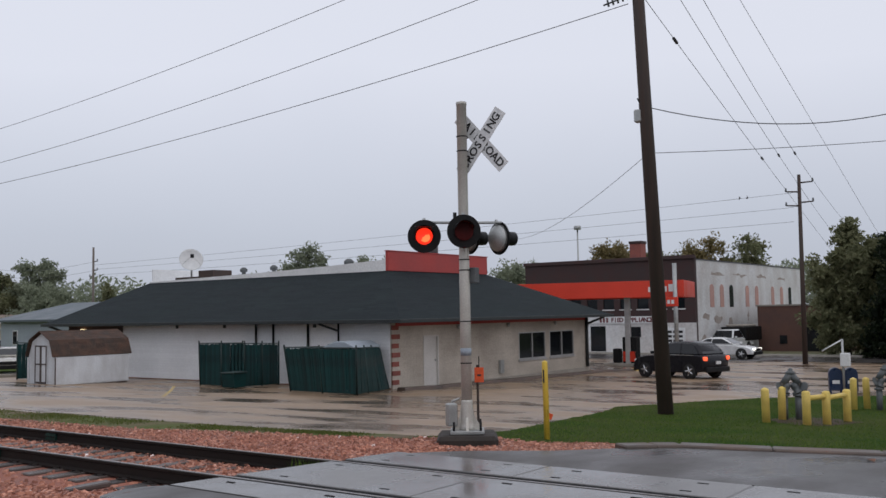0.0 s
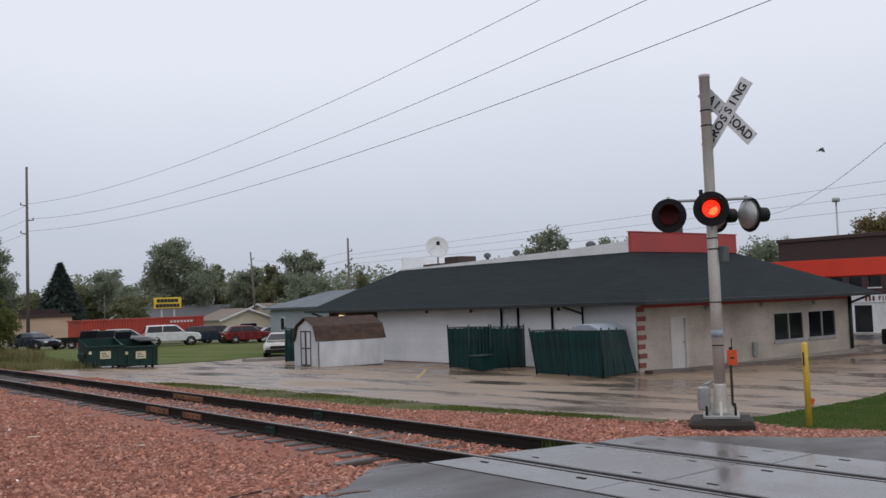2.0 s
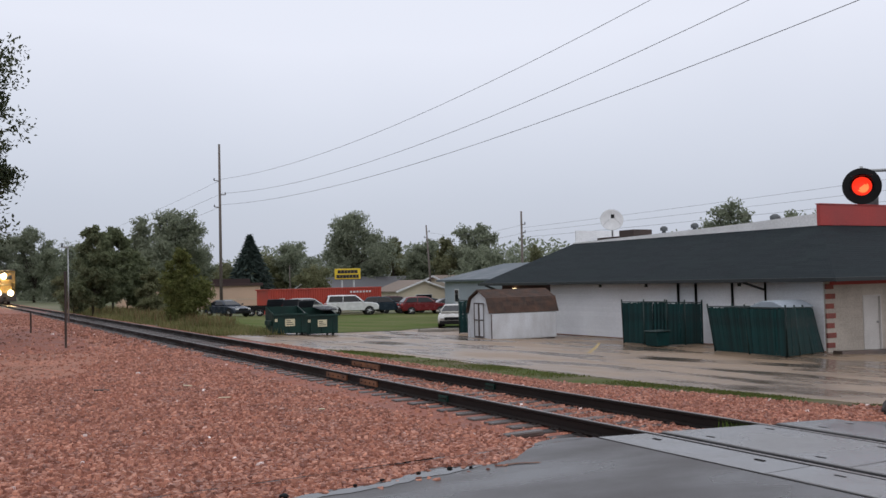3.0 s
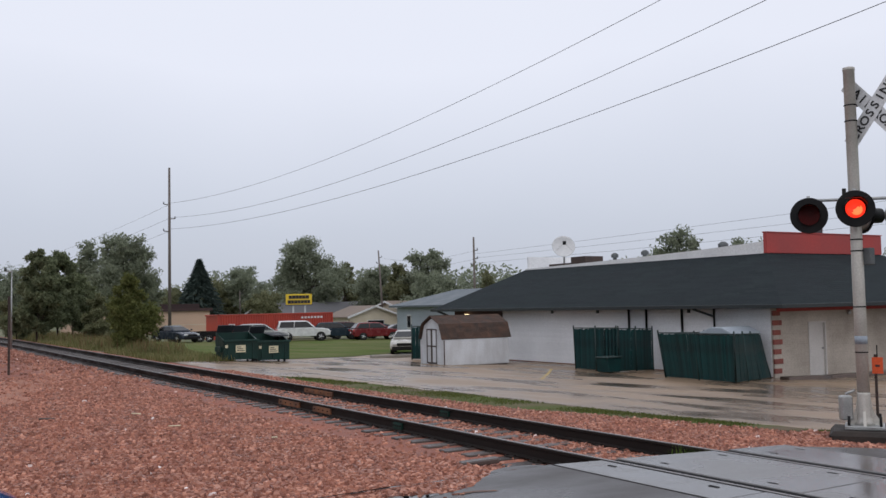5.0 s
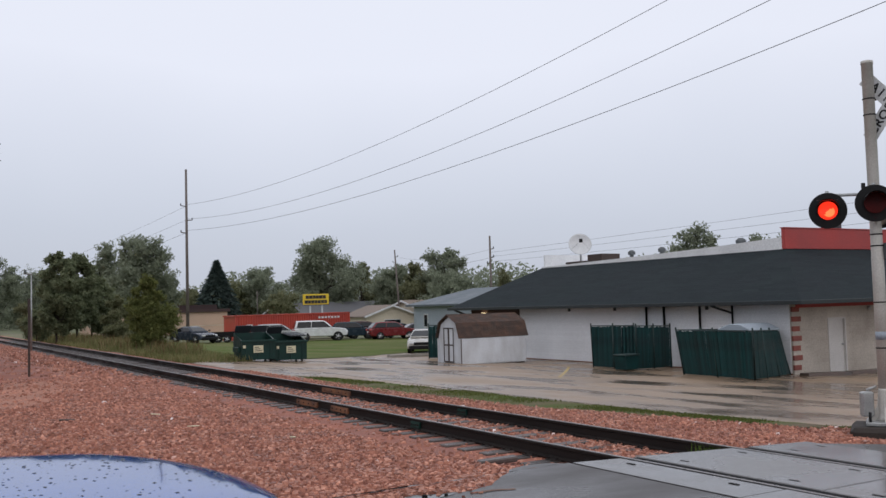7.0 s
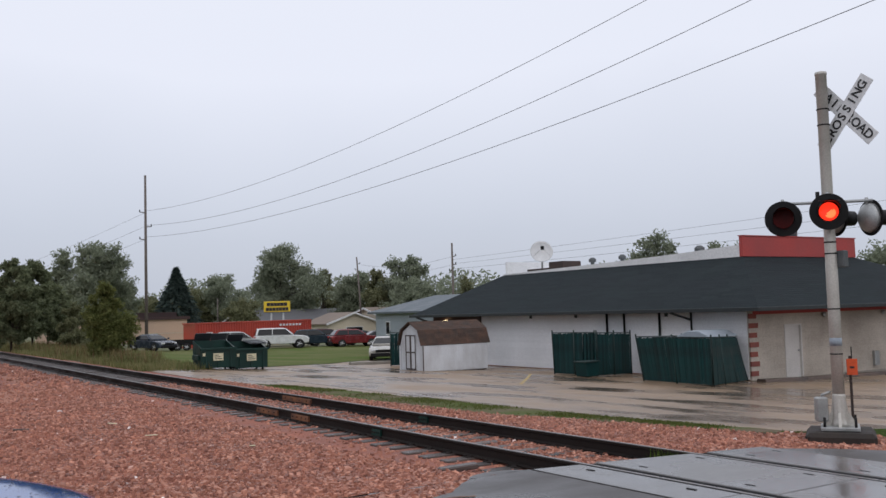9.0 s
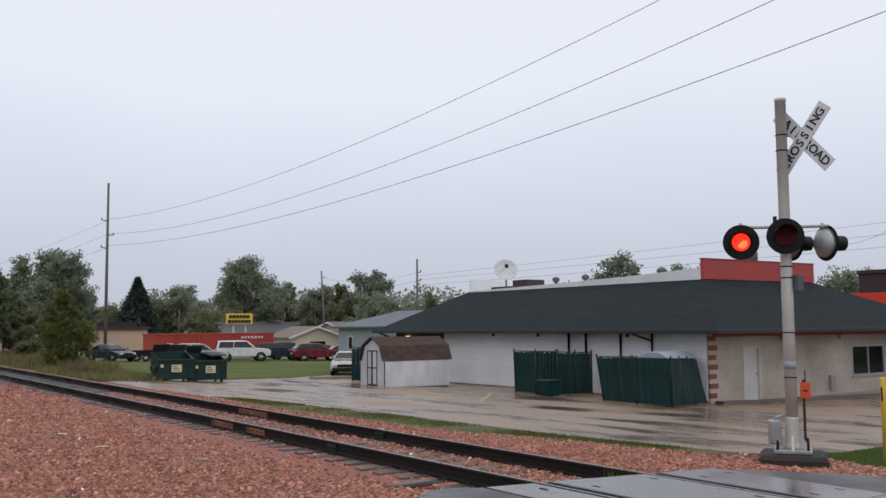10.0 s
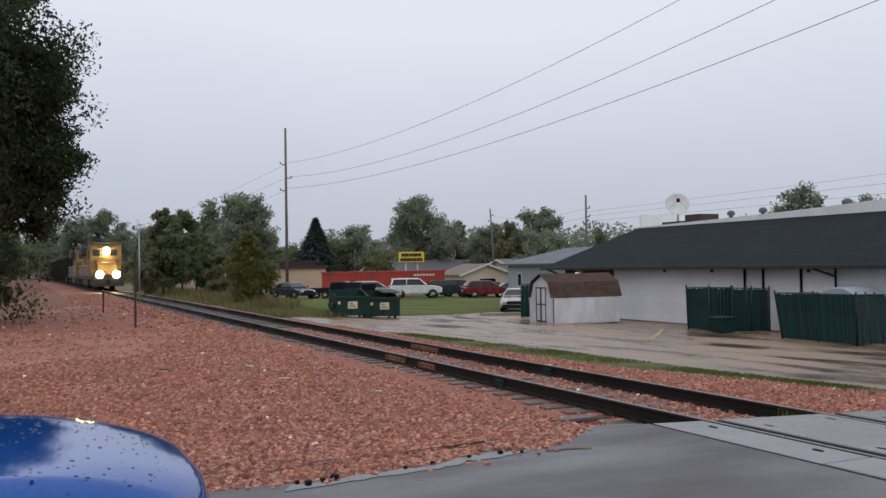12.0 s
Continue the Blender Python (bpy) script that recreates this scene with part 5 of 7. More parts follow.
def backflow(x, y, yaw):
    """A standpipe loop: two risers joined by a fat valve body with handwheels."""
    b = thing("backflow_valve", pose(x, y, height(x), 0, 0, yaw), "grey cast-iron backflow valve loop on two pipes", "pipe valve", "backflow valves")
    for s in (-0.17, 0.17):
        cyl("riser", M_PIPE, b, (s, 0, -0.1), (s, 0, 0.72), 0.085)
        cyl("flange", M_PIPE, b, (s, 0, 0.6), (s, 0, 0.65), 0.13)
        bm = bmesh.new()
        lathe(bm, [(0.11, 0), (0.13, 0.02), (0.13, 0.05), (0.08, 0.06), (0.10, 0.16), (0.10, 0.22), (0.05, 0.28)], 14, pose(s, 0, 0.68, 0, 20 if s < 0 else -25, 0))
        part("valve_body", bm, M_PIPE, b)
        bm = bmesh.new()
        lathe(bm, [(0.10, 0), (0.12, 0.012), (0.10, 0.025)], 14, pose(s * 1.75, -0.06, 0.84, 70, 0, 40 if s < 0 else -40))
        part("hand_wheel", bm, M_PIPE, b)
    bm = bmesh.new()
    tube(bm, (-0.19, 0, 0.9), (0.0, 0, 1.16), 0.085, 0.095, 12)
    tube(bm, (0.0, 0, 1.16), (0.19, 0, 0.9), 0.095, 0.085, 12)
    lathe(bm, [(0.1, 0), (0.12, 0.02), (0.12, 0.06), (0.06, 0.08), (0.06, 0.13), (0.02, 0.15)], 14, pose(0, 0, 1.14))
    part("check_valve", bm, M_PIPE, b)
    return b


backflow(24.0, 7.05, -60)
backflow(28.6, 5.82, -60)


def mailbox(x, y, yaw):
    b = thing("mailbox", pose(x, y, height(x), 0, 0, yaw), "dark blue round-topped collection mailbox", "mailbox", "mailboxes")
    n, k_ = 10, 0.74
    prof = [(-0.3, 0.18), (0.3, 0.18), (0.3, 0.95)] + [(0.3 * math.cos(radians(180 * k / n)), 0.95 + 0.3 * math.sin(radians(180 * k / n))) for k in range(1, n)] + [(-0.3, 0.95)]
    bm = bmesh.new()
    prism(bm, [(u * k_, w * k_) for u, w in prof], "y", -0.28 * k_, 0.28 * k_)
    body = part("body", bm, M_MAILBLUE, b, bevel=0.01)
    for sx in (-0.26, 0.2):
        for sy in (-0.26, 0.2):
            bx("leg", M_MAILBLUE, b, sx * k_, sy * k_, 0, (sx + 0.06) * k_, (sy + 0.06) * k_, 0.18 * k_)
    bx("door", M_MAILBLUE, body, -0.15, -0.22, 0.67, 0.15, -0.208, 0.81, 0.004)
    bx("emblem", M_SIGNWHITE, body, -0.12, -0.215, 0.37, 0.12, -0.208, 0.49)


mailbox(34.9, 8.72, -70)
mailbox(35.1, 8.26, -70)
air = thing("air_machine", pose(34.75, 8.4, height(34.75)), "white box on a post with a bent arm", "air machine")
cyl("post", M_GALV, air, (0, 0, 0), (0, 0, 1.92), 0.04)
bx("cabinet", M_SIGNWHITE, air, -0.17, -0.22, 0.97, 0.17, 0.06, 1.43, 0.02)
cyl("arm", M_SIGNWHITE, air, (0, 0, 1.9), (-0.1, 0.66, 1.5), 0.025)


# ---- poles and wires ----
def utility_pole(x, y, top, r, mat, arms, label, lean=(0, 0), base=None):
    z = height(x) if base is None else base
    p = thing("utility_pole", pose(x, y, z), label, "utility pole", "utility poles")
    cyl("shaft", mat, p, (0, 0, -0.3), (lean[0], lean[1], top - z), r, r * 0.62, 14)
    for az, dx, dy, ln in arms:
        k = (az - z) / (top - z)
        cx, cy = lean[0] * k, lean[1] * k
        arm = cyl("crossarm", mat, p, (cx - dx * 0.05, cy - dy * 0.05, az - z), (cx + dx * ln, cy + dy * ln, az - z + 0.05), 0.05, 0.04, 8)
        bm = bmesh.new()
        lathe(bm, [(0.03, 0), (0.07, 0.04), (0.04, 0.08), (0.07, 0.12), (0.04, 0.16), (0.06, 0.2), (0.02, 0.24)], 10, pose(cx + dx * ln, cy + dy * ln, az - z + 0.03))
        part("insulator", bm, M_PIPE, arm)
    return p


def wire(points, r, label, sag):
    (x0, y0, z0), (x1, y1, z1) = points
    bm = bmesh.new()
    n, prev = 28, None
    for k in range(n + 1):
        t = k / n
        c = Vector((x0 + (x1 - x0) * t, y0 + (y1 - y0) * t, z0 + (z1 - z0) * t - sag * 4 * t * (1 - t)))
        ring = [bm.verts.new(c + Vector((math.cos(a) * r * 0.7, -math.cos(a) * r * 0.7, math.sin(a) * r))) for a in (0, math.tau / 4, math.tau / 2, math.tau * 3 / 4)]
        if prev:
            for i in range(4):
                bm.faces.new((prev[i], prev[(i + 1) % 4], ring[(i + 1) % 4], ring[i]))
        prev = ring
    ob = part("wire", bm, M_WIRE)
    return tagged(ob, label, "wire", "overhead wires")


BP = (23.65, 10.2)
brown = utility_pole(23.65, 10.2, 17.2, 0.21, M_POLE, [(13.8, -0.2, 0.6, 0.7), (11.9, -0.2, 0.6, 0.7), (16.8, 0, 0.3, 0.4)], "tall dark brown timber utility pole at the grass edge", (-0.35, 0.5), -1.0)
bm = bmesh.new()
for k in range(6):
    tube(bm, (-0.25 - 0.03 * k, 0.45 + 0.13 * k, 11.45 - 0.03 * k), (-0.27 - 0.03 * k, 0.5 + 0.13 * k, 11.44 - 0.03 * k), 0.10, 0.10, 10)
tube(bm, (-0.2, 0.3, 11.5), (-0.45, 1.25, 11.25), 0.025, 0.025, 8)
part("strain_insulator", bm, M_PIPE, brown, "grey strain insulator string")
bx("transformer_box", M_GALV, brown, -0.32, 0.3, 7.9, -0.12, 0.52, 8.25, 0.03)
cyl("box_arm", M_BLACK, brown, (-0.2, 0.26, 8.2), (-0.3, 0.4, 8.55), 0.02, seg=6)
tp = utility_pole(23.6, 87.8, 15.2, 0.16, M_GREYPOLE, [(11.7, -0.75, -0.2, 0.75), (10.4, 0.75, 0.2, 0.75), (9.2, -0.75, -0.2, 0.75)], "tall slim grey utility pole beside the railway")
utility_pole(57.8, 16.1, 9.8, 0.16, M_POLE, [(9.3, 0.3, -0.9, 0.8), (8.75, -0.3, 0.9, 0.8), (8.1, 0.3, -0.9, 0.8), (7.9, -0.3, 0.9, 0.8)], "dark timber utility pole with short arms by the street", (0.29, -0.01))
utility_pole(49.2, 75.3, 8.3, 0.14, M_GREYPOLE, [(7.0, 0.8, -0.5, 0.35), (6.2, 0.8, -0.5, 0.35), (5.6, -0.8, 0.5, 0.3)], "grey timber utility pole behind the roof")
utility_pole(60.3, 115.2, 9.6, 0.15, M_GREYPOLE, [(8.6, 0.8, -0.4, 0.4), (7.8, -0.8, 0.4, 0.4)], "distant grey timber utility pole", (-0.5, 0.4))
utility_pole(55.9, 139.2, 9.2, 0.13, M_GREYPOLE, [(8.4, 0.8, -0.4, 0.3)], "distant slim pale utility pole")
utility_pole(49.0, 141.7, 4.8, 0.11, M_GREYPOLE, [(4.2, 0.8, -0.4, 0.3)], "distant slim pale utility pole")
utility_pole(6.9, 59.6, 4.4, 0.05, M_GALV, [(4.3, -0.9, 0.3, 0.35)], "slim pale lamp pole beside the weeds")
cell = thing("cell_tower", pose(176, 94.5, -2.3), "distant slim cell tower", "tower")
cyl("shaft", M_GALV, cell, (0, 0, 0), (0, 0, 22), 0.22, 0.16, 10)
bm = bmesh.new()
lathe(bm, [(0.7, 0), (0.75, 0.1), (0.75, 0.7), (0.7, 0.8)], 12)
part("antenna_ring", bm, M_GALV, cell, at=pose(0, 0, 21.2))

for z0, z1, s in ((9.46, 10.21, 1.49), (10.54, 11.96, 1.95), (11.87, 13.72, 1.87)):
    wire(((23.6, 87.8, z0), (23.4, 10.8, z1)), 0.012, "black overhead power line", s)
for z0, z1 in ((9.25, 8.5), (10.45, 9.7), (11.75, 11.0)):
    wire(((23.6, 87.8, z0), (18.0, 230, z1)), 0.012, "black overhead power line", 1.5)
for y1, z0, z1, s, marks in ((21.5, 10.54, 5.18, 0.16, (0.06, 0.30)), (21.2, 12.29, 6.66, 0.62, (0.37,)), (19.3, 13.77, 7.28, 1.65, (0.38,)), (16.5, 15.39, 3.83, 0.03, ())):
    line = wire(((23.4, 10.5, z0), (92, y1, z1)), 0.013, "black overhead power line", s)
    for f in marks:
        ends = [Vector((23.4 + 68.6 * q, 10.5 + (y1 - 10.5) * q, z0 + (z1 - z0) * q - 4 * s * q * (1 - q))) for q in (f - 0.003, f + 0.003)]
        cyl("splice", M_WIRE, line, ends[0], ends[1], 0.05, seg=8, label="dark wire splice")
wire(((23.5, 10.3, 7.27), (35.5, 0.3, 10.8)), 0.014, "black sagging telephone cable", 1.6)
wire(((23.5, 10.3, 6.04), (35.5, 0.3, 7.54)), 0.009, "thin black service wire", 0.18)
wire(((23.45, 10.5, 5.95), (66, 42.2, 8.0)), 0.010, "thin black service wire", 0.8)
for z0, z1 in ((8.7, 6.7), (7.81, 6.3), (6.95, 5.8)):
    wire(((57.8, 16.4, z0), (49.2, 75.3, z1)), 0.009, "thin black street wire", 0.15)
for z0 in (7.0, 6.2):
    wire(((49.2, 75.3, z0), (60.3, 115.2, z0 + 1.5)), 0.010, "thin black street wire", 0.6)

# track-side posts on the near bank
for x, y, h in ((3.82, 33.8, 2.55), (3.82, 47.0, 0.95)):
    p = thing("marker_post", pose(x, y, height(x)), "thin dark steel post beside the track", "post", "track posts")
    bx("shaft", M_POLE, p, -0.035, -0.035, -0.1, 0.035, 0.035, h, 0.008)
    if h > 2:
        bx("cap_plate", M_POLE, p, -0.045, -0.012, h - 0.25, 0.045, 0.04, h + 0.01, 0.004)


# ---- buildings behind ----
def simple_house(x0, y0, x1, y1, z0, eave, ridge, ridge_axis, wall, roof_mat, label, over=0.4, windows=()):
    h = thing("house", pose(0, 0, 0), label, "house", "houses")
    wl_ = bx("wall", wall, h, x0, y0, z0, x1, y1, eave)
    a0, a1, b0, b1 = (y0, y1, x0, x1) if ridge_axis == "x" else (x0, x1, y0, y1)
    mid = (a0 + a1) / 2
    drop = over * (ridge - eave) / max(0.1, (mid - a0))
    for s in (-1, 1):
        e = a0 - over if s < 0 else a1 + over
        bm = bmesh.new()
        prism(bm, [(e, eave - drop), (mid, ridge), (mid, ridge + 0.14), (e, eave - drop + 0.14)], ridge_axis, b0 - over, b1 + over)
        part("roof", bm, roof_mat, h)
    bm = bmesh.new()
    prism(bm, [(a0, eave), (a1, eave), (mid, ridge)], ridge_axis, b0 + 0.01, b0 + 0.15)
    part("gable", bm, wall, h)
    bm = bmesh.new()
    prism(bm, [(a0, eave), (a1, eave), (mid, ridge)], ridge_axis, b1 - 0.15, b1 - 0.01)
    part("gable", bm, wall, h)
    for s in (-1, 1):
        e = a0 - over if s < 0 else a1 + over
        bm = bmesh.new()
        prism(bm, [(e, eave - drop - 0.1), (mid, ridge - 0.1), (mid, ridge + 0.15), (e, eave - drop + 0.15)], ridge_axis, b0 - over - 0.06, b0 - over - 0.004)
        part("bargeboard", bm, M_SIGNWHITE, h)
    for face, p, q, lo, hi in windows:
        w = thing("window", pose(0, 0, 0), "", "")
        w.parent = wl_
        if face == "x":
            bx("window_frame", M_SIGNWHITE, w, x0 - 0.05, p - 0.08, lo - 0.08, x0 - 0.004, q + 0.08, hi + 0.08)
            bx("pane", M_GLASS, w, x0 - 0.07, p, lo, x0 - 0.052, q, hi)
        else:
            bx("window_frame", M_SIGNWHITE, w, p - 0.08, y0 - 0.05, lo - 0.08, q + 0.08, y0 - 0.004, hi + 0.08)
            bx("pane", M_GLASS, w, p, y0 - 0.07, lo, q, y0 - 0.052, hi)
    return h


grey = simple_house(35.4, 56.0, 47, 65.4, -1.4, 1.85, 3.0, "y", M_BLUEGREY, M_SLATEROOF, "blue-grey sided house with a low slate roof", 0.5, [("x", 63.2, 63.7, 0.2, 1.1)])
for k in range(12):
    bx("siding_line", M_BLUEGREY, grey, 35.375, 56.0, -1.2 + 0.26 * k, 35.399, 65.4, -1.2 + 0.26 * k + 0.22)
simple_house(54.5, 114, 62, 121, -1.6, 0.6, 1.9, "y", M_CREAM, M_TANROOF, "cream gabled house with tan roof", 0.5, [("y", 57.2, 59.6, -1.2, 0.0)])
simple_house(62.5, 112, 76, 124, -1.6, 1.0, 2.5, "x", M_CREAM, M_TANROOF, "low house with a long tan shingled roof", 0.6)
simple_house(50, 128, 66, 140, -1.6, 1.2, 2.6, "x", M_TAN, M_GREYROOF, "low house with a grey shingled roof", 0.6)
tan_b = thing("commercial_building", pose(0, 0, 0), "long low tan commercial building with a dark roof", "building")
bx("wall", M_TAN, tan_b, 22.5, 126, -1.4, 39.3, 140, 1.75)
bx("roof", M_DARKBRICK, tan_b, 22.2, 125.7, 1.75, 39.6, 140.3, 2.15)
bx("roof_unit", M_DARKBRICK, tan_b, 31.5, 128, 2.15, 38.5, 134, 2.75)
for k in range(5):
    bx("wall_band", M_CREAM, tan_b, 22.5, 125.97, -0.1 + 0.02 * k, 39.3, 125.999, -0.085 + 0.02 * k)

# brick shop block with white-painted flank
shop2 = thing("brick_shop_building", pose(0, 0, 0), "two-storey dark brick shop with a peeling white side wall", "building")
FX, FY = 72.0, 28.3
bx("flank_wall", M_STUCCOWHITE, shop2, FX + 0.4, FY, -1.85, 101, FY + 0.4, 5.75, label="peeling white-painted side wall")
bx("back_wall", M_STUCCOWHITE, shop2, 100.6, FY + 0.4, -1.85, 101, 44, 5.2)
fw = wall_with_openings("front_wall", M_DARKBRICK, shop2, "y", FX, 0.4, FY, 44.0, -1.85, 6.05, [(29.2 + 1.55 * k, 30.2 + 1.55 * k, 1.9, 2.9) for k in range(9)], "dark brown brick upper front")
bx("storefront", M_STUCCOWHITE, fw, FX - 0.08, FY - 0.03, -1.85, FX - 0.002, 44, 0.75, label="white-painted shopfront")
bx("cornice", M_DARKBRICK, fw, FX - 0.15, FY - 0.1, 5.85, FX - 0.002, 44.1, 6.15, 0.02)
bx("flat_roof", M_GREYROOF, shop2, FX + 0.4, FY + 0.4, 5.0, 100.6, 44, 5.15)
bx("coping", M_GREYROOF, shop2, FX + 0.4, FY - 0.05, 5.75, 101.05, FY + 0.45, 5.84)
for k in range(9):
    bx("pane", M_GLASS, fw, FX + 0.15, 29.2 + 1.55 * k, 1.9, FX + 0.18, 30.2 + 1.55 * k, 2.9)
    bx("window_sill", M_STUCCOWHITE, fw, FX - 0.06, 29.15 + 1.55 * k, 1.8, FX + 0.1, 30.25 + 1.55 * k, 1.9)
for k, x in enumerate((75.6, 77.9, 80.2, 84.3, 86.9, 91.6, 94.4, 97.1)):
    mat = M_GLASS if k in (2, 7) else M_PINKBOARD
    bm = bmesh.new()
    prism(bm, [(x - 0.45, 1.95), (x + 0.45, 1.95), (x + 0.45, 3.6), (x + 0.3, 3.78), (x, 3.86), (x - 0.3, 3.78), (x - 0.45, 3.6)], "y", FY - 0.03, FY - 0.004)
    part("boarded_window", bm, mat, shop2, "arched window opening, boarded pink" if mat is M_PINKBOARD else "dark arched window opening")
for k, (x, z, w, h) in enumerate(((74.2, 1.2, 1.6, 0.5), (76.8, 0.9, 2.2, 0.7), (79.8, 0.6, 1.2, 0.9), (77.2, 4.7, 3.2, 0.25), (82.5, 4.75, 3.6, 0.22), (88.5, 4.7, 3.0, 0.25), (94.5, 4.6, 2.4, 0.2), (84.4, 1.1, 0.35, 0.8), (92.0, 1.3, 0.4, 0.6), (73.6, -0.6, 1.0, 0.8))):
    rim = [(x + w / 2 * math.cos(a), z + h / 2 * math.sin(a)) for a in np.arange(14) * math.tau / 14]
    bm = bmesh.new()
    prism(bm, ragged(rim, 0.1, 0.4, 200, 20 + k), "y", FY - 0.005, FY - 0.001)
    part("peeled_patch", bm, M_PEELED, shop2, "grey-brown patch where the paint has peeled")
M_MAROON = material("maroon_lettering", (0.14, 0.02, 0.025), None, 5, 30, 0.6, 0.1, bump=0)
signb = bx("sign_board", M_SIGNWHITE, fw, FX - 0.16, 31.2, 0.72, FX - 0.085, 42.5, 1.3, 0.01, "white sign board with dark lettering")
for k, ch in enumerate("FIED APPLIANCE"):
    if ch != " ":
        words("letter", ch, 0.5, M_MAROON, signb, pose(FX - 0.166, 35.5 - 0.27 * k, 1.0, 90, 0, -90), bold=0.02)
for k in range(3):
    bx("print_bar", M_MAROON, signb, FX - 0.17, 35.9 + 0.3 * k, 0.82, FX - 0.162, 36.08 + 0.3 * k, 1.2)
for y0, y1 in ((36.2, 37.6), (38.3, 39.2), (33.0, 34.3)):
    bx("shop_opening", M_GLASS, fw, FX - 0.1, y0, -1.6 if y0 > 35 else -0.4, FX - 0.083, y1, 0.5 if y0 > 35 else 0.45)
bx("notice_board", M_SIGNWHITE, fw, FX - 0.14, 29.2, -1.3, FX - 0.083, 31.3, 0.35, label="white price board")
for k in range(4):
    for j in range(4):
        bx("print_bar", M_INK, fw, FX - 0.15, 29.4 + 0.46 * k, -1.15 + 0.36 * j, FX - 0.141, 29.74 + 0.46 * k, -0.95 + 0.36 * j)
chim = thing("chimney", pose(80.5, 37.0, 5.0), "square brick chimney on the flat roof", "chimney")
bx("stack", M_REDBRICK, chim, -0.55, -0.55, 0, 0.55, 0.55, 2.9)
bx("cap", M_DARKBRICK, chim, -0.62, -0.62, 2.9, 0.62, 0.62, 3.15, 0.02)
low = thing("brick_garage", pose(0, 0, 0), "low red-brown brick garage with dark doors", "garage")
bx("wall", material("brown_brick", (0.16, 0.085, 0.065), (0.11, 0.06, 0.05), 1, 25, 0.8, 0.1, bump=0.4), low, 80.5, 19.0, -1.9, 90, 26.2, 1.95)
bx("coping", M_CONC, low, 80.4, 18.9, 1.95, 90.1, 26.3, 2.08)
bx("door", M_GLASS, low, 80.44, 20.8, -1.8, 80.497, 22.4, 0.4)
bx("door", M_GLASS, low, 80.44, 23.8, -1.2, 80.497, 24.4, -0.5)
kerb("street_kerb", [(69.8, -60), (69.8, 60)], 0.3, 0.14, 0.0, M_CONC, "concrete kerb along the street")
sheet("pavement", [(70.0, -60), (70.0, 60), (72, 60), (72, -60)], M_CONC, 0.06, "pale concrete pavement before the shops", category="pavement")
sheet("side_lawn", [(72.1, -60), (72.1, 17), (130, 17), (130, -60)], M_GRASS, 0.03, "dark grass under the trees", category="grass")

# fuel station canopy
can = thing("fuel_canopy", pose(51.0, 20.7, 0, 0, 0, 15), "flat fuel station canopy with a bright red fascia", "canopy")
bx("deck", M_WHITEMETAL, can, 0.1, 0.1, 2.62, 5.2, 9.9, 3.4)
for a in ((0, 0, 0.1, 10), (5.2, 0, 5.3, 10), (0.1, 0, 5.2, 0.1), (0.1, 9.9, 5.2, 10)):
    bx("fascia", M_BRIGHTRED, can, a[0], a[1], 2.55, a[2], a[3], 3.5, 0.01, "bright red fascia")
for k, (w, h) in enumerate(((0.3, 0.42), (0.22, 0.3), (0.36, 0.46), (0.25, 0.28))):
    bx("logo_bar", M_SIGNWHITE, can, -0.025, 0.55 + 0.4 * k, 2.85, -0.004, 0.55 + 0.4 * k + w, 2.85 + h)
for x, y in ((2.0, 3.6), (2.0, 7.6)):
    bx("column", M_ALU, can, x - 0.16, y - 0.16, height(53), x + 0.16, y + 0.16, 2.62, 0.02)
s2 = thing("price_sign", pose(50.6, 21.4, height(50.6)), "red fuel sign with white marks on a steel pole", "sign")
cyl("pole", M_GALV, s2, (0.1, -0.3, 0), (0.1, -0.3, 5.9), 0.12)
bx("panel", M_BRIGHTRED, s2, -0.1, -0.5, 3.45, 0.05, 1.0, 3.98, 0.02)
for k in range(5):
    bx("print_bar", M_SIGNWHITE, s2, -0.115, -0.3 + 0.24 * k, 3.6, -0.102, -0.14 + 0.24 * k, 3.82)
for x, y in ((52.2, 24.6), (51.4, 28.4)):
    pu = thing("fuel_pump", pose(x, y, height(x)), "dark fuel pump with red panels on an island", "fuel pump", "fuel pumps")
    bx("island", M_CONC, pu, -0.6, -1.4, -0.05, 0.6, 1.6, 0.15, 0.03)
    bx("cabinet", M_BLACK, pu, -0.3, -0.45, 0.15, 0.3, 0.45, 1.7, 0.04)
    bx("red_panel", M_BRIGHTRED, pu, -0.33, -0.4, 0.25, -0.302, 0.4, 0.85)
    cyl("hose", M_BLACK, pu, (-0.34, -0.3, 1.4), (-0.5, -0.5, 0.5), 0.025, seg=6)
    bx("bin", M_BLACK, pu, -0.2, 0.7, 0.15, 0.25, 1.15, 1.0, 0.05)
bollard(57.5, 33.5, 1.0, 0.1, M_BRIGHTRED, "red bollard near the pumps")

# ---- yellow shop sign, container ----
ys = thing("shop_sign", pose(38.9, 97.5, -1.3, 0, 0, -21), "yellow rectangular shop sign with dark marks on posts", "sign")
bx("face", M_SIGNYELLOW, ys, 0, -0.12, 3.55, 2.85, 0.12, 4.72, 0.03)
for z0, widths in ((4.2, (0.36, 0.38, 0.3, 0.3, 0.38, 0.36)), (3.68, (0.36, 0.3, 0.36, 0.3, 0.34, 0.36, 0.28))):
    at_ = 1.425 - (sum(widths) + 0.025 * (len(widths) - 1)) / 2
    for w in widths:
        bx("print_bar", M_INK, ys, at_, -0.14, z0, at_ + w, -0.122, z0 + 0.36)
        at_ += w + 0.025
bx("sign_frame", M_PIPE, ys, -0.05, -0.1, 3.48, 2.9, 0.1, 3.548)
cyl("post", M_GALV, ys, (0.8, 0, 0), (0.8, 0, 3.6), 0.1)
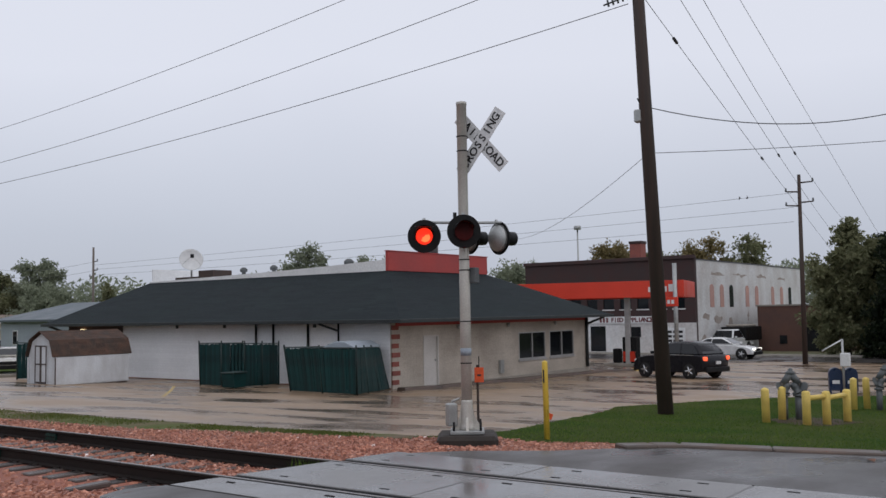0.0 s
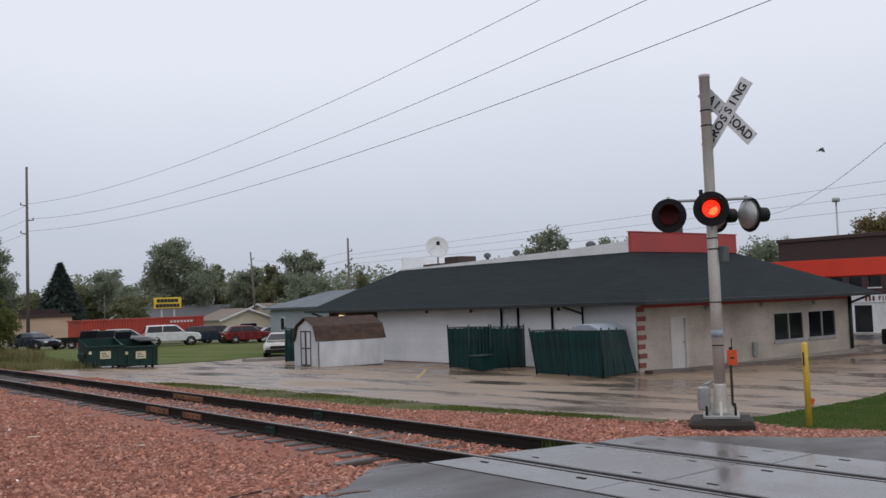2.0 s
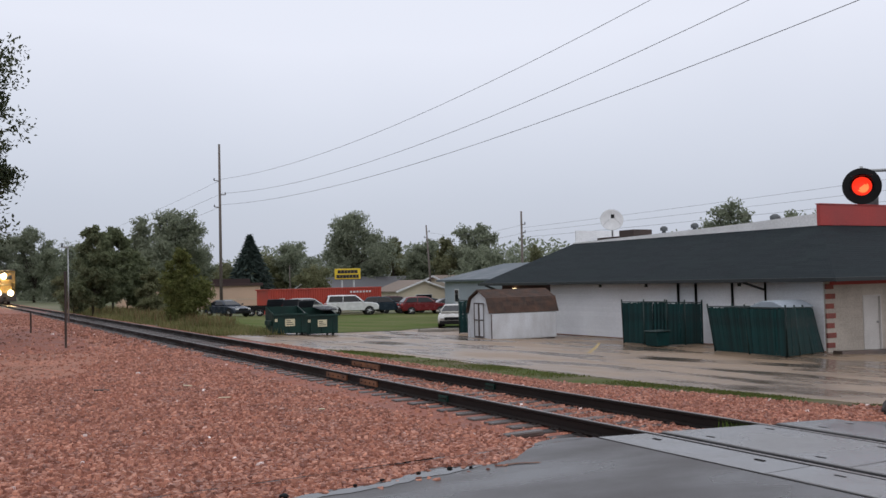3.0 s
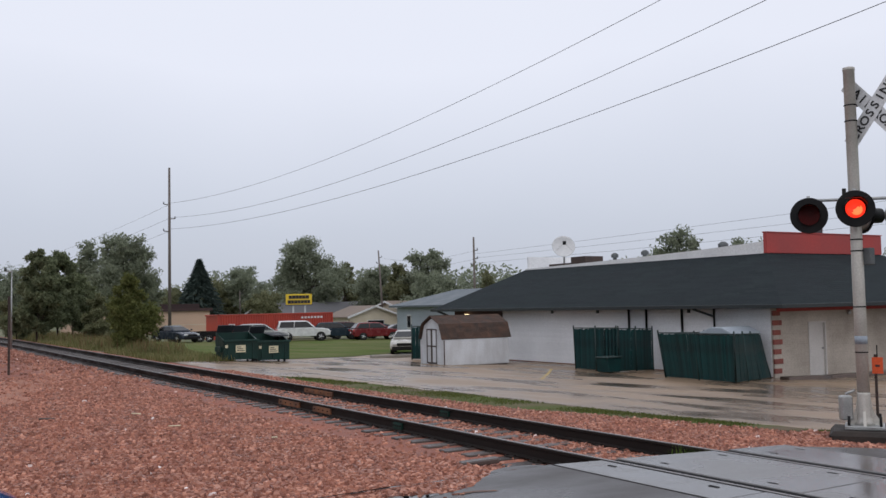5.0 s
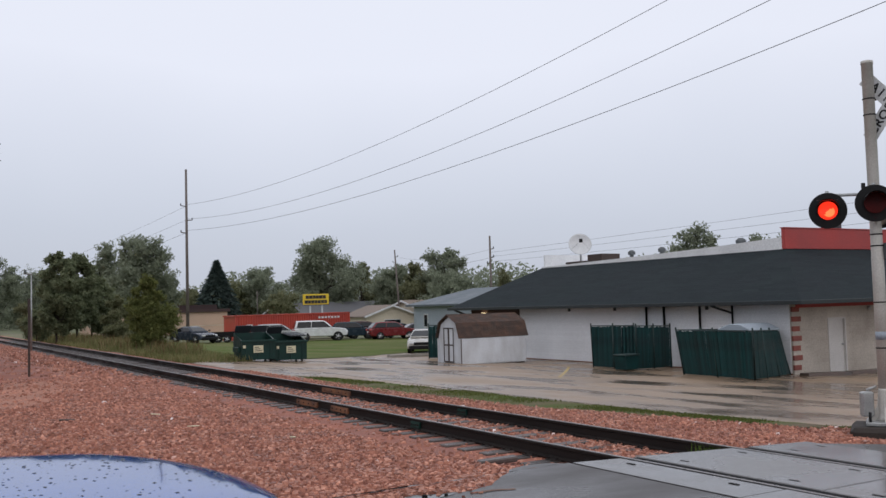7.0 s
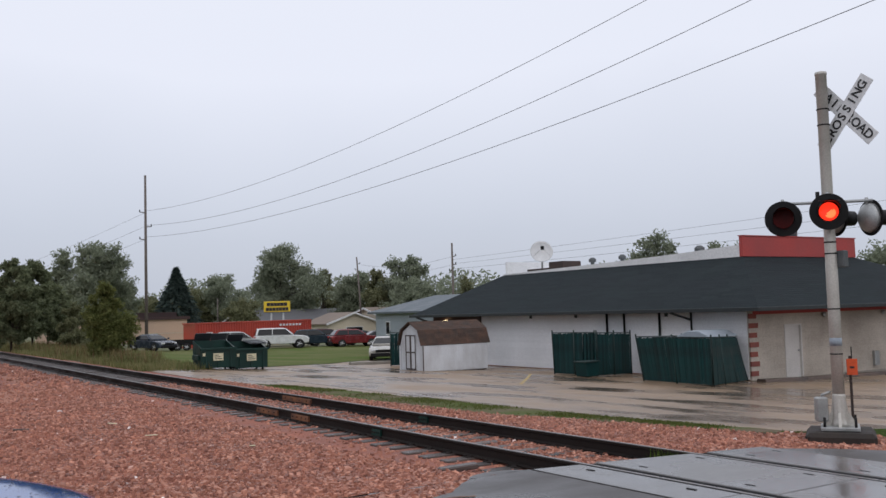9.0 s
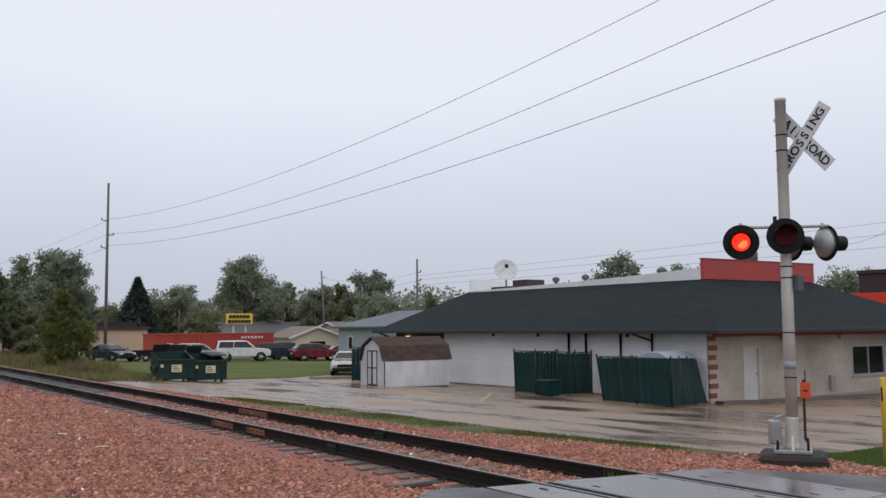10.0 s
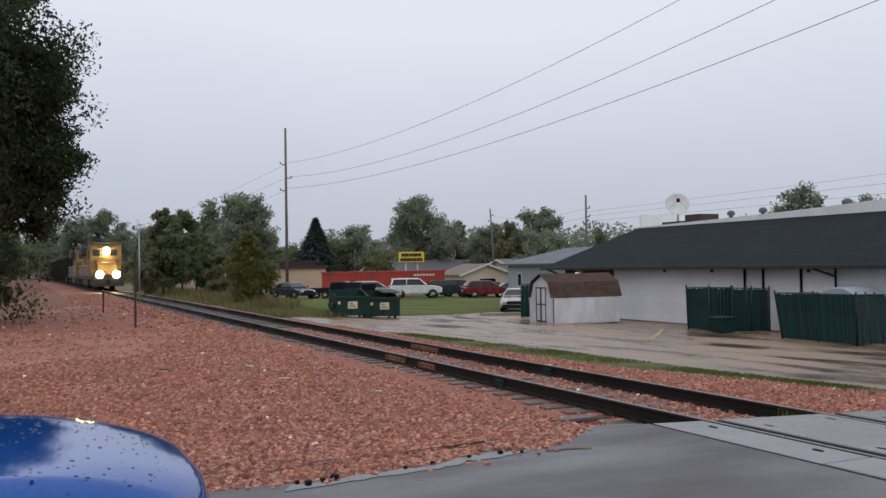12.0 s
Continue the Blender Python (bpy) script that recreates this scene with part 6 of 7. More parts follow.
cyl("post", M_GALV, ys, (2.1, 0, 0), (2.1, 0, 3.6), 0.1)

cont = thing("shipping_container", pose(28.3, 88.3, height(30) + 0.1, 0, 0, 12), "red corrugated shipping container on the grass", "container")
prof = []
x = 0.12
while x < 13.3:
    prof += [(x, 0.0), (x + 0.10, 0.0), (x + 0.14, 0.045), (x + 0.24, 0.045)]
    x += 0.28
bm = bmesh.new()
prism(bm, prof + [(13.5, 0.0), (13.5, 2.43), (0.12, 2.43)], "z", 0.14, 2.3)
part("body", bm, M_CONTAINER, cont, "red corrugated steel body")
for z0, z1 in ((0, 0.16), (2.28, 2.42)):
    bx("rail", M_CONTAINER, cont, 0, -0.03, z0, 13.6, 2.45, z1)
for x in (0, 13.45):
    bx("corner_post", M_CONTAINER, cont, x, -0.03, 0, x + 0.15, 0.12, 2.42)
bx("emblem", M_SIGNWHITE, cont, 1.2, -0.035, 1.0, 1.85, -0.005, 1.5)
for k in range(7):
    bx("print_bar", M_SIGNWHITE, cont, 9.6 + 0.4 * k, -0.035, 1.85, 9.85 + 0.4 * k, -0.005, 2.05)


# ---- trees ----
def tree(name, x, y, z, top, radius, leaf, seed, label, leaves=2600, size=0.34, trunk=0.3, lobes=9, squash=0.8, low=0.25, heart=2.0, point=0.0, sprays=13, boughs=()):
    """Tapered trunk, limbs and twigs; leaves in many small uneven clumps set round the ends of the limbs, with gaps between them."""
    rng = np.random.default_rng(seed)
    t = thing("tree", pose(x, y, z), label, "tree", "trees")
    h = top - z
    centres = []
    for k in range(lobes):
        a, rr = rng.uniform(0, math.tau), radius * rng.uniform(0.15, 0.74)
        f = (k + rng.random()) / lobes
        zz = h * (low + 0.08 + (0.80 - low) * f)
        taper = (1 - 0.5 * max(0, (zz / h - 0.55) / 0.45)) * (1 - point * max(0, (zz / h - 0.3) / 0.7)) * (1 - 0.25 * max(0, 0.35 - zz / h) / 0.35)
        centres.append((math.cos(a) * rr * taper, math.sin(a) * rr * taper, zz, radius * rng.uniform(0.32, 0.5) * max(0.5, taper)))
    centres += list(boughs)
    centres.append((0, 0, h - radius * 0.3, radius * 0.34 * (1 - 0.5 * point)))
    bm = bmesh.new()
    tr = max(0.09, h * 0.018) * trunk / 0.3
    tube(bm, (0, 0, -0.2), (0, 0, h * 0.5), tr, tr * 0.55, 8)
    clumps, owner = [], []
    for cx, cy, c_z, r in centres:
        tube(bm, (0, 0, min(c_z, h * rng.uniform(max(0.05, low * 0.8), 0.45))), (cx, cy, c_z), tr * 0.4, tr * 0.1, 5)
        for k in range(sprays):
            d = rng.normal(size=3)
            d /= np.linalg.norm(d)
            e = np.array((cx, cy, c_z)) + d * r * rng.uniform(0.4, 0.95) * (1, 1, squash)
            clumps.append((*e, r * rng.uniform(0.3, 0.56) * (13 / sprays) ** 0.5))
            owner.append((cx, cy, c_z))
            if k < 3:
                tube(bm, (cx, cy, c_z), tuple(e), tr * 0.1, tr * 0.03, 4)
    part("trunk", bm, M_BARK, t)
    clumps, owner = np.array(clumps), np.array(owner)
    weight = clumps[:, 3] ** 2
    pick = rng.choice(len(clumps), leaves, p=weight / weight.sum())
    d = rng.normal(size=(leaves, 3))
    d /= np.linalg.norm(d, axis=1)[:, None]
    rad = clumps[pick, 3] * (0.2 + 0.8 * rng.random(leaves) ** 0.55)
    pts = clumps[pick, :3] + d * rad[:, None] * (1, 1, 0.75)
    core = rng.random(leaves) < 0.16
    pts[core] = owner[pick][core] + (pts[core] - owner[pick][core]) * 0.6
    pts[:, 2] = np.maximum(pts[:, 2], 0.05)
    u, v = rng.normal(size=(leaves, 3)) - (0, 0, 0.35), rng.normal(size=(leaves, 3))
    u /= np.linalg.norm(u, axis=1)[:, None]
    v -= u * (u * v).sum(1)[:, None]
    v /= np.linalg.norm(v, axis=1)[:, None]
    s = size * rng.uniform(0.5, 1.25, leaves)[:, None]
    s[core] *= heart
    quad = np.stack([pts - u * s, pts + v * s * 0.45, pts + u * s, pts - v * s * 0.45], 1).reshape(-1, 3)
    raw("crown", quad, np.arange(4 * leaves).reshape(-1, 4), leaf, t)
    return t


def conifer(x, y, z, top, radius, seed, label, leaf=M_NEEDLE, leaves=6500):
    rng = np.random.default_rng(seed)
    t = thing("tree", pose(x, y, z), label, "tree", "trees")
    h = top - z
    cyl("trunk", M_BARK, t, (0, 0, -0.2), (0, 0, h * 0.9), h * 0.02, 0.03, 8)
    k = rng.random(leaves) ** 0.75
    zz = h * (0.06 + 0.94 * k)
    tier = 1 - 0.18 * ((zz * 1.6) % 1.0)
    rr = radius * (1 - k) * tier * (0.55 + 0.5 * rng.random(leaves)) + 0.05
    a = rng.uniform(0, math.tau, leaves)
    pts = np.stack([np.cos(a) * rr, np.sin(a) * rr, zz - rr * 0.25], 1)
    out = np.stack([np.cos(a), np.sin(a), -0.35 * np.ones(leaves)], 1) + rng.normal(size=(leaves, 3)) * 0.3
    side_v = np.stack([-np.sin(a), np.cos(a), rng.normal(size=leaves) * 0.4], 1)
    s = (0.16 + 0.16 * rng.random(leaves))[:, None] * max(1, h / 7)
    quad = np.stack([pts - out * s, pts + side_v * s * 0.4, pts + out * s, pts - side_v * s * 0.4], 1).reshape(-1, 3)
    raw("crown", quad, np.arange(4 * leaves).reshape(-1, 4), leaf, t)
    return t


FAR = ((12.0, 196, -0.3, 12.4, 5.4, 0, 3600), (6.0, 215, -0.3, 13, 6.4, 0, 2400), (24, 200, -0.6, 11, 6.4, 0, 2400),
       (23.8, 107.3, -1.0, 10.6, 3.5, 0, 3800), (20.6, 111, -1.0, 9.7, 2.6, 0, 2400), (27.0, 110, -1.0, 6.4, 1.9, 0, 1500), (45.2, 163.8, -1.4, 5.6, 3.2, 1, 1600), (33.2, 150, -1.2, 5.6, 3.0, 0, 1600), (51.5, 163, -1.5, 7.6, 4.0, 1, 2200), (56.5, 161, -1.5, 9.6, 4.2, 0, 2600),
       (58.4, 138.2, -1.6, 13.2, 5.7, 0, 5600), (42.1, 112.4, -1.3, 4.0, 2.5, 1, 1700), (70.5, 149.2, -1.7, 9.4, 2.3, 1, 1400), (74, 149, -1.7, 7.0, 2.6, 1, 1400), (66.6, 128.8, -1.7, 8.2, 4.0, 0, 2600),
       (71.2, 120.5, -1.7, 10.0, 3.9, 0, 3600), (64.6, 109, -1.6, 6.5, 4.0, 0, 2600), (72.5, 107.9, -1.7, 6.4, 2.0, 1, 1100), (64.1, 63.2, -1.6, 8.4, 3.1, 0, 2800), (75.6, 66.3, -1.7, 8.2, 2.8, 0, 1300), (79, 66, -1.7, 7.8, 2.6, 0, 1100),
       (110.7, 68.1, -1.9, 8.6, 5.4, 0, 2600), (119, 70, -1.9, 8.9, 5.2, 0, 2200), (103.5, 60.7, -1.9, 7.2, 2.7, 2, 1800), (116.9, 56.9, -1.9, 11.3, 4.9, 2, 3000), (124, 56, -1.9, 10.5, 4.2, 1, 2000),
       (116.9, 44.2, -1.9, 11.2, 4.6, 2, 2400), (118.5, 39.5, -2.0, 11.3, 3.8, 1, 1700), (124, 50, -2, 9.5, 4.2, 1, 1800), (66.7, 123.0, -1.7, 8.4, 2.6, 1, 1600), (16.0, 189.5, -0.3, 13.6, 4.4, 0, 3400))
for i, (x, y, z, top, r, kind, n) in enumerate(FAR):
    leaf = (M_LEAF_HAZE, M_LEAF_OLIVE, M_LEAF_GOLD, M_LEAF_DARK)[kind]
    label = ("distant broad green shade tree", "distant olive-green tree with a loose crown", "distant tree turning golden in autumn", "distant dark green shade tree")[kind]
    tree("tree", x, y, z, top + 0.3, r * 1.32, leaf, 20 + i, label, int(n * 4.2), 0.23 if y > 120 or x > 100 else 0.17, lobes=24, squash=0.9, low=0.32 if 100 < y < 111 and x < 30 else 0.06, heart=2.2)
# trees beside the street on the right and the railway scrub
for i, (x, y, top, r, leaf, n) in enumerate(((73.1, 17.2, 8.3, 3.6, M_LEAF_OLIVE, 5200), (70.0, 12.5, 7.6, 4.0, M_LEAF_SHADE, 6200), (77, 14.8, 7.8, 3.8, M_LEAF_SHADE, 4600), (72, 7.0, 8.0, 4.4, M_LEAF_SHADE, 5200))):
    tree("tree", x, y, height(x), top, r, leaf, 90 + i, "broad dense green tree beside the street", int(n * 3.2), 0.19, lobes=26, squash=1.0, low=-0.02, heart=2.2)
for i, (x, y, top, r, n) in enumerate(((10.2, 73.5, 6.6, 2.2, 4600), (12.0, 76, 6.8, 2.3, 4000), (13.6, 79, 5.2, 1.7, 2600), (15.4, 84, 4.6, 1.7, 2200))):
    tree("tree", x, y, height(x), top, r, M_LEAF, 120 + i, "bushy green tree beside the railway", int(n * 3.4), 0.14, 0.2, lobes=18, squash=0.85, low=0.1, heart=2.0)
for i, (x, y, top, r, leaf) in enumerate(((15.2, 76, 3.4, 1.5, M_LEAF_OLIVE), (13.6, 70, 2.2, 1.2, M_LEAF_OLIVE), (16.8, 82, 3.0, 1.6, M_LEAF), (9.9, 82, 2.6, 1.5, M_LEAF), (10.2, 92, 3.2, 1.8, M_LEAF_OLIVE), (18.6, 86, 2.6, 1.4, M_LEAF_OLIVE))):
    tree("tree", x, y, height(x) - 0.1, top, r, leaf, 170 + i, "low tangled bush among the scrub trees", 5200, 0.1, 0.15, lobes=10, low=0.02, heart=1.8)
tree("tree", 12.1, 53.6, height(12.1), 4.25, 1.75, M_LEAF_YOUNG, 140, "small pointed young tree in the weeds", 18000, 0.09, 0.2, lobes=34, squash=1.0, low=0.04, heart=1.9, point=0.7)
conifer(43.2, 143.6, -1.3, 9.6, 6.0, 150, "tall dark pointed spruce")
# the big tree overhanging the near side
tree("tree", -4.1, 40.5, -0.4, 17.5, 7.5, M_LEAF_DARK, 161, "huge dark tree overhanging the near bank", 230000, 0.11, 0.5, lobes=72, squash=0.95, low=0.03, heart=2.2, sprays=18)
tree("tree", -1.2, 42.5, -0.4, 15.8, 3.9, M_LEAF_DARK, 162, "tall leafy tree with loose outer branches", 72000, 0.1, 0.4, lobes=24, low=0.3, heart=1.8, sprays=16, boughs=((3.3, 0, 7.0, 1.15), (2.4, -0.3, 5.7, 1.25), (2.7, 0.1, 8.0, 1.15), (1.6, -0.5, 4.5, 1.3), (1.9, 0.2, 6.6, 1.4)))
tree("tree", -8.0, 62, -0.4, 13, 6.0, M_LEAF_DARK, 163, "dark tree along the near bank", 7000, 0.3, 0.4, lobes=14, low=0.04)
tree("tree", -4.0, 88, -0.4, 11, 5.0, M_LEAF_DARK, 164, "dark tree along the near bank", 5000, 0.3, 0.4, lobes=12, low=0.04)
tree("tree", -2.5, 125, -0.4, 12, 5.0, M_LEAF, 165, "green tree along the near bank", 3600, 0.4, 0.4, lobes=12, low=0.04)
tree("tree", -1.5, 165, -0.4, 12, 5.0, M_LEAF, 166, "green tree along the near bank", 3000, 0.4, 0.4, lobes=12, low=0.04)


# a far belt of woods all round closes the horizon
def woods(name, line, lo, hi, n, leaf, label, seed):
    rng = np.random.default_rng(seed)
    seg = np.array(line, float)
    k = rng.integers(0, len(seg) - 1, n)
    f_ = rng.random(n)[:, None]
    xy = seg[k] * (1 - f_) + seg[k + 1] * f_ + rng.normal(size=(n, 2)) * 5
    crown = lo + (hi - lo) * (0.5 + 0.5 * np.sin(xy[:, 0] * 0.13 + xy[:, 1] * 0.09) * np.sin(xy[:, 1] * 0.21 - xy[:, 0] * 0.05))
    z = -2.4 + crown * rng.random(n) ** 0.6
    pts = np.column_stack([xy, z])
    u, v = rng.normal(size=(n, 3)), rng.normal(size=(n, 3))
    s = rng.uniform(0.28, 0.62, n)[:, None]
    u /= np.linalg.norm(u, axis=1)[:, None]
    v /= np.linalg.norm(v, axis=1)[:, None]
    quad = np.stack([pts - u * s, pts + v * s * 0.6, pts + u * s, pts - v * s * 0.6], 1).reshape(-1, 3)
    return tagged(raw(name, quad, np.arange(4 * n).reshape(-1, 4), leaf), label, "woods", kind="stuff")


woods("far_woods", [(-10, 270), (30, 250), (70, 205), (110, 160), (140, 110), (165, 60), (175, 0), (165, -60)], 6, 13, 90000, M_LEAF_HAZE, "distant belt of trees with haze painted into the leaf colour", 5)
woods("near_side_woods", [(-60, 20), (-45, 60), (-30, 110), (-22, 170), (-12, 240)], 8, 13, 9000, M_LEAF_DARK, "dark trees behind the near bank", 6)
woods("woods_behind", [(-60, 20), (-80, -40), (-40, -90), (40, -100), (110, -90), (165, -60)], 5, 9, 7000, M_LEAF, "belt of trees behind the road", 8)
for x, y, r in ((-2.5, 33.5, 0.9), (-4.5, 31.5, 1.0)):
    tree("tree", x, y, height(x) - 0.1, height(x) + r * 1.5, r, M_LEAF, 300 + int(abs(x) * 10 + y), "low scrubby bush in the weeds", 9000, 0.06, 0.12, lobes=9, low=0.02, heart=1.8)


# ---- road vehicles; local x points forward, z = 0 at the tyres ----
SHAPES = {  # length, width, belt height, roof height, side outline of the body, outline of the cabin
    "suv": (4.75, 1.86, 1.08, 1.68, [(-2.36, 0.45), (-2.34, 0.95), (-2.25, 1.1), (0.75, 1.1), (1.9, 1.0), (2.28, 0.85), (2.36, 0.6), (2.34, 0.32), (-2.25, 0.32)],
            [(-2.22, 1.08), (-1.75, 1.60), (-1.4, 1.68), (0.0, 1.68), (0.4, 1.6), (1.15, 1.06)]),
    "crossover": (4.3, 1.84, 1.05, 1.66, [(-2.1, 0.5), (-2.14, 0.72), (-2.1, 1.0), (-1.98, 1.1), (0.6, 1.06), (1.45, 1.0), (1.9, 0.86), (2.08, 0.7), (2.14, 0.5), (2.08, 0.28), (1.2, 0.24), (-1.2, 0.24), (-2.02, 0.32)],
                  [(-1.98, 1.05), (-1.72, 1.42), (-1.45, 1.6), (-0.9, 1.66), (-0.2, 1.66), (0.15, 1.58), (0.95, 1.04)]),
    "tall_suv": (5.1, 1.98, 1.2, 1.9, [(-2.52, 0.55), (-2.52, 1.1), (-2.45, 1.22), (0.95, 1.22), (2.3, 1.12), (2.5, 0.95), (2.55, 0.6), (2.5, 0.42), (-2.45, 0.42)],
                 [(-2.45, 1.2), (-2.25, 1.8), (-2.1, 1.9), (0.15, 1.9), (0.45, 1.82), (1.15, 1.2)]),
    "sedan": (4.8, 1.84, 0.95, 1.45, [(-2.38, 0.45), (-2.36, 0.85), (-2.2, 0.98), (0.8, 0.95), (1.9, 0.82), (2.32, 0.62), (2.38, 0.4), (2.3, 0.25), (-2.3, 0.28)],
              [(-1.9, 0.96), (-1.05, 1.38), (-0.6, 1.45), (0.1, 1.43), (1.15, 0.93)]),
    "pickup": (5.6, 1.98, 1.15, 1.85, [(-2.78, 0.6), (-2.78, 1.12), (0.9, 1.15), (2.5, 1.08), (2.74, 0.95), (2.8, 0.6), (2.72, 0.42), (-2.7, 0.45)],
               [(-0.9, 1.13), (-0.75, 1.75), (-0.55, 1.85), (0.45, 1.85), (0.7, 1.78), (1.35, 1.13)]),
}


def rounded(outline, k=0.22):
    """Cuts every corner of a closed outline once, to soften it."""
    out = []
    for p, q in zip(outline, outline[1:] + outline[:1]):
        out += [(p[0] + (q[0] - p[0]) * f, p[1] + (q[1] - p[1]) * f) for f in (k, 1 - k)]
    return out


def wheel(v, x, y, r):
    w = thing("wheel", pose(0, 0, 0), "", "")
    w.parent, w.matrix_basis = v, pose(x, y, r)
    s = 0.11 if y > 0 else -0.11
    bm = bmesh.new()
    lathe(bm, [(r * 0.66, -0.11), (r * 0.94, -0.11), (r, -0.07), (r, 0.07), (r * 0.94, 0.11), (r * 0.66, 0.11)], 22, pose(0, 0, 0, 90))
    part("tyre", bm, M_TYRE, w)
    bm = bmesh.new()
    lathe(bm, [(r * 0.67, -0.06), (r * 0.67, 0.06)], 22, pose(0, s * 0.25, 0, 90))
    for k in range(5):
        a = math.tau * k / 5
        tube(bm, (0, s * 0.95, 0), (r * 0.64 * math.cos(a), s * 0.8, r * 0.64 * math.sin(a)), r * 0.14, r * 0.1, 6)
    part("rim", bm, M_RIM, w)


def vehicle(kind, m, mat, label, group="parked cars", brake=False, head=False, dark_glass=True):
    L, W, belt, top, side_line, cab = SHAPES[kind]
    v = thing("car" if kind != "pickup" else "pickup_truck", m, label, "car" if kind != "pickup" else "truck", group)
    bm = bmesh.new()
    soft_line = rounded(rounded(side_line))
    mid_z = sum(p[1] for p in soft_line) / len(soft_line)
    slices = []
    for f, kx, kz in ((-1, 0.93, 0.86), (-0.965, 0.96, 0.95), (-0.86, 0.985, 0.99), (-0.5, 1, 1), (0.5, 1, 1), (0.86, 0.985, 0.99), (0.965, 0.96, 0.95), (1, 0.93, 0.86)):
        slices.append([bm.verts.new((x * kx, f * W / 2, mid_z + (z - mid_z) * kz)) for x, z in soft_line])
    for a, b in zip(slices, slices[1:]):
        for i in range(len(soft_line)):
            j = (i + 1) % len(soft_line)
            bm.faces.new((a[i], a[j], b[j], b[i])).smooth = True
    bm.faces.new(slices[0][::-1])
    bm.faces.new(slices[-1])
    part("body", bm, mat, v)
    bm = bmesh.new()
    n = len(cab)
    soft_cab = [cab[0]] + rounded(cab)[1:-3] + [cab[-1]]
    rings = []
    for s in (-1, 1):
        rings.append([bm.verts.new((x, s * (W / 2 - 0.06 - 0.22 * (z - cab[0][1]) / (top - cab[0][1])), z)) for x, z in soft_cab])
    for i in range(len(soft_cab)):
        j = (i + 1) % len(soft_cab)
        bm.faces.new((rings[0][i], rings[0][j], rings[1][j], rings[1][i])).smooth = True
    bm.faces.new(rings[0][::-1])
    bm.faces.new(rings[1])
    part("cabin", bm, mat, v, bevel=0.09)
    # glass set just proud of the cabin
    mid = (cab[0][0] + cab[-1][0]) / 2
    z0, z1 = cab[0][1] + 0.07, top - 0.1

    def cab_x(z, front):
        pts = cab[: n // 2 + 1] if not front else cab[::-1][: n // 2 + 1]
        return float(np.interp(z, [p[1] for p in pts], [p[0] for p in pts]))
    for s in (-1, 1):
        yy = lambda z: s * (W / 2 - 0.052 - 0.22 * (z - cab[0][1]) / (top - cab[0][1]))
        a0, a1, b0, b1 = cab_x(z0, False) + 0.14, cab_x(z1, False) + 0.14, cab_x(z0, True) - 0.14, cab_x(z1, True) - 0.12
        split = [a0, mid - 0.25, b0] if kind != "pickup" else [a0, b0]
        tops = [a1, mid - 0.2, b1] if kind != "pickup" else [a1, b1]
        for (p, q), (pt, qt) in zip(zip(split, split[1:]), zip(tops, tops[1:])):
            bm = bmesh.new()
            g = [bm.verts.new(c) for c in ((p + 0.03, yy(z0), z0), (q - 0.03, yy(z0), z0), (qt - 0.03, yy(z1), z1), (pt + 0.03, yy(z1), z1))]
            h = [bm.verts.new(c.co + Vector((0, s * 0.008, 0))) for c in g]
            for i in range(4):
                bm.faces.new((g[i], g[(i + 1) % 4], h[(i + 1) % 4], h[i]))
            bm.faces.new(h)
            bm.faces.new(g[::-1])
            part("side_window", bm, M_GLASS, v)
    for front in (True, False):
        x0_, x1_ = cab_x(z0, front), cab_x(z1, front)
        o = 0.012 if front else -0.012
        w0, w1 = W / 2 - 0.16, W / 2 - 0.34
        bm = bmesh.new()
        g = [bm.verts.new(c) for c in ((x0_ + o, -w0, z0), (x0_ + o, w0, z0), (x1_ + o, w1, z1), (x1_ + o, -w1, z1))]
        h = [bm.verts.new(c.co + Vector((o * 0.8, 0, 0.006))) for c in g]
        for i in range(4):
            bm.faces.new((g[i], g[(i + 1) % 4], h[(i + 1) % 4], h[i]))
        bm.faces.new(h)
        bm.faces.new(g[::-1])
        part("windscreen" if front else "rear_window", bm, M_GLASS, v)
    r = 0.34 if kind in ("sedan", "suv", "crossover") else 0.39
    for x in (-L * 0.295, L * 0.31):
        for y in (-W / 2 + 0.1, W / 2 - 0.1):
            wheel(v, x, y, r)
            bm = bmesh.new()
            lathe(bm, [(r * 1.16, -0.02), (r * 1.16, 0.02)], 20, pose(x, y + (0.085 if y > 0 else -0.085), r, 90))
            part("wheel_arch", bm, M_BLACK, v)
    for y in (-1, 1):
        bx("headlight", glow("lit_headlamp", (1, 0.95, 0.85), 1.2) if head else M_SIGNWHITE, v, L / 2 - 0.2, y * (W / 2 - 0.36) - 0.2, belt * 0.62, L / 2 - 0.02, y * (W / 2 - 0.36) + 0.2, belt * 0.76, 0.03)
        tl = M_TAIL if brake else M_REDPAINT
        bx("tail_light", tl, v, -L / 2 - 0.01, y * (W / 2 - 0.13) - 0.09, belt * 0.78, -L / 2 + 0.22, y * (W / 2 - 0.13) + 0.09, belt * 0.95, 0.03)
        bx("mirror", mat, v, L * 0.17, y * (W / 2 + 0.08) - 0.09, belt + 0.03, L * 0.17 + 0.12, y * (W / 2 + 0.08) + 0.09, belt + 0.17, 0.03)
    bx("front_bumper", M_BLACK, v, L / 2 - 0.1, -W / 2 + 0.12, 0.26, L / 2 + 0.03, W / 2 - 0.12, belt * 0.52, 0.03)
    bx("grille", M_BLACK, v, L / 2 - 0.1, -0.5, belt * 0.56, L / 2 - 0.0, 0.5, belt * 0.74, 0.02)
    bx("rear_bumper", M_BLACK, v, -L / 2 - 0.05, -W / 2 + 0.1, 0.3, -L / 2 + 0.1, W / 2 - 0.1, belt * 0.5, 0.03)
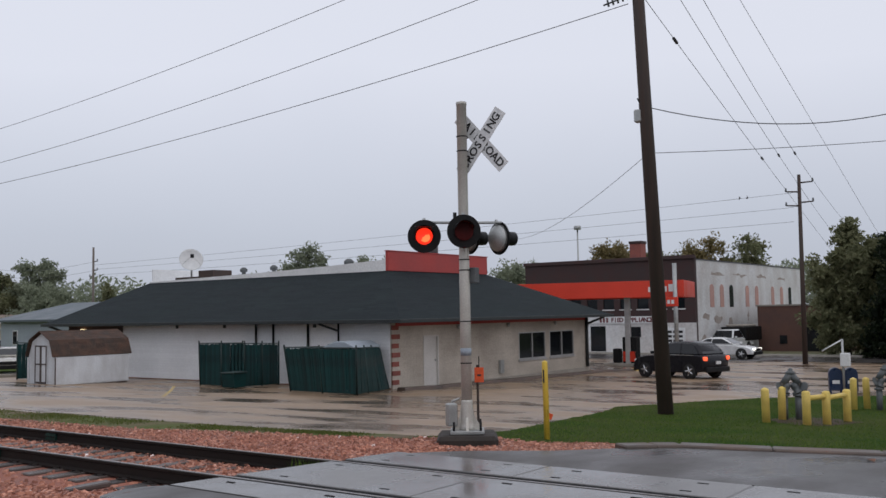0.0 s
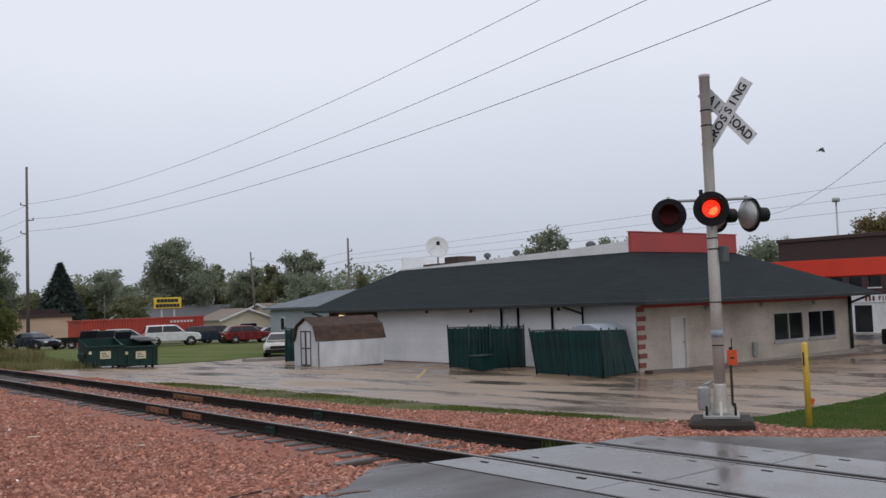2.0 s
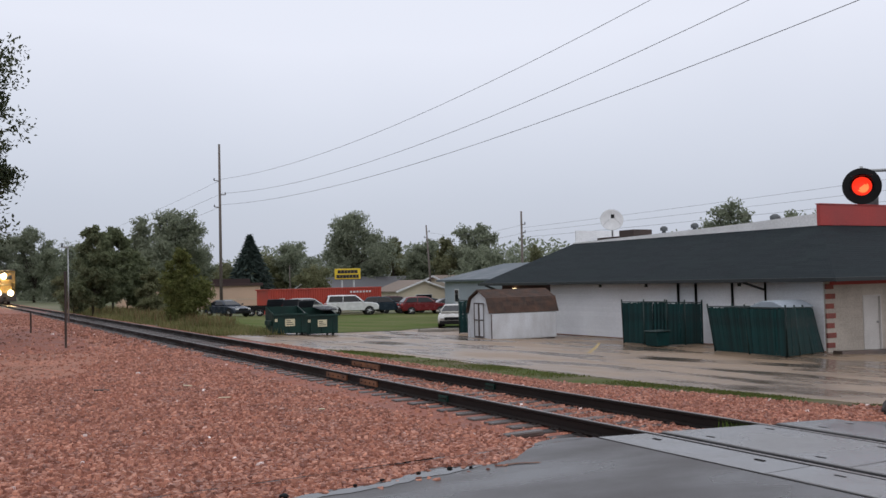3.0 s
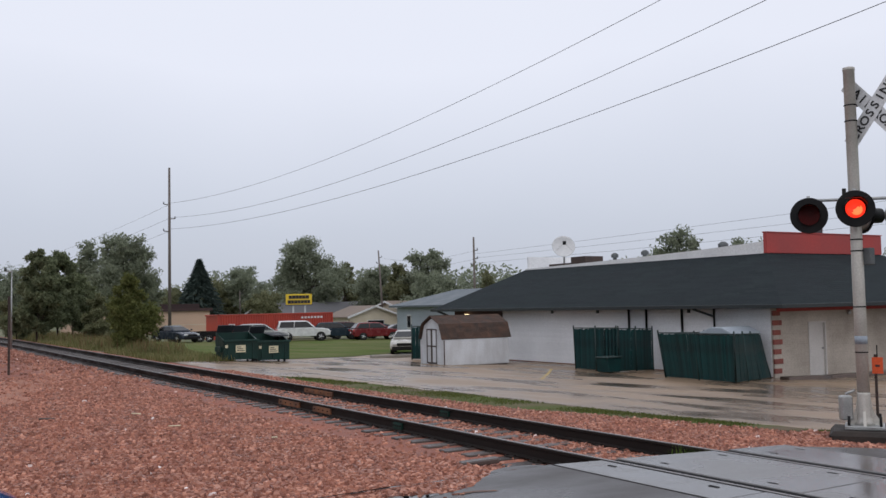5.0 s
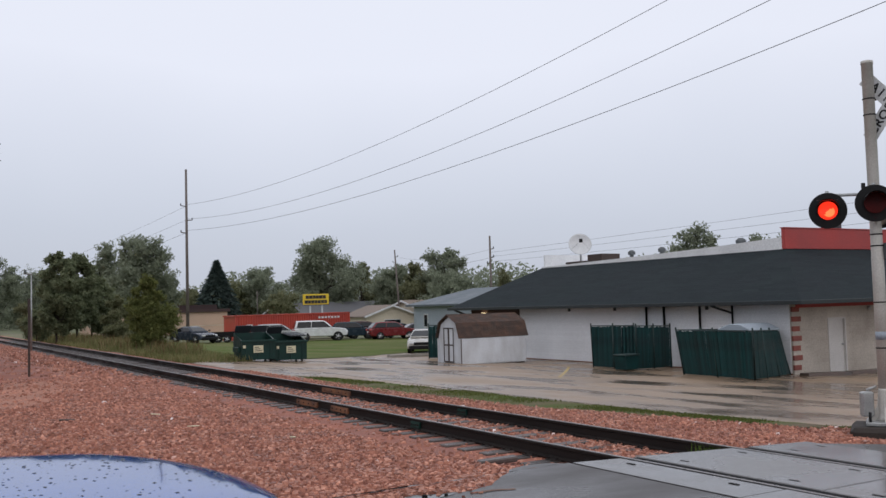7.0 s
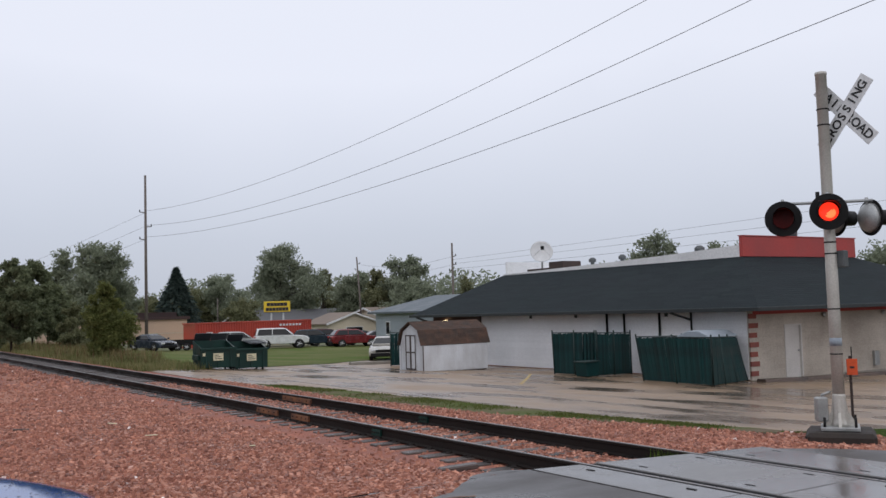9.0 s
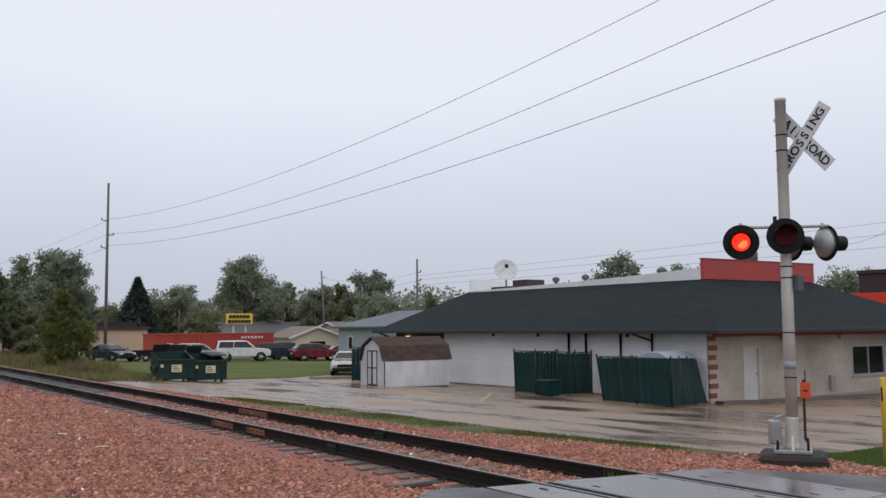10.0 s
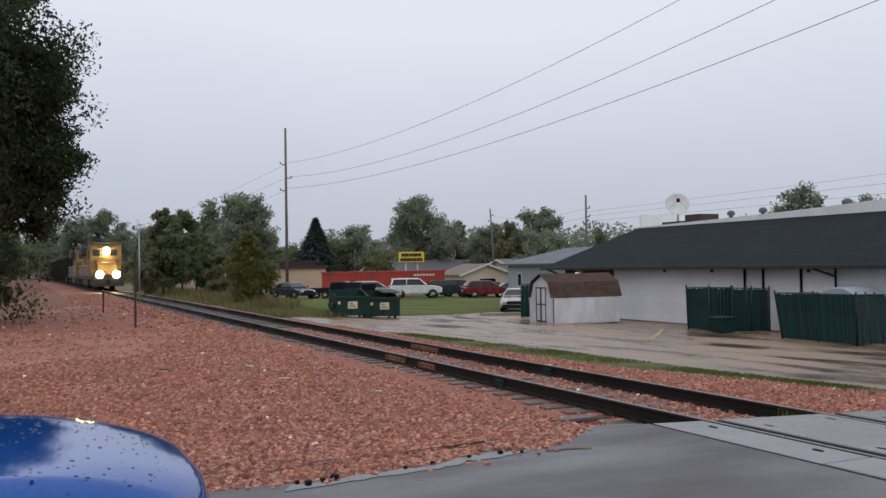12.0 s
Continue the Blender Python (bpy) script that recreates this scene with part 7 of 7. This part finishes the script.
    bx("number_plate", M_SIGNWHITE, v, -L / 2 - 0.06, -0.16, belt * 0.62, -L / 2 - 0.01, 0.16, belt * 0.75)
    return v


def parked(kind, x, y, yaw, colour, name, label, **k):
    return vehicle(kind, pose(x, y, height(x) + 0.02, 0, 0, yaw), paint(name, colour), label, **k)


crossover = parked("crossover", 42.2, 17.45, 73, (0.012, 0.012, 0.016), "black", "black crossover with lit brake lights on the wet lot", group="", brake=True)
for y in (-1, 1):
    bx("trim_strip", M_GALV, crossover, -1.55, y * 0.925 - 0.012, 1.045, 0.75, y * 0.925 + 0.012, 1.075, label="bright window trim strip")
bed = parked("pickup", 75.5, 27.0, 176, (0.72, 0.73, 0.74), "white", "white dump truck with a dark load bed", group="")
bx("load_bed", M_BLACK, bed, -4.3, -1.05, 0.9, -0.95, 1.05, 2.0, 0.03, "tall dark load bed")
bx("load", M_CONC, bed, -3.9, -0.8, 2.0, -1.3, 0.8, 2.2, 0.08)
sedan_white = parked("sedan", 64.8, 23.5, -88, (0.74, 0.75, 0.77), "white", "white sedan driving along the street", group="", head=True)
parked("tall_suv", 34.6, 82.6, -16, (0.74, 0.75, 0.77), "white", "tall white sport utility car parked on the lawn edge")
parked("suv", 28.4, 77.0, -15, (0.42, 0.43, 0.43), "silver", "silver estate car parked behind the dumpsters")
parked("sedan", 22.6, 82.2, -70, (0.035, 0.045, 0.065), "navy", "dark blue sedan parked near the pole")
parked("suv", 38.9, 84.5, -20, (0.02, 0.035, 0.05), "teal", "dark blue-green estate car parked in the row")
parked("suv", 41.2, 80.6, -12, (0.17, 0.015, 0.018), "maroon", "dark red estate car parked in the row")
parked("sedan", 43.0, 84.0, -15, (0.15, 0.02, 0.02), "maroon", "dark red sedan parked in the row")
parked("sedan", 46.5, 84.5, -12, (0.05, 0.05, 0.055), "charcoal", "charcoal sedan parked in the row")
parked("suv", 49.0, 82.0, -12, (0.03, 0.03, 0.035), "black", "black estate car parked in the row")
parked("sedan", 45.6, 87.0, -14, (0.04, 0.045, 0.06), "slate", "dark slate sedan parked behind the row")
parked("suv", 42.0, 88.0, -14, (0.06, 0.018, 0.022), "wine", "wine-dark estate car parked behind the row")
parked("sedan", 48.2, 78.9, -14, (0.03, 0.03, 0.035), "black", "black sedan parked at the end of the row")
parked("sedan", 29.0, 52.4, -122, (0.42, 0.40, 0.36), "champagne", "pale champagne car facing the lot beside the shed")
for x, y in ((44.2, 79.0), (44.9, 78.6), (45.4, 79.3)):
    b = thing("bin", pose(x, y, height(x)), "white plastic bin by the grey house", "bin", "white bins")
    bm = bmesh.new()
    lathe(bm, [(0.26, 0), (0.3, 0.8), (0.32, 0.82), (0.2, 0.92)], 14)
    part("body", bm, M_SIGNWHITE, b)
tr = thing("trailer", pose(25.6, 83.5, height(25.6), 0, 0, -20), "low dark flat trailer in the weeds", "trailer")
bx("deck", M_BLACK, tr, -1.6, -0.9, 0.5, 1.6, 0.9, 0.65, 0.02)
bx("side_board", M_BLACK, tr, -1.6, -0.92, 0.65, 1.6, -0.87, 1.0)
for x in (-0.4, 0.4):
    for y in (-0.95, 0.95):
        wheel(tr, x, y, 0.32)

# ---- small marks on the gravel and a survey flag ----
for x, y, a, ln in ((4.36, 16.1, 20, 0.24), (4.29, 18.5, -35, 0.18), (5.4, 14.2, 10, 0.1)):
    tagged(bx("wood_chip", M_STICKER, None, -ln / 2, -0.018, 0, ln / 2, 0.018, 0.015, 0.005, at=pose(x, y, height(x) + 0.035, 3, 4, a)), "pale splintered wood chip on the gravel", "wood chip", "wood chips")
tagged(bx("wood_stick", M_TIE, None, -0.14, -0.02, 0, 0.14, 0.02, 0.03, 0.008, at=pose(2.76, 18.9, height(2.8) + 0.02, 0, 3, -10)), "dark weathered stick on the gravel", "stick")
for x, y, r in ((2.63, 7.86, 0.035), (2.5, 7.8, 0.022), (2.36, 7.76, 0.028), (2.28, 7.82, 0.018), (3.32, 7.93, 0.016), (3.62, 7.99, 0.02), (4.05, 8.1, 0.016), (4.4, 8.12, 0.022), (4.6, 8.05, 0.014)):
    bm = bmesh.new()
    lathe(bm, [(r * 0.9, -0.01), (r * 1.3, r * 0.25), (r * 0.8, r * 0.6), (r * 0.15, r * 0.7)], 7)
    for v in bm.verts:
        v.co.x *= 1.4 + 0.3 * math.sin(40 * v.co.y + x)
    tagged(part("asphalt_clod", bm, M_RUBBER, None, at=pose(x, y, 0.012, 0, 0, 30 * x)), "broken black lump of asphalt at the road edge", "asphalt lump", "asphalt lumps")
bm = bmesh.new()
v = [bm.verts.new(p) for p in ((-0.09, 0, 0.01), (-0.03, 0.05, 0.035), (0.05, 0.04, 0.03), (0.1, 0, 0.012), (0.05, -0.045, 0.03), (-0.03, -0.05, 0.04))]
w = [bm.verts.new(p.co - Vector((0, 0, 0.004))) for p in v]
for i in range(6):
    bm.faces.new((v[i], v[(i + 1) % 6], w[(i + 1) % 6], w[i]))
bm.faces.new(v)
bm.faces.new(w[::-1])
tagged(part("fallen_leaf", bm, M_ORANGE_RUST, None, at=pose(13.6, 2.98, height(13.6) + 0.1, 0, 0, 40)), "curled tan fallen leaf lying on the road by the kerb", "leaf")
flag = thing("survey_flag", pose(16.6, 9.75, height(16.6)), "tiny orange survey flag beside the lot", "flag")
cyl("wire_stem", M_GALV, flag, (0, 0, 0), (0.05, 0, 0.32), 0.006, seg=6)
bx("flag_sheet", M_ORANGE, flag, -0.05, -0.004, 0.2, 0.05, 0.004, 0.32, at=pose(0.03, 0, 0, 0, 20, -40))

# ---- blue pickup that rolls up beside the camera ----
M_BLUE = material("metallic_blue_car_paint", (0.006, 0.085, 0.36), (0.005, 0.07, 0.32), 2, 60, 0.10, 0.03, metal=0.1, bump=0, coat=0.28, spec=0.45)
M_BLUE.node_tree.nodes["Principled BSDF"].inputs["Coat IOR"].default_value = 1.5
truck = thing("blue_pickup_truck", pose(0, 2.93, 0.02), "metallic blue pickup truck with raindrops on its hood", "truck")
HW, HL = 0.86, 1.75


def hood_point(u, v):
    """u 0..1 from the windscreen to the nose, v -1..1 across."""
    nose = -0.52 * abs(v) ** 3.2
    x = -HL + u * (HL + nose)
    z = 1.335 - 0.07 * u ** 2 - 0.05 * max(0, (u - 0.8) / 0.2) ** 2.2 - 0.02 * abs(v) ** 2.5 - 1.35 * HW * max(0, abs(v) - 0.67)
    z += 0.012 * math.exp(-((abs(v) - 0.76) / 0.06) ** 2) * (1 - u ** 6)
    return Vector((x, v * HW, z))


bm = bmesh.new()
NU, NV = 30, 40
grid = [[bm.verts.new(hood_point(i / NU, -1 + 2 * j / NV)) for j in range(NV + 1)] for i in range(NU + 1)]
for i in range(NU):
    for j in range(NV):
        bm.faces.new((grid[i][j], grid[i + 1][j], grid[i + 1][j + 1], grid[i][j + 1])).smooth = True
rim_line = [grid[i][0] for i in range(NU + 1)] + [grid[NU][j] for j in range(1, NV + 1)] + [grid[i][NV] for i in range(NU - 1, -1, -1)]
prev = rim_line
for push, dz in ((0.035, -0.03), (0.055, -0.09), (0.065, -0.30), (0.06, -0.62), (0.0, -0.9)):
    ring = []
    for k, v in enumerate(rim_line):
        a, b = rim_line[max(0, k - 1)].co, rim_line[min(len(rim_line) - 1, k + 1)].co
        d = Vector(((b - a).y, -(b - a).x, 0)).normalized()
        ring.append(bm.verts.new(v.co - d * push * -1 * (1 if d.length else 0) + Vector((0, 0, dz))))
    for k in range(len(ring) - 1):
        bm.faces.new((prev[k], prev[k + 1], ring[k + 1], ring[k])).smooth = True
    prev = ring
hood = part("hood", bm, M_BLUE, truck, "glossy blue hood, wet")
bm = bmesh.new()
prism(bm, [(-HL - 4.0, 0.5), (-HL - 4.0, 1.33), (-HL - 1.9, 1.33), (-HL - 1.75, 1.9), (-HL - 1.0, 1.95), (-HL - 0.75, 1.9), (-HL + 0.02, 1.31), (-HL + 0.02, 0.42), (-HL - 3.9, 0.42)], "y", -HW - 0.03, HW + 0.03)
part("cab", bm, M_BLUE, truck, bevel=0.05)
bx("windscreen", M_GLASS, truck, -0.02, -0.72, 0.0, 0.02, 0.72, 0.72, 0.01, at=pose(-HL - 0.03, 0, 1.36, 0, -52, 0))
bx("side_window", M_GLASS, truck, -HL - 1.6, -HW - 0.045, 1.4, -HL - 0.75, HW + 0.045, 1.8)
for y in (-1, 1):
    bx("headlight", M_SIGNWHITE, truck, -0.5, y * 0.72 - 0.13, 0.85, -0.28, y * 0.72 + 0.13, 1.05, 0.03)
    for x in (-0.95, -4.5):
        wheel(truck, x, y * (HW - 0.02), 0.40)
bx("grille", M_BLACK, truck, -0.12, -0.55, 0.6, 0.09, 0.55, 1.08, 0.03)
bx("bumper", M_GALV, truck, -0.3, -0.85, 0.36, 0.14, 0.85, 0.58, 0.04)
rng = np.random.default_rng(3)
M_DROP = material("rain_drop", (0.05, 0.06, 0.08), None, 10, 50, 0.05, 0.02, bump=0, spec=0.6)
verts, faces = [], []
for k in range(1500):
    p = hood_point(rng.uniform(0.05, 0.97), rng.uniform(-0.97, 0.97))
    r, n0 = 0.0013 + 0.0042 * rng.random() ** 2.2, len(verts)
    e = rng.uniform(1.0, 1.7)
    verts += [(p.x + r * e * math.cos(a), p.y + r * math.sin(a), p.z + 0.0006) for a in np.arange(6) * math.tau / 6] + [(p.x, p.y, p.z + r * 0.55)]
    faces += [(n0 + i, n0 + (i + 1) % 6, n0 + 6) for i in range(6)]
tagged(raw("raindrops", verts, faces, M_DROP, hood), "dark raindrops", kind="stuff")

# ---- train: two yellow locomotives and a string of dark hopper cars ----
def locomotive(label):
    v = thing("locomotive", pose(TX, 0, 0), label, "locomotive", "train")
    # local -y is forward, z = 0 on the rail
    bx("frame", M_LOCOGREY, v, -1.5, 0.6, 1.0, 1.5, 22.0, 1.45, 0.05)
    bm = bmesh.new()
    prism(bm, [(-1.45, 0.35), (1.45, 0.35), (1.5, 1.5), (-1.5, 1.5)], "y", 0.3, 0.62)
    part("pilot", bm, M_LOCOGREY, v, "grey snowplough pilot", 0.02)
    bm = bmesh.new()
    prism(bm, [(1.2, 1.45), (1.15, 2.55), (2.4, 3.0), (2.6, 1.45)], "x", -0.95, 0.95)
    part("short_nose", bm, M_LOCOYELLOW, v, "yellow short nose", 0.08)
    bm = bmesh.new()
    prism(bm, [(2.4, 1.45), (2.3, 2.9), (2.65, 4.25), (3.0, 4.6), (5.2, 4.6), (5.2, 1.45)], "x", -1.5, 1.5)
    cab = part("cab", bm, M_LOCOYELLOW, v, "yellow cab", 0.08)
    bx("cab_roof", M_LOCOGREY, v, -1.52, 2.8, 4.5, 1.52, 5.3, 4.72, 0.06)
    for x in (-1.25, -0.45, 0.35):
        bx("windscreen", M_GLASS, cab, x, -0.02, -0.3, x + 0.72, 0.02, 0.35, 0.02, at=pose(0, 2.5, 3.62, -14))
    for s in (-1, 1):
        bx("side_window", M_GLASS, cab, s * 1.51 - 0.01, 3.2, 3.1, s * 1.51 + 0.01, 4.6, 3.9)
    bx("long_hood", M_LOCOYELLOW, v, -0.95, 5.2, 1.45, 0.95, 20.8, 4.3, 0.06, "yellow long hood")
    bx("hood_roof", M_LOCOGREY, v, -0.98, 5.3, 4.3, 0.98, 20.8, 4.5, 0.05)
    bx("radiator", M_LOCOGREY, v, -1.45, 16.5, 3.6, 1.45, 20.6, 4.65, 0.08)
    bx("exhaust_housing", M_LOCOGREY, v, -0.6, 10.0, 4.5, 0.6, 12.0, 4.75, 0.05)
    bx("fuel_tank", M_LOCOGREY, v, -1.35, 8.5, 0.3, 1.35, 14.0, 1.0, 0.1)
    for s in (-1, 1):
        cyl("handrail", M_SIGNWHITE, v, (s * 1.45, 5.6, 2.45), (s * 1.45, 21.5, 2.45), 0.03, seg=6)
        for y in (6, 9, 12, 15, 18, 21):
            cyl("stanchion", M_SIGNWHITE, v, (s * 1.45, y, 1.45), (s * 1.45, y, 2.45), 0.025, seg=6)
        bx("step_well", M_LOCOGREY, v, s * 1.35 - 0.15, 0.7, 0.4, s * 1.35 + 0.15, 1.2, 1.45, 0.02)
    for y in (3.0, 4.9, 6.8, 15.4, 17.3, 19.2):
        for s in (-1, 1):
            bm = bmesh.new()
            lathe(bm, [(0.2, -0.07), (0.5, -0.07), (0.52, 0.05), (0.55, 0.07), (0.2, 0.07)], 18, pose(s * 0.75, y, 0.52, 0, 90))
            part("wheel", bm, M_HOPPER, v)
    for y in (3.0, 15.4):
        for s in (-1, 1):
            bx("truck_frame", M_LOCOGREY, v, s * 1.05 - 0.1, y - 0.7, 0.35, s * 1.05 + 0.1, y + 4.5, 0.95, 0.05)
    bx("coupler", M_HOPPER, v, -0.15, -0.2, 0.7, 0.15, 0.32, 1.0, 0.03)
    bx("number_board", M_INK, cab, -0.7, -0.06, 0.52, 0.7, -0.025, 0.7, at=pose(0, 2.5, 3.62, -14))
    return v


loco = locomotive("lead yellow diesel locomotive with bright headlights lit")
for x, z, r, y in ((-0.76, 1.5, 0.36, 0.27), (0.76, 1.5, 0.36, 0.27), (0.0, 3.8, 0.36, 2.05)):
    bm = bmesh.new()
    lathe(bm, [(r, 0.0), (r * 0.95, 0.05), (r * 0.5, 0.08), (r * 0.1, 0.09)], 18, pose(x, y, z, 90))
    part("headlight", bm, M_HEADLIGHT, loco, "blazing headlight")
loco_b = locomotive("second yellow diesel locomotive")


def hopper():
    v = thing("hopper_car", pose(TX, 0, 0), "dark steel open hopper car of a coal train", "rail car", "train")
    bm = bmesh.new()
    prism(bm, [(-1.55, 1.25), (1.55, 1.25), (1.58, 3.75), (-1.58, 3.75)], "y", 0.5, 15.6)
    part("body", bm, M_HOPPER, v, bevel=0.04)
    for k in range(11):
        for s in (-1, 1):
            bx("rib", M_HOPPER, v, s * 1.62 - 0.05, 0.6 + 1.48 * k, 1.2, s * 1.62 + 0.05, 0.75 + 1.48 * k, 3.7)
    bx("top_rail", M_HOPPER, v, -1.68, 0.45, 3.7, 1.68, 15.65, 3.85, 0.03)
    bm = bmesh.new()
    prism(bm, [(-1.5, 3.8), (1.5, 3.8), (0.6, 4.15), (-0.6, 4.15)], "y", 0.9, 15.2)
    part("coal_load", bm, M_RUBBER, v, "black coal load")
    for y in (1.6, 3.3, 12.8, 14.5):
        for s in (-1, 1):
            bm = bmesh.new()
            lathe(bm, [(0.2, -0.07), (0.46, -0.07), (0.5, 0.07), (0.2, 0.07)], 14, pose(s * 0.75, y, 0.46, 0, 90))
            part("wheel", bm, M_HOPPER, v)
    bx("sill", M_HOPPER, v, -0.3, 0.0, 0.8, 0.3, 16.1, 1.25)
    return v


hop = hopper()
hops = [hop] + [copy_thing(hop, pose(TX, 0, 0)) for _ in range(9)]

# ---- birds ----
def bird(label):
    b = thing("bird", pose(36, 18, 20), label, "bird", "birds")
    bm = bmesh.new()
    lathe(bm, [(0.008, -0.13), (0.03, -0.08), (0.042, 0.0), (0.032, 0.07), (0.022, 0.1), (0.006, 0.14)], 10, pose(0, 0, 0, 90))
    part("body", bm, M_BIRD, b)
    bm = bmesh.new()
    prism(bm, [(-0.035, 0.1), (0.035, 0.1), (0.06, 0.2), (-0.06, 0.2)], "z", -0.004, 0.004)
    part("tail", bm, M_BIRD, b)
    for s in (-1, 1):
        bm = bmesh.new()
        v = [bm.verts.new(p) for p in ((0.0, -0.05, 0), (0.14 * s, -0.08, 0), (0.30 * s, 0.0, 0), (0.15 * s, 0.06, 0), (0.0, 0.06, 0))]
        w = [bm.verts.new(p.co + Vector((0, 0, 0.006))) for p in v]
        for i in range(5):
            bm.faces.new((v[i], v[(i + 1) % 5], w[(i + 1) % 5], w[i]))
        bm.faces.new(w)
        bm.faces.new(v[::-1])
        part("wing", bm, M_BIRD, b)
    return b


bird_a, bird_b = bird("small dark bird with spread wings in flight"), bird("small dark bird flapping in flight")
for x, y in ((57.35, 19.45), (57.42, 19.0)):
    b = bird("small dark bird sitting on a wire")
    b.matrix_basis = pose(x, y, 8.63, 40, 0, 60) @ Matrix.Scale(0.55, 4)
    for o in b.children:
        if o.name.startswith("wing"):
            o.rotation_euler = (0, radians(75 if o.data.vertices[1].co.x > 0 else -75), 0)


# ---- everything that moves ----
def motions():
    # train at a steady crawl towards the crossing
    def train_y(t):
        return 154.3 - 4.88 * t
    steps = [0, 0.1, 0.2, 1, 2, 3, 4, 5, 6, 7, 8, 9, 10, 11, 11.8, 11.9, 12]
    walk(loco, [(t, pose(TX, train_y(t), 0)) for t in steps])
    walk(loco_b, [(t, pose(TX, train_y(t) + 22.6, 0)) for t in steps])
    for k, h in enumerate(hops):
        walk(h, [(t, pose(TX, train_y(t) + 45.2 + 16.3 * k, 0)) for t in steps])
    # black crossover creeping backwards
    hd = Vector((math.cos(radians(73)), math.sin(radians(73))))
    walk(crossover, [(t, pose(42.2 - hd.x * d, 17.45 - hd.y * d, height(42.2) + 0.02, 0, 0, 73)) for t, d in ((0, 0), (0.5, 0.1), (1.0, 0.22), (1.5, 0.35), (3, 0.8), (6, 1.5), (9, 1.7), (12, 1.7))])
    # white sedan passing along the street, away to the right
    zs = height(64.8) + 0.03
    walk(sedan_white, [(t, pose(64.8, 23.5 - 12.6 * t, zs, 0, 0, -90)) for t in (0, 0.1, 0.2, 0.4, 0.6, 1, 2, 3, 4, 5, 6, 7, 8, 9, 10, 11, 11.9, 12)])
    # pickup rolls up to the crossing, then eases back a little
    walk(truck, [(t, pose(x + (0.07 if t < 11.8 else 0.03), 2.93, 0.10 if t < 10 else 0.07)) for t, x in ((0, -6.5), (1, -4.6), (2, -2.9), (3, -1.3), (4, -0.35), (4.6, -0.02), (5.0, 0.26), (5.2, 0.55), (5.5, 0.79), (6.0, 0.87), (6.5, 0.88), (7.4, 0.82),
                                                         (8.3, 0.70), (8.5, 0.65), (9.0, 0.56), (9.5, 0.56), (10.5, 0.50), (11.1, 0.47), (11.5, 0.48), (12.0, 0.53))])
    # birds
    way_a = ((0, 34.0, 26, 34), (0.6, 35.0, 21, 25), (1.3, 35.5, 18.6, 14.9), (1.5, 35.6, 18.3, 12.1), (1.6, 35.4, 18.5, 10.9), (1.8, 35.2, 19.0, 8.7), (2.0, 35.0, 19.3, 7.4), (3, 40, 14, 5), (5, 60, -10, 6), (12, 120, -90, 12))
    way_b = ((0, 33.5, 22, 22), (0.9, 34.6, 20.2, 14.8), (1.2, 34.8, 19.7, 12.5), (1.4, 35.3, 18.9, 10.6), (1.6, 35.7, 18.0, 9.2), (1.8, 36.2, 17.0, 7.9), (3, 40, 10, 6), (5, 60, -15, 7), (12, 125, -95, 13))
    for b, way, roll in ((bird_a, way_a, 20), (bird_b, way_b, -35)):
        walk(b, [(t, pose(x, y, z, -25, roll * (1 if i % 2 else -0.6), 50)) for i, (t, x, y, z) in enumerate(way)])
    for s, b in enumerate((bird_a, bird_b)):
        for o in b.children:
            if o.name.startswith("wing"):
                side_ = 1 if o.data.vertices[1].co.x > 0 else -1
                walk(o, [(k * 0.1, pose(0, 0, 0, 0, side_ * (-35 if (k + s) % 2 else 25), 0)) for k in range(121)])
    # flashers: in each head an added dark disc swings across the glowing lens to imitate its unlit phase, the two heads
    # in turn
    edges = [0.38 + 0.694 * k for k in range(17)]
    for s, sh in enumerate(OFF_DISCS):
        rows, up = [(0, s == 0)], s == 0
        for e in edges:
            rows += [(e - 0.03, up), (e + 0.07, not up)]
            up = not up
        rows.append((12.0, up))
        walk(sh, [(t, pose(0, -0.05, 0.15, -86 if u else 0)) for t, u in rows if t <= 12.0])


motions()
